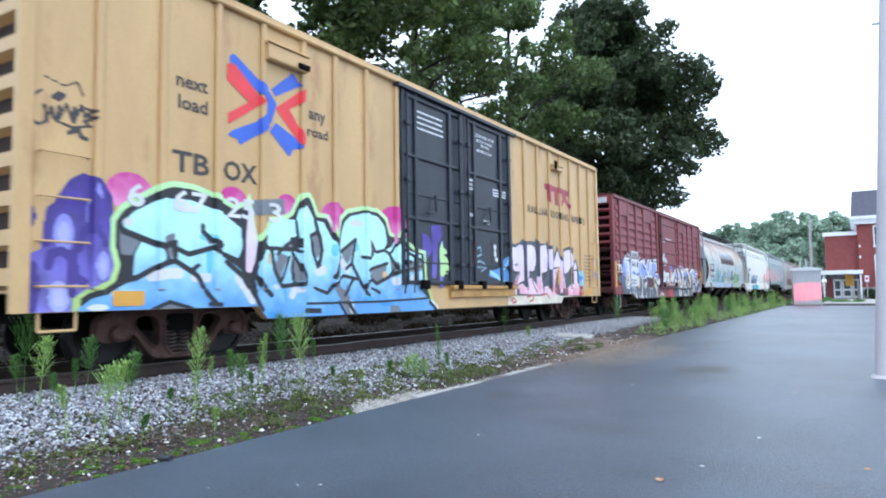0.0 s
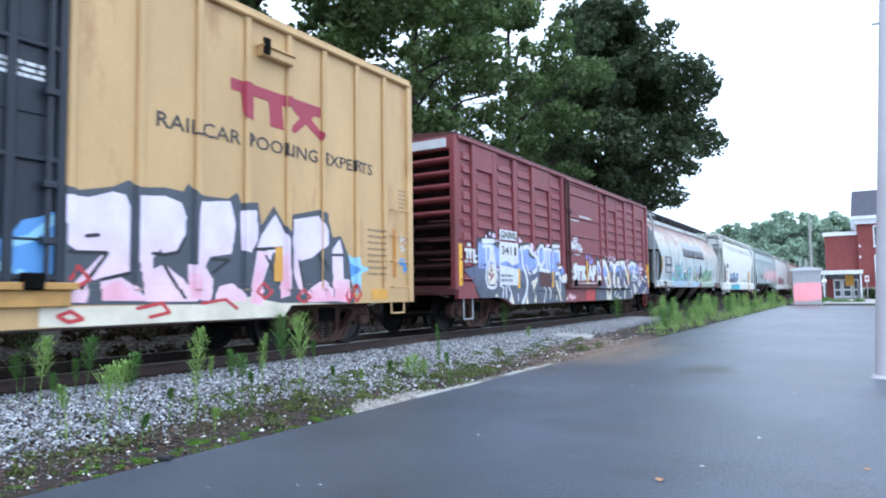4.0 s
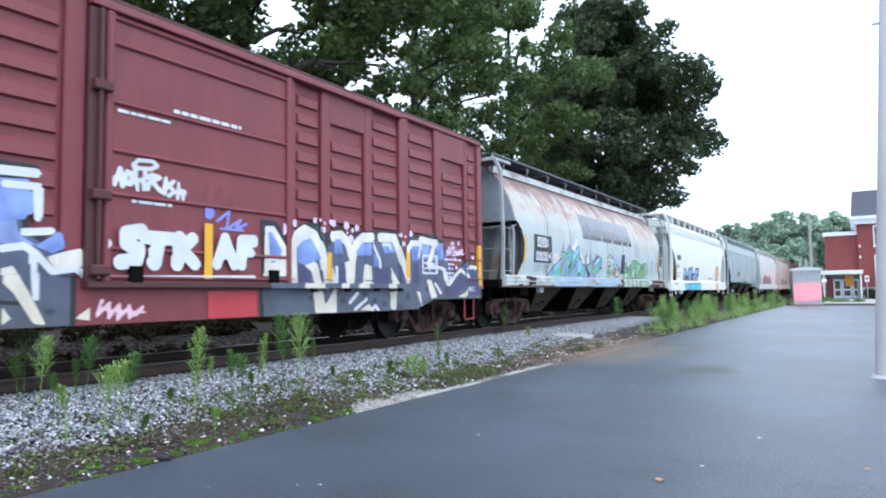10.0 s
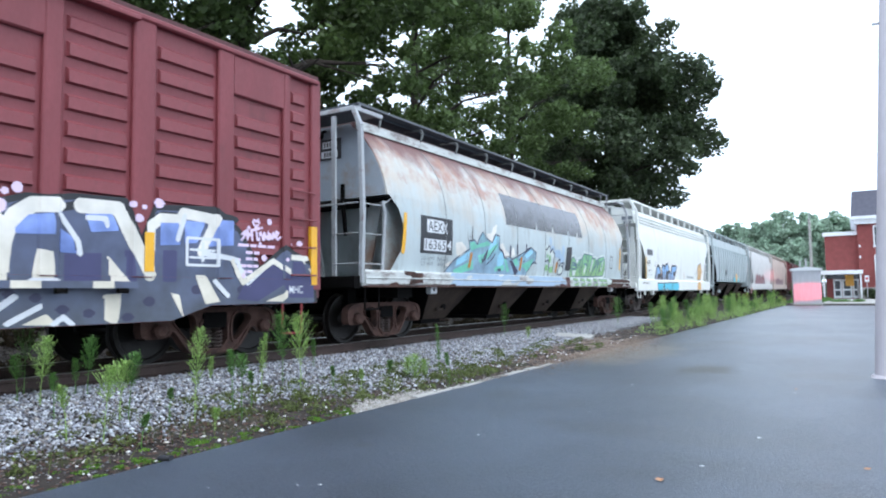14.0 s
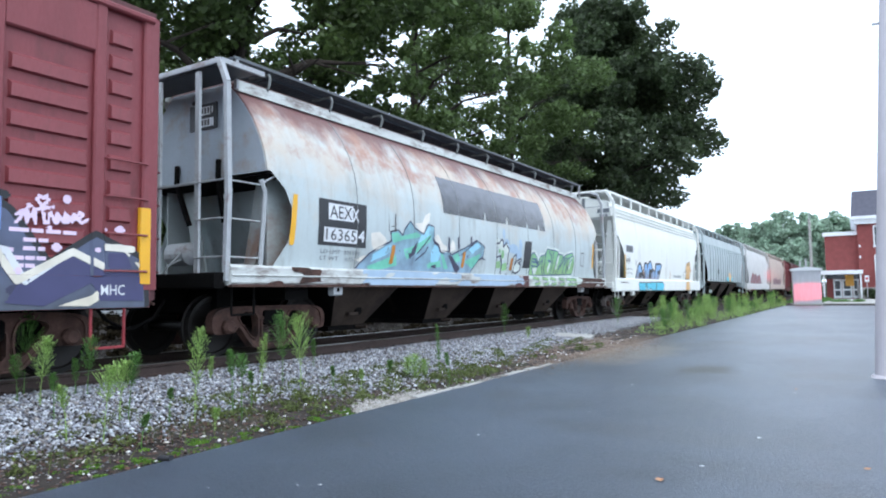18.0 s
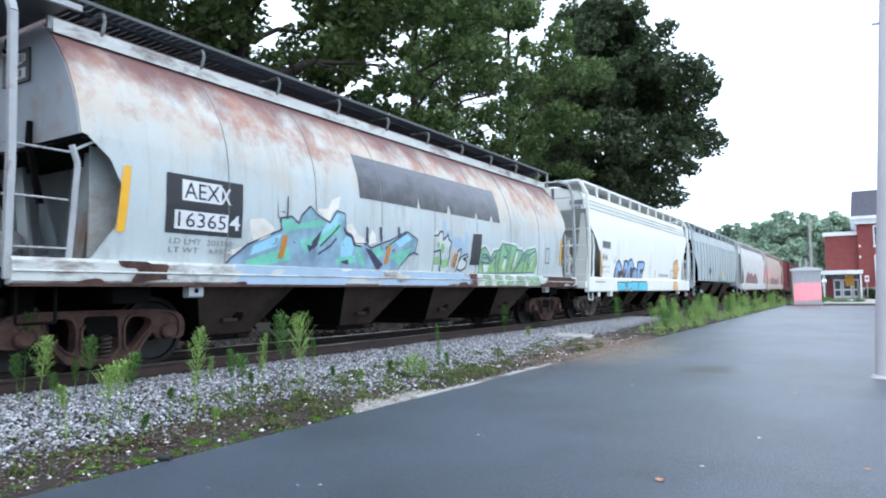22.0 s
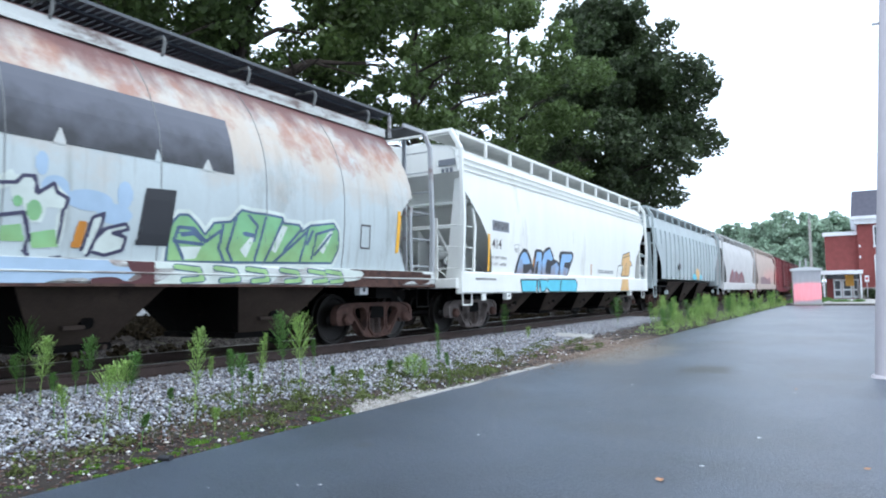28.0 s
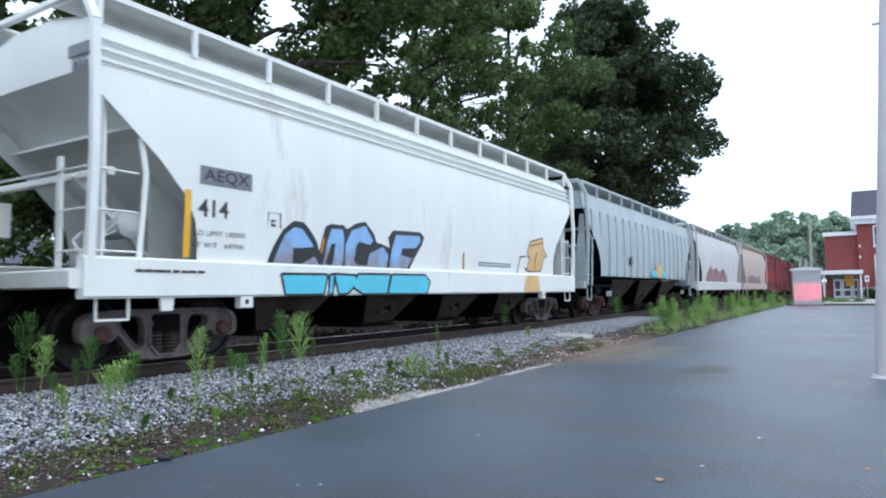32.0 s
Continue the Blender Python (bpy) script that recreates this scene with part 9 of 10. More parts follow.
def tree(x, y, height, radius, base, seed, mat, label, leaves=60000, size=0.13, trunk=0.4, lean=(0.0, 0.0), clumps=150, squash=1.0, fork=False, lo=0.3, taper=0.0, bare=0.0, limb=1.0):
    rg = random.Random(seed)
    t = thing("tree", label, "tree", (x, y, -0.05))
    s = Shape()
    lx, ly = lean
    pts = [Vector((0, 0, 0)), Vector((lx * 0.1, ly * 0.1, base * 0.6)), Vector((lx * 0.4, ly * 0.4, base + 0.8)), Vector((lx, ly, height * 0.62)), Vector((lx * 1.3, ly * 1.3, height * 0.9))]
    rad = [trunk * 1.25, trunk, trunk * 0.85, trunk * 0.5, trunk * 0.12]
    for k in range(4):
        s.rod(pts[k], pts[k + 1], rad[k], 10, rad[k + 1])
    if fork:
        q = [pts[1], pts[2] + Vector((0.4, 1.2, 0.3)), pts[2] + Vector((0.6, 3.2, 3.2)), pts[3] + Vector((1.0, 4.5, 1.5))]
        for k in range(3):
            s.rod(q[k], q[k + 1], trunk * (0.8 - 0.22 * k), 9, trunk * (0.58 - 0.22 * k))
    part("trunk", s, BARK, t)
    mid, hz = (base + height) / 2, (height - base) / 2
    for k in range(14):
        f = 0.06 + 0.78 * k / 14
        start = pts[2].lerp(pts[4], f * 0.8)
        ang = k * 2.4 + rg.uniform(-0.4, 0.4)
        reach = limb * radius * rg.uniform(0.5, 0.78) * (1 - 0.45 * abs(f - 0.35))
        tip = start + Vector((math.cos(ang) * reach, math.sin(ang) * reach * squash, rg.uniform(0.15, 0.5) * reach))
        elbow = start.lerp(tip, 0.5) + Vector((0, 0, 0.12 * reach))
        b = Shape()
        r0 = trunk * 0.42 * (1.1 - f)
        b.rod(start, elbow, r0, 7, r0 * 0.6).rod(elbow, tip, r0 * 0.6, 7, r0 * 0.15)
        for j in range(4):
            o = elbow.lerp(tip, j / 4)
            e2 = o + Vector((rg.uniform(-1, 1), rg.uniform(-1, 1), rg.uniform(-0.3, 0.9))) * reach * 0.35
            b.rod(o, e2, r0 * 0.3, 5, r0 * 0.08)
        part("limb", b, BARK, t)
    centres = []
    for k in range(clumps):
        while True:
            p = Vector((rg.uniform(-1, 1), rg.uniform(-1, 1), rg.uniform(-1, 1)))
            if lo < p.length < 1.0 and not (bare and p.x > 0 and abs(p.y - 0.1) < bare and p.z < 0.45):
                break
        wob = 0.82 + 0.36 * noise.noise(p * 2.2 + Vector((seed, 0, 0)))
        cr = rg.uniform(0.07, 0.19) * radius * (1.6 if lo == 0 else 1)
        nar = 1 - taper * max(0.0, p.z + 0.35)
        centres.append((p.x * radius * wob * nar + lx, p.y * radius * wob * squash * nar + ly, mid + p.z * hz * wob, cr))
        for j in range(2):
            d = Vector((rg.gauss(0, 1), rg.gauss(0, 1), rg.gauss(0, 0.7))).normalized() * cr
            centres.append((centres[-1 - j][0] + d.x, centres[-1 - j][1] + d.y, centres[-1 - j][2] + d.z, cr * 0.55))
    ng = np.random.RandomState(seed)
    part("crown", leaf_mesh("crown", leaf_points(centres, leaves, ng), size, ng, mat), mat, t)
    return t


tree(-17.5, 14.4, 20, 7.2, 5.0, 11, LEAF, "broad leafy tree with a forked dark trunk behind the track", 46000, 0.13, 0.45, (0.3, 0.9), 92, fork=True, bare=0.2)
tree(-16.5, 24.5, 21, 6.6, 5.2, 12, LEAF, "leafy yellow-green tree with a slim trunk behind the track", 30000, 0.125, 0.28, clumps=62)
tree(-18.5, 38.5, 24.5, 7.4, 4.2, 16, LEAF, "leafy green tree with a slim trunk behind the track", 32000, 0.13, 0.3, clumps=66, bare=0.12)
tree(-15.5, 49.5, 26, 9.8, 2.6, 13, LEAF_DARK, "large dense dark green tree behind the track", 84000, 0.18, 0.5, clumps=175, taper=0.44, limb=0.7)
tree(-21, 7.5, 19, 6.0, 5.0, 14, LEAF, "leafy tree with a dark trunk behind the track", 52000, 0.115, 0.35, clumps=90)
tree(-33, 19.5, 17, 6.0, 1.5, 15, LEAF, "leafy green tree behind the first row of trees", 40000, 0.2, 0.35, clumps=110, lo=0.0)
# far trees take the pale leaf colour that carries the haze
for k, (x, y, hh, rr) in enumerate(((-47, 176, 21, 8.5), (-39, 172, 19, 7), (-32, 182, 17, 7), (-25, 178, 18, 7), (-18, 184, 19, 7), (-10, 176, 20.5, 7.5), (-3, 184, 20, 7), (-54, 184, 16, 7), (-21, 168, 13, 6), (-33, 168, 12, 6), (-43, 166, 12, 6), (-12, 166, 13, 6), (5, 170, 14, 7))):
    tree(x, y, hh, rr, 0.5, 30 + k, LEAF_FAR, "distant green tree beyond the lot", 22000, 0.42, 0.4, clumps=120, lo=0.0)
# hedge of undergrowth far behind the track
rgn = np.random.RandomState(77)
cs = [(rgn.uniform(-75, -58), rgn.uniform(-30, 170), rgn.uniform(0.5, 7), rgn.uniform(1.5, 3.2)) for _ in range(330)]
cs += [(rgn.uniform(-68, -56), rgn.uniform(-12, 62), rgn.uniform(3, 15), rgn.uniform(1.2, 2.8)) for _ in range(330)]
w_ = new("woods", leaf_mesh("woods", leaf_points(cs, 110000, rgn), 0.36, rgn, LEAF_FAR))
tagged(w_, "line of green woods far behind the track", "woods", kind="stuff")
cs = [(rgn.uniform(-13.6, -12.2), rgn.uniform(-6, 70), rgn.uniform(-0.1, 0.1), rgn.uniform(0.12, 0.35)) for _ in range(420)]
cs += [(rgn.uniform(-26, -15), rgn.uniform(-6, 90), bed(-20) + 0.05, rgn.uniform(0.2, 0.5)) for _ in range(900)]
w_ = new("undergrowth", leaf_mesh("undergrowth", leaf_points(cs, 110000, rgn), 0.08, rgn, SCRUB))
tagged(w_, "low brown-green scrub along the far side of the track", "undergrowth", kind="stuff")
house = thing("long_building", "long white-sided low building with a grey roof behind the track", "building", (-44, 22, 0))
part("wall", Shape().box(-4, 4, -24, 24, -0.05, 3.3), TRIM_WHITE, house)
part("roof", Shape().prism([(-4.4, 3.25), (4.4, 3.25), (0, 5.0)], -24.4, 24.4), SLATE, house)
for y in range(-21, 22, 6):
    wn_ = part("window", Shape().box(3.98, 4.06, y - 0.55, y + 0.55, 1.3, 2.5), TRIM_WHITE, house)
    part("pane", Shape().box(4.05, 4.08, y - 0.45, y + 0.45, 1.4, 2.4), GLASS_DARK, wn_)

# ---- far end: shed, building ----
shed = thing("signal_shed", "silver aluminium equipment shed with a white overhanging roof", "shed", pose(-3.22, 58.9, 0, 0, 0, 6))
part("wall", Shape().box(-0.95, 0.95, -0.9, 0.9, 0.1, 2.62, 0.02), ALUMINIUM, shed)
for k in range(5):
    x = -0.76 + k * 0.38
    part("wall_seam", Shape().box(x - 0.012, x + 0.012, -0.915, -0.9, 0.1, 2.6), ALUMINIUM, shed)
part("roof", Shape().prism([(-1.06, 2.62), (1.06, 2.62), (1.06, 2.78), (0, 2.92), (-1.06, 2.78)], -1.0, 1.0), TRIM_WHITE, shed)
part("base", Shape().box(-1.0, 1.0, -0.95, 0.95, -0.05, 0.1, 0.02), CONCRETE, shed)
for x, z1 in ((-0.35, 3.45), (0.05, 3.6)):
    part("vent_pipe", Shape().rod((x, 0.4, 2.6), (x, 0.4, z1), 0.05, 8), ALUMINIUM, shed)

bld = thing("brick_building", "two-storey red brick building with white cornices and a grey roof", "building", (0, 92, 0))


def window(parent, x0, x1, y, z0, z1):
    f = part("window", Shape().box(x0 - 0.14, x1 + 0.14, y - 0.08, y + 0.05, z0 - 0.14, z1 + 0.18), TRIM_WHITE, parent)
    part("sill", Shape().box(x0 - 0.2, x1 + 0.2, y - 0.16, y, z0 - 0.24, z0 - 0.14), TRIM_WHITE, f)
    zm = (z0 + z1) / 2
    for a_, b_ in ((z0, zm - 0.04), (zm + 0.04, z1)):
        part("pane", Shape().box(x0, x1, y - 0.1, y - 0.082, a_, b_), GLASS_DARK, f)


part("wing_wall", Shape().box(-2.9, 0.5, 0.6, 14, 0, 7.5), BRICK, bld)
part("cornice", Shape().box(-3.1, 0.45, 0.4, 14.2, 7.5, 7.95, 0.05), TRIM_WHITE, bld)
part("main_wall", Shape().box(0.5, 16, 0, 16, 0, 8.7), BRICK, bld)
part("cornice", Shape().box(0.2, 16.4, -0.4, 16.4, 8.7, 9.25, 0.1), TRIM_WHITE, bld)
part("cornice_edge", Shape().box(-0.15, 16.7, -0.7, 16.7, 9.25, 9.62, 0.1), TRIM_WHITE, bld)
part("mansard_roof", Shape().add([(x, y, z) for z, o in ((9.62, 0.0), (12.6, 0.25)) for x, y in ((-0.1 + o, -0.5 + o), (16 - o, -0.5 + o), (16 - o, 16 - o), (-0.1 + o, 16 - o))],
     [(0, 1, 5, 4), (1, 2, 6, 5), (2, 3, 7, 6), (3, 0, 4, 7), (4, 5, 6, 7), (0, 3, 2, 1)]), SLATE, bld)
part("foundation", Shape().box(0.45, 16.1, -0.08, 16.1, 0, 1.3), CONCRETE, bld)
for x in (2.2, 5.6, 9.0, 12.4):
    for z0, z1 in ((2.4, 4.9), (6.2, 8.3)):
        window(bld, x, x + 1.3, 0, z0, z1)
cp = part("canopy", Shape().box(-3.3, 0.75, -1.7, 0.6, 2.9, 3.25, 0.05), TRIM_WHITE, bld)
part("canopy_edge", Shape().box(-3.4, 0.85, -1.8, -1.69, 2.85, 3.32, 0.02), TRIM_WHITE, cp)
for x in (-3.1, 0.6):
    part("canopy_post", Shape().box(x - 0.09, x + 0.09, -1.6, -1.42, 0, 2.9), TRIM_WHITE, cp)
part("entry_wall", Shape().box(-2.88, 0.48, 0.55, 0.6, 2.35, 2.9), GLASS_DARK, bld)
for x0, x1 in ((-2.2, -1.35), (-1.3, -0.3), (-0.25, 0.4)):
    d = part("door", Shape().box(x0, x1, 0.48, 0.56, 0.05, 2.3), TRIM_WHITE, bld, "white framed glass door")
    part("door_glass", Shape().box(x0 + 0.17, x1 - 0.17, 0.462, 0.478, 1.15, 2.12), GLASS_DARK, d)
    part("door_glass", Shape().box(x0 + 0.17, x1 - 0.17, 0.462, 0.478, 0.35, 0.95), GLASS_DARK, d)
part("yellow_banner", Shape().box(-0.95, -0.1, 0.30, 0.32, 1.5, 2.8), P_ORANGE2, bld, "yellow banner hanging in the entrance")
part("wall_lamp", Shape().box(0.6, 0.75, -0.12, 0.0, 4.7, 5.0), TRIM_WHITE, bld)
part("wall_lamp", Shape().box(0.6, 0.75, -0.12, 0.0, 6.0, 6.3), TRIM_WHITE, bld)
apron = Shape().box(-12, 20, 64, 90.5, -0.1, -0.004)
solid("concrete_walk", apron, CONCRETE, "pale concrete walk before the brick building", "walk", "structure")
cs = [(rgn.uniform(-6, -2.5), rgn.uniform(66, 90), 0.05, rgn.uniform(0.2, 0.5)) for _ in range(60)] + [(rgn.uniform(-2.2, 1.0), rgn.uniform(70, 76), 0.05, 0.3) for _ in range(12)]
w_ = new("grass", leaf_mesh("grass", leaf_points(cs, 7000, rgn, 0.4), 0.1, rgn, WEED))
tagged(w_, "green grass patches beside the walk", "grass", kind="stuff")


def bush(x, y, r, h, n, mat, label, seed):
    ng = np.random.RandomState(seed)
    t = thing("bush", label, "bush", (x, y, -0.03))
    s = Shape()
    for k in range(5):
        s.rod((0, 0, 0), (r * 0.5 * math.cos(k * 1.3), r * 0.5 * math.sin(k * 1.3), h * 0.6), 0.02, 5, 0.008)
    part("stems", s, BARK, t)
    cs = [(ng.uniform(-r, r) * 0.7, ng.uniform(-r, r) * 0.7, ng.uniform(0.15, 0.8) * h, ng.uniform(0.2, 0.35) * h) for _ in range(40)]
    part("foliage", leaf_mesh("foliage", leaf_points(cs, n, ng, 0.9), 0.09, ng, mat), mat, t)
    return t


bush(2.1, 90.0, 1.3, 1.25, 5000, LEAF_DARK, "dark clipped bush beside the brick wall", 5)
bush(4.4, 90.0, 1.3, 1.3, 5000, LEAF_DARK, "dark clipped bush beside the brick wall", 6)
bush(-4.0, 70.0, 1.0, 2.2, 4000, WEED, "green shrub behind the equipment shed", 7)
sign = thing("small_sign", "small white sign with a red mark on a post", "sign", (1.1, 84, 0))
part("post", Shape().rod((0, 0, -0.05), (0, 0, 2.5), 0.035, 8), ALUMINIUM, sign)
part("board", Shape().box(-0.2, 0.2, -0.06, -0.03, 1.9, 2.55), TRIM_WHITE, sign)
part("mark", Shape().box(-0.12, 0.12, -0.07, -0.061, 2.1, 2.35), P_RED, sign)
mast = thing("utility_pole", "pale slender utility pole behind the shed", "pole", (-3.62, 76, 0))
part("shaft", Shape().rod((0, 0, -0.05), (0, 0, 8.2), 0.17, 12, 0.12), CONCRETE, mast)
part("aerial", Shape().rod((0, 0, 8.2), (0, 0, 10.2), 0.03, 6, 0.015), ALUMINIUM, mast)

pole = thing("light_pole", "pale concrete light pole standing on the asphalt lot", "pole", pose(0.34, 11.04, 0, 0, 2.7, 0))
part("shaft", Shape().rod((0, 0, -0.05), (0, 0, 9), 0.17, 24, 0.075), POLE_PALE, pole)
part("collar", Shape().rod((0, 0, -0.04), (0, 0, 0.03), 0.24, 20, 0.2), POLE_PALE, pole)
part("bracket", Shape().rod((-0.2, 0, 4.95), (0.2, 0, 4.95), 0.02, 6), ALUMINIUM, pole)

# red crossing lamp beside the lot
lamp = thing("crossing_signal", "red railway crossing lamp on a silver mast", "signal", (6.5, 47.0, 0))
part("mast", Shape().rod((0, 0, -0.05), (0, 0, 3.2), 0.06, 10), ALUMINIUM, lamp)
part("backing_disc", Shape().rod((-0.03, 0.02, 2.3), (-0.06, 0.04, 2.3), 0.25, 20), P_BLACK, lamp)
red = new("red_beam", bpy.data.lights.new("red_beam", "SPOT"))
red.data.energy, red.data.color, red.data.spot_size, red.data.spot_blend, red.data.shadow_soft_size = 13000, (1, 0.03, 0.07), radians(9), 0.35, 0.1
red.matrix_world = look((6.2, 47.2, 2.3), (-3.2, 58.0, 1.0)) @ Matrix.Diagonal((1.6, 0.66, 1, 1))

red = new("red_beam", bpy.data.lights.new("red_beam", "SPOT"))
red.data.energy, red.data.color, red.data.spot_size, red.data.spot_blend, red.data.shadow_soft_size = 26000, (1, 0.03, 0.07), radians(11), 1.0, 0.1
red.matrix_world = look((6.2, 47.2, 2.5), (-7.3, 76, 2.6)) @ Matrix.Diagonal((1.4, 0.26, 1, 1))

# ---- track bed ----
stones = np.random.RandomState(4)


def pebbles(name, x, y, z, r, mat, label, seed, flat=0.7):
    """Loose stones: squashed octahedra with random corners, one mesh."""
    ng = np.random.RandomState(seed)
    n = len(x)
    base = np.array([(1, 0, 0), (0, 1, 0), (-1, 0, 0), (0, -1, 0), (0, 0, 1), (0, 0, -1)], float)
    v = base[None] * ng.uniform(0.55, 1.25, (n, 6, 1)) + ng.uniform(-0.28, 0.28, (n, 6, 3))
    v *= np.array([1, 1, flat])
    a_ = ng.uniform(0, math.tau, n)
    ca, sa = np.cos(a_)[:, None], np.sin(a_)[:, None]
    vx, vy = v[..., 0] * ca - v[..., 1] * sa, v[..., 0] * sa + v[..., 1] * ca
    v = np.stack([vx, vy, v[..., 2]], -1) * r[:, None, None] + np.stack([x, y, z], -1)[:, None]
    f = np.array([(0, 1, 4), (1, 2, 4), (2, 3, 4), (3, 0, 4), (1, 0, 5), (2, 1, 5), (3, 2, 5), (0, 3, 5)])
    f = (f[None] + 6 * np.arange(n)[:, None, None]).reshape(-1)
    me = bpy.data.meshes.new(name)
    me.vertices.add(6 * n)
    me.vertices.foreach_set("co", v.ravel())
    me.loops.add(len(f))
    me.loops.foreach_set("vertex_index", f)
    me.polygons.add(8 * n)
    me.polygons.foreach_set("loop_start", np.arange(0, 24 * n, 3))
    me.update(calc_edges=True)
    me.materials.append(mat)
    return tagged(new(name, me), label, "stones", kind="stuff")


n = 72000
y = stones.uniform(0, 1, n) ** 1.25 * 27 + 0.5
edge = np.interp(y, [0, 3, 4.1, 5.4, 6.2, 7.0, 8.4, 10.2, 13.8, 17.2, 28], [-5.1, -5.4, -5.55, -5.6, -5.3, -5.05, -5.3, -5.4, -5.75, -6.0, -6.6])
x = -7.95 + stones.uniform(0, 1, n) * (edge + 7.95 + stones.normal(0, 0.16, n))
pebbles("ballast_stones", x, y, np.array([bed(q) for q in x]) + stones.uniform(-0.005, 0.03, n), stones.uniform(0.010, 0.028, n), STONE, "pale grey crushed ballast stones", 1)
# dark stones spread where the train's shade falls
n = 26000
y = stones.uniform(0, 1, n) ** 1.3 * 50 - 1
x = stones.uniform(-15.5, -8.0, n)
pebbles("dark_ballast", x, y, np.array([bed(q) for q in x]) + stones.uniform(0, 0.02, n), stones.uniform(0.025, 0.07, n), STONE_DARK, "dark ballast between the rails, the train's shade in its colour", 2)
n = 32000
y = stones.uniform(0, 1, n) ** 1.4 * 40 + 0.5
x = np.minimum(-4.52, stones.normal(-5.4, 0.55, n))
pebbles("soil_debris", x, y, np.array([bed(q) for q in x]) + 0.004, stones.uniform(0.005, 0.018, n), STONE_BROWN, "brown and pale debris on the soil strip", 3, 0.5)
n = 150
y = stones.uniform(0, 1, n) ** 1.3 * 17 + 1.5
x = stones.normal(-4.95, 0.28, n)
x = np.minimum(x, -4.5)
pebbles("white_pebbles", x, y, np.array([bed(q) for q in x]) + 0.01, stones.uniform(0.012, 0.032, n), STONE_WHITE, "scattered whitish stones at the asphalt edge", 4, 0.6)

tie = Shape().box(-1.3, 1.3, -0.11, 0.11, -0.2, -0.045, 0.012).mesh("tie", TIE)
bedthing = thing("track_ties", "dark old wooden ties under the rails", "ties", (TRACK_X, 0, RAIL_Z - 0.125), kind="structure")
for k in range(110):
    part("tie", tie, TIE, bedthing, at=pose(random.uniform(-0.04, 0.04), -2 + k * 0.53, random.uniform(-0.01, 0.008), 0, 0, random.uniform(-1, 1)))
plate_mesh = Shape().box(-0.17, 0.17, -0.09, 0.09, -0.05, -0.03, 0.01).mesh("tie_plate", RUST)
for k in range(60):
    part("tie_plate", plate_mesh, RUST, bedthing, at=(0.75, -2 + k * 0.53, 0.0))

# edge strip, slab, sandy wash, repairs
strip = Shape()
rg = random.Random(5)
y = 5.5
while y < 10.4:
    ln = rg.uniform(0.15, 0.6)
    w_ = rg.uniform(0.02, 0.1)
    if rg.random() < 0.62:
        strip.box(-4.51 - w_, -4.485 + rg.uniform(-0.02, 0.015), y, y + ln - rg.uniform(0.0, 0.05), -0.05, rg.uniform(0.006, 0.02), 0.01)
    y += ln
solid("concrete_edging", strip, CONCRETE, "broken pale concrete edging along the asphalt", "edging", "structure")
solid("concrete_slab", Shape().box(-0.48, 0.42, -0.4, 0.4, -0.05, 0.07, 0.02), CONCRETE, "pale flat concrete slab lying in the soil", "slab", at=pose(-6.05, 16.1, 0.08, 2, 3, 12))


n = 24000
x, y = stones.normal(-5.0, 0.5, n), stones.normal(14.2, 2.1, n)
pebbles("sandy_wash", x, y, np.array([max(0.0, bed(q)) if q < -4.5 else 0.0 for q in x]) + 0.002, stones.uniform(0.005, 0.017, n), STONE_SAND, "sandy dirt washed over the asphalt edge", 6, 0.4)

# crumbled concrete along the asphalt edge, widest where the edging has broken up
n = 5200
y = np.where(stones.uniform(0, 1, n) < 0.6, stones.uniform(5.6, 7.4, n), stones.uniform(5.6, 11.0, n))
x = -4.5 - np.abs(stones.normal(0, 1, n)) * np.interp(y, [5.6, 6.1, 6.9, 7.5, 11], [0.06, 0.2, 0.16, 0.07, 0.06])
pebbles("crumbled_concrete", x, y, np.array([bed(q) for q in x]) + 0.012, stones.uniform(0.008, 0.03, n), STONE_PALE, "crumbled pale concrete and grit at the asphalt edge", 8, 0.35)
ng = np.random.RandomState(31)
n = 2600
x, y = np.minimum(-4.62, ng.normal(-5.15, 0.33, n)), 1.8 + ng.uniform(0, 1, n) ** 1.2 * 12
w_ = new("dry_litter", leaf_mesh("dry_litter", np.stack([x, y, np.array([bed(q) for q in x]) + 0.012], 1), 0.028, ng, DRY_BROWN))
w_.data.vertices.foreach_set("co", (np.array([v.co[:] for v in w_.data.vertices]).reshape(-1, 4, 3) * [1, 1, 0.35] + np.stack([x * 0, x * 0, np.array([bed(q) for q in x]) * 0.65], 1)[:, None]).ravel())
tagged(w_, "brown dry leaves and stems littering the soil", "litter", kind="stuff")

# moss and low herbs along the edge
ng = np.random.RandomState(21)
cs = []
for y in ng.uniform(1.8, 9, 170):
    xx = -4.68 + ng.normal(0, 0.14)
    cs.append((min(xx, -4.56), y, bed(xx) + 0.0, ng.uniform(0.015, 0.085)))
w_ = new("moss", leaf_mesh("moss", leaf_points(cs, 12000, ng, 0.12), 0.009, ng, MOSS))
tagged(w_, "bright green moss along the asphalt edge", "moss", kind="stuff")
cs = []
for y in np.concatenate([ng.uniform(1.8, 16, 120), ng.uniform(4.5, 9.5, 130)]):
    xx = ng.uniform(-6.2, -4.75)
    cs.append((xx, y, bed(xx) + 0.02, ng.uniform(0.05, 0.14)))
w_ = new("low_herbs", leaf_mesh("low_herbs", leaf_points(cs, 17000, ng, 0.5), 0.017, ng, HERB))
tagged(w_, "low dull green herbs on the soil", "herbs", kind="stuff")


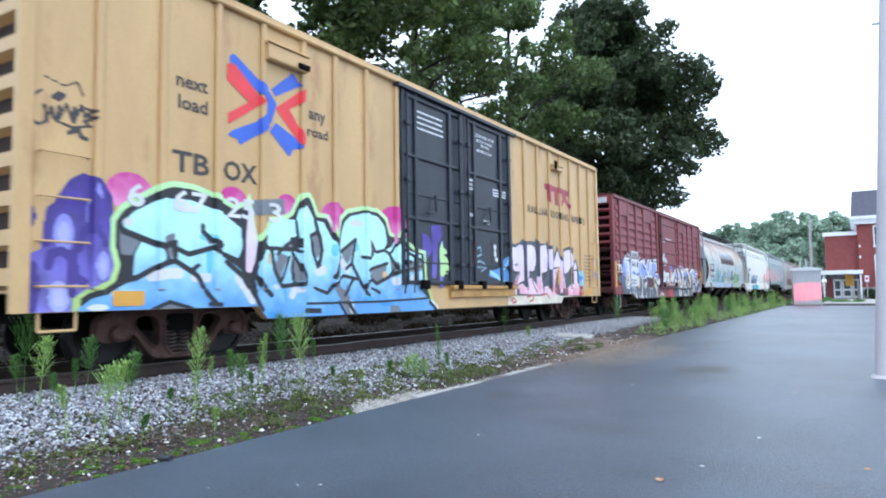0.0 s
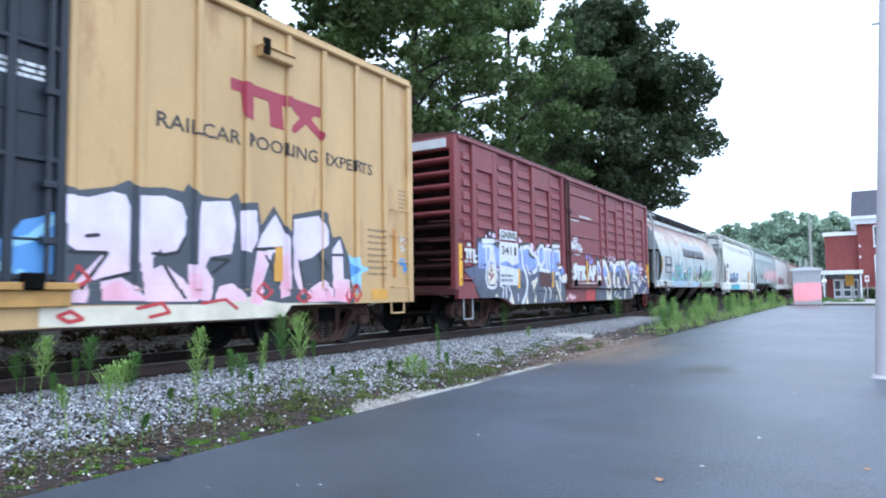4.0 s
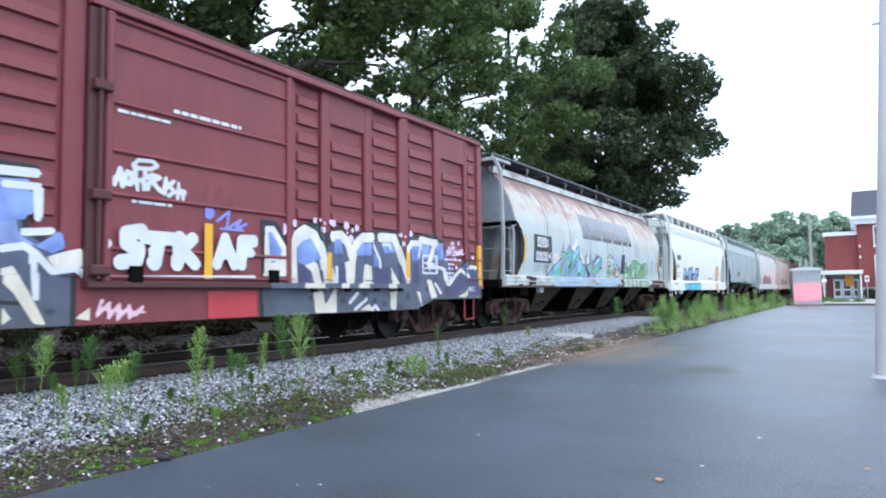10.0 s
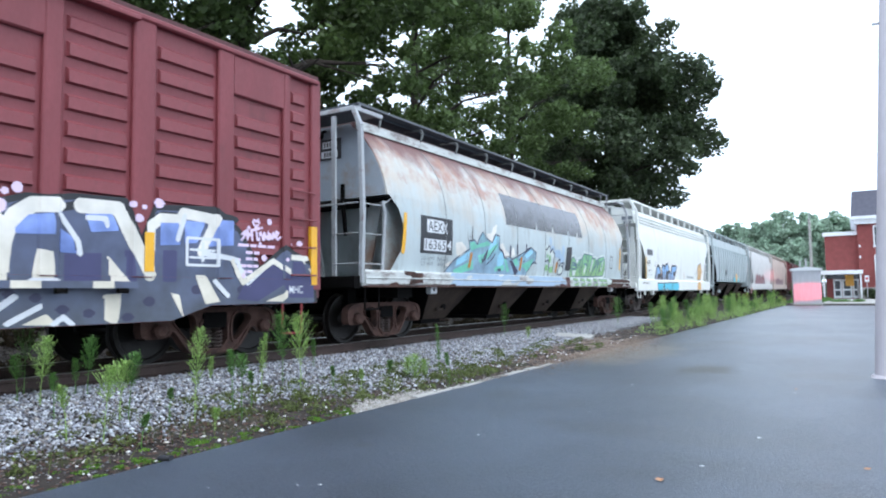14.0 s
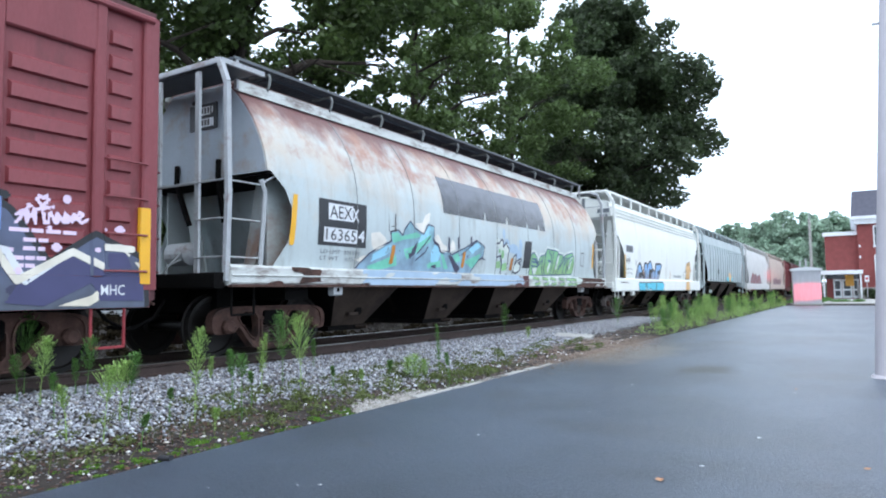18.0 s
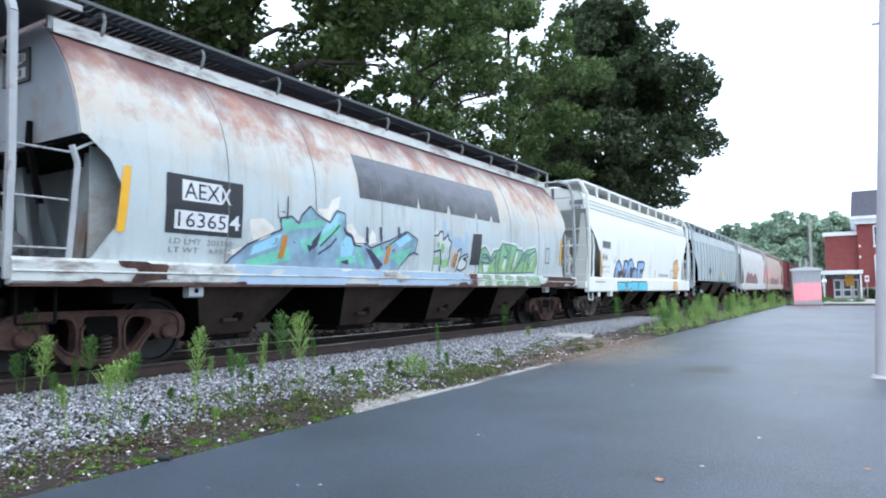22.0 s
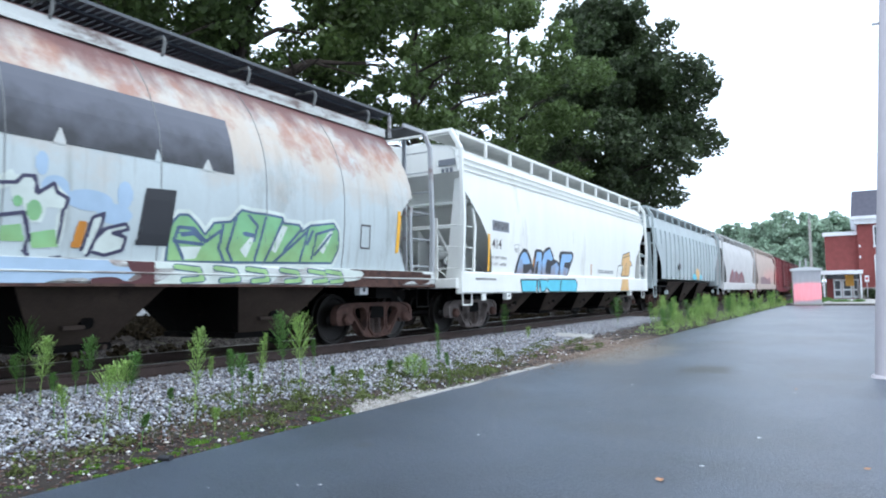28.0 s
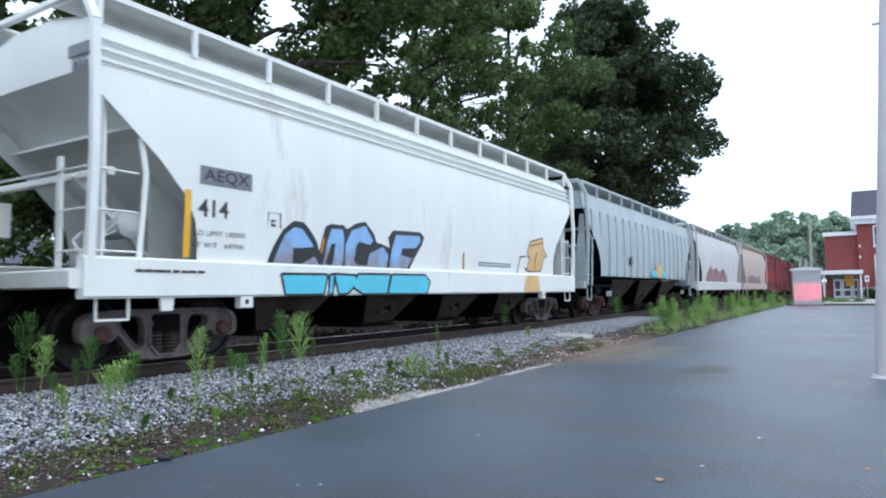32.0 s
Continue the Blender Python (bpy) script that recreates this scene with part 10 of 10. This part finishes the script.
n = 420
x, y = ng.uniform(-6.3, -4.75, n), 2.2 + ng.uniform(0, 1, n) ** 1.1 * 8.5
hh = ng.uniform(0.05, 0.26, n) * ng.uniform(0.5, 1, n)
lx, ly = ng.normal(0, 0.3, n) * hh, ng.normal(0, 0.3, n) * hh
z = np.array([bed(q) for q in x]) - 0.005
st = np.stack([np.stack([x - 0.003, y - 0.002, z], 1), np.stack([x + 0.003, y + 0.002, z], 1), np.stack([x + lx, y + ly, z + hh], 1)], 1).reshape(-1, 3)
me = bpy.data.meshes.new("dry_stalks")
me.from_pydata(st.tolist(), [], [(3 * k, 3 * k + 1, 3 * k + 2) for k in range(n)])
me.materials.append(HERB)
tagged(new("dry_stalks", me), "thin dull green stalks scattered in the ballast", "stalks", kind="stuff")


def weed(x, y, h, seed, width=0.25, lean=0.0, mat=None, head=0.6):
    """A tall weed: a leafy stem and, over the upper share of it, a dense brush of rising twigs with small leaves."""
    ng = np.random.RandomState(seed)
    mat = mat or WEED
    t = thing("weed", "tall green weed with a dense feathery head and narrow leaves", "weed", (x, y, bed(x) - 0.01), "weeds beside the track")
    st = Shape()
    vs, fs = [], []

    def leaf(p, d, ln, w_, droop=0.08):
        side = d.cross(Vector((0, 0, 1))).normalized() * w_
        m1 = p + d * ln * 0.45 + Vector((0, 0, ln * 0.06))
        tip = p + d * ln - Vector((0, 0, ln * droop))
        k = len(vs)
        vs.extend([p, m1 + side, tip, m1 - side])
        fs.append((k, k + 1, k + 2, k + 3))
    bend = Vector((0.85, 0.52, 0)) * lean + Vector((ng.uniform(-0.03, 0.03), ng.uniform(-0.03, 0.03), 0)) * h

    def along(f):
        return bend * f * f + Vector((0, 0, h * f))
    for k in range(7):
        c_, r_ = along(k / 6), 0.0055 - 0.0007 * k
        st.v += [tuple(c_ + Vector((math.cos(a_ * math.tau / 5), math.sin(a_ * math.tau / 5), 0)) * r_) for a_ in range(5)]
        if k:
            st.f += [(5 * k - 5 + i, 5 * k - 5 + (i + 1) % 5, 5 * k + (i + 1) % 5, 5 * k + i) for i in range(5)]
    low = 1 - head
    for k in range(int(10 + 34 * h)):
        f = 0.06 + (low + 0.12) * ng.uniform(0, 1)
        a_ = k * 2.4 + ng.uniform(-0.3, 0.3)
        leaf(along(f), Vector((math.cos(a_), math.sin(a_), ng.uniform(0.1, 0.9))).normalized(), ng.uniform(0.04, 0.085) * min(1.0, 0.5 + h), 0.006, 0.25)
    m = int(26 + 46 * head * h + 60 * width)
    for k in range(m):
        u = (k + ng.uniform(0, 1)) / m
        f = low + head * 0.95 * u
        swell = min(1.0, 0.45 + 1.8 * u) * (1.02 - u) ** 0.55
        a_ = k * 2.4 + ng.uniform(-0.4, 0.4)
        rise = 0.9 + 1.2 * u + ng.uniform(-0.2, 0.3)
        d = Vector((math.cos(a_), math.sin(a_), rise))
        reach = 0.6 * width * swell * ng.uniform(0.65, 1.1)
        p = along(f)
        q = p + d * reach
        leaf(p, (q - p).normalized(), (q - p).length, 0.0014, 0.0)
        n_ = 5 + int(reach * 75)
        for j in range(n_):
            g_ = 0.2 + 0.8 * (j + 0.5) / n_
            a2 = a_ + ng.uniform(-1.5, 1.5)
            d2 = Vector((math.cos(a2), math.sin(a2), ng.uniform(0.3, 1.6))).normalized()
            leaf(p.lerp(q, g_), d2, ng.uniform(0.02, 0.042), 0.0056)
    part("stem", st, mat, t)
    me = bpy.data.meshes.new("leaves")
    me.from_pydata(vs, [], fs)
    me.materials.append(mat)
    tagged(part("leaves", me, mat, t), kind="stuff")
    return t


# ground points, heights and heads of the single weeds
for k, (x, y, h, wd, ln, lite, hd) in enumerate(WEEDS):
    weed(x, y, h, 200 + k, wd, ln, WEED_LITE if lite else WEED, hd)
# thick stand of weeds further along
ng = np.random.RandomState(9)
for k in range(90):
    y = 19.8 + 40 * (k / 90) ** 1.1
    x = -4.72 - abs(ng.normal(0, 0.3 if y < 26 else 0.6))
    if 43 < y < 47:
        continue
    weed(x, y, ng.uniform(0.3, 1.15), 400 + k, ng.uniform(0.25, 0.5), ng.uniform(-0.1, 0.1), WEED if ng.uniform() < 0.35 else WEED_LITE, 0.75)
cs = [(min(-4.6, -4.95 + ng.normal(0, 0.22 if y < 26 else 0.4)), y, bed(-5.0) + 0.1, ng.uniform(0.06, 0.26)) for y in ng.uniform(19, 58, 200)]
w_ = new("tall_grass", leaf_mesh("tall_grass", leaf_points(cs, 10000, ng, 1.5), 0.026, ng, WEED_LITE))
tagged(w_, "thick green weeds and grass beside the track", "grass", kind="stuff")

# litter on the asphalt
for k, (x, y, r, mat) in enumerate(LITTER):
    s = Shape()
    ng = random.Random(k)
    ring = [(r * ng.uniform(0.6, 1.2) * math.cos(a_ * math.tau / 7), r * ng.uniform(0.4, 0.9) * math.sin(a_ * math.tau / 7), ng.uniform(0.0, 0.35) * r) for a_ in range(7)]
    s.add(ring + [(0, 0, 0.25 * r)], [(i, (i + 1) % 7, 7) for i in range(7)])
    leafy = mat is DRY_LEAF
    solid("fallen_leaf" if leafy else "paper_scrap", s, mat, "dry orange-brown leaf lying on the asphalt" if leafy else "small white scrap lying on the asphalt", "leaf" if leafy else "scrap", at=pose(x, y, 0.004, 0, 0, 40 * k))
solid("dark_clod", Shape().box(-0.05, 0.05, -0.03, 0.03, 0, 0.035, 0.01), P_BLACK, "dark clod at the asphalt edge", "clod", at=pose(-4.52, 3.27, 0, 0, 0, 20))


def motions():
    step = 4 / 30
    times = [i * 0.5 for i in range(65)]
    for car, p in CARS:
        walk(car, [(t, pose(TRACK_X, p - rolled(t), RAIL_Z)) for t in times])
    fine = [i * step for i in range(241)]
    for w_ in WHEELSETS:
        y = w_["roll_at"]
        walk(w_, [(t, pose(0, y, -0.02, math.degrees(rolled(min(t, 32.0)) / 0.45))) for t in fine])


motions()
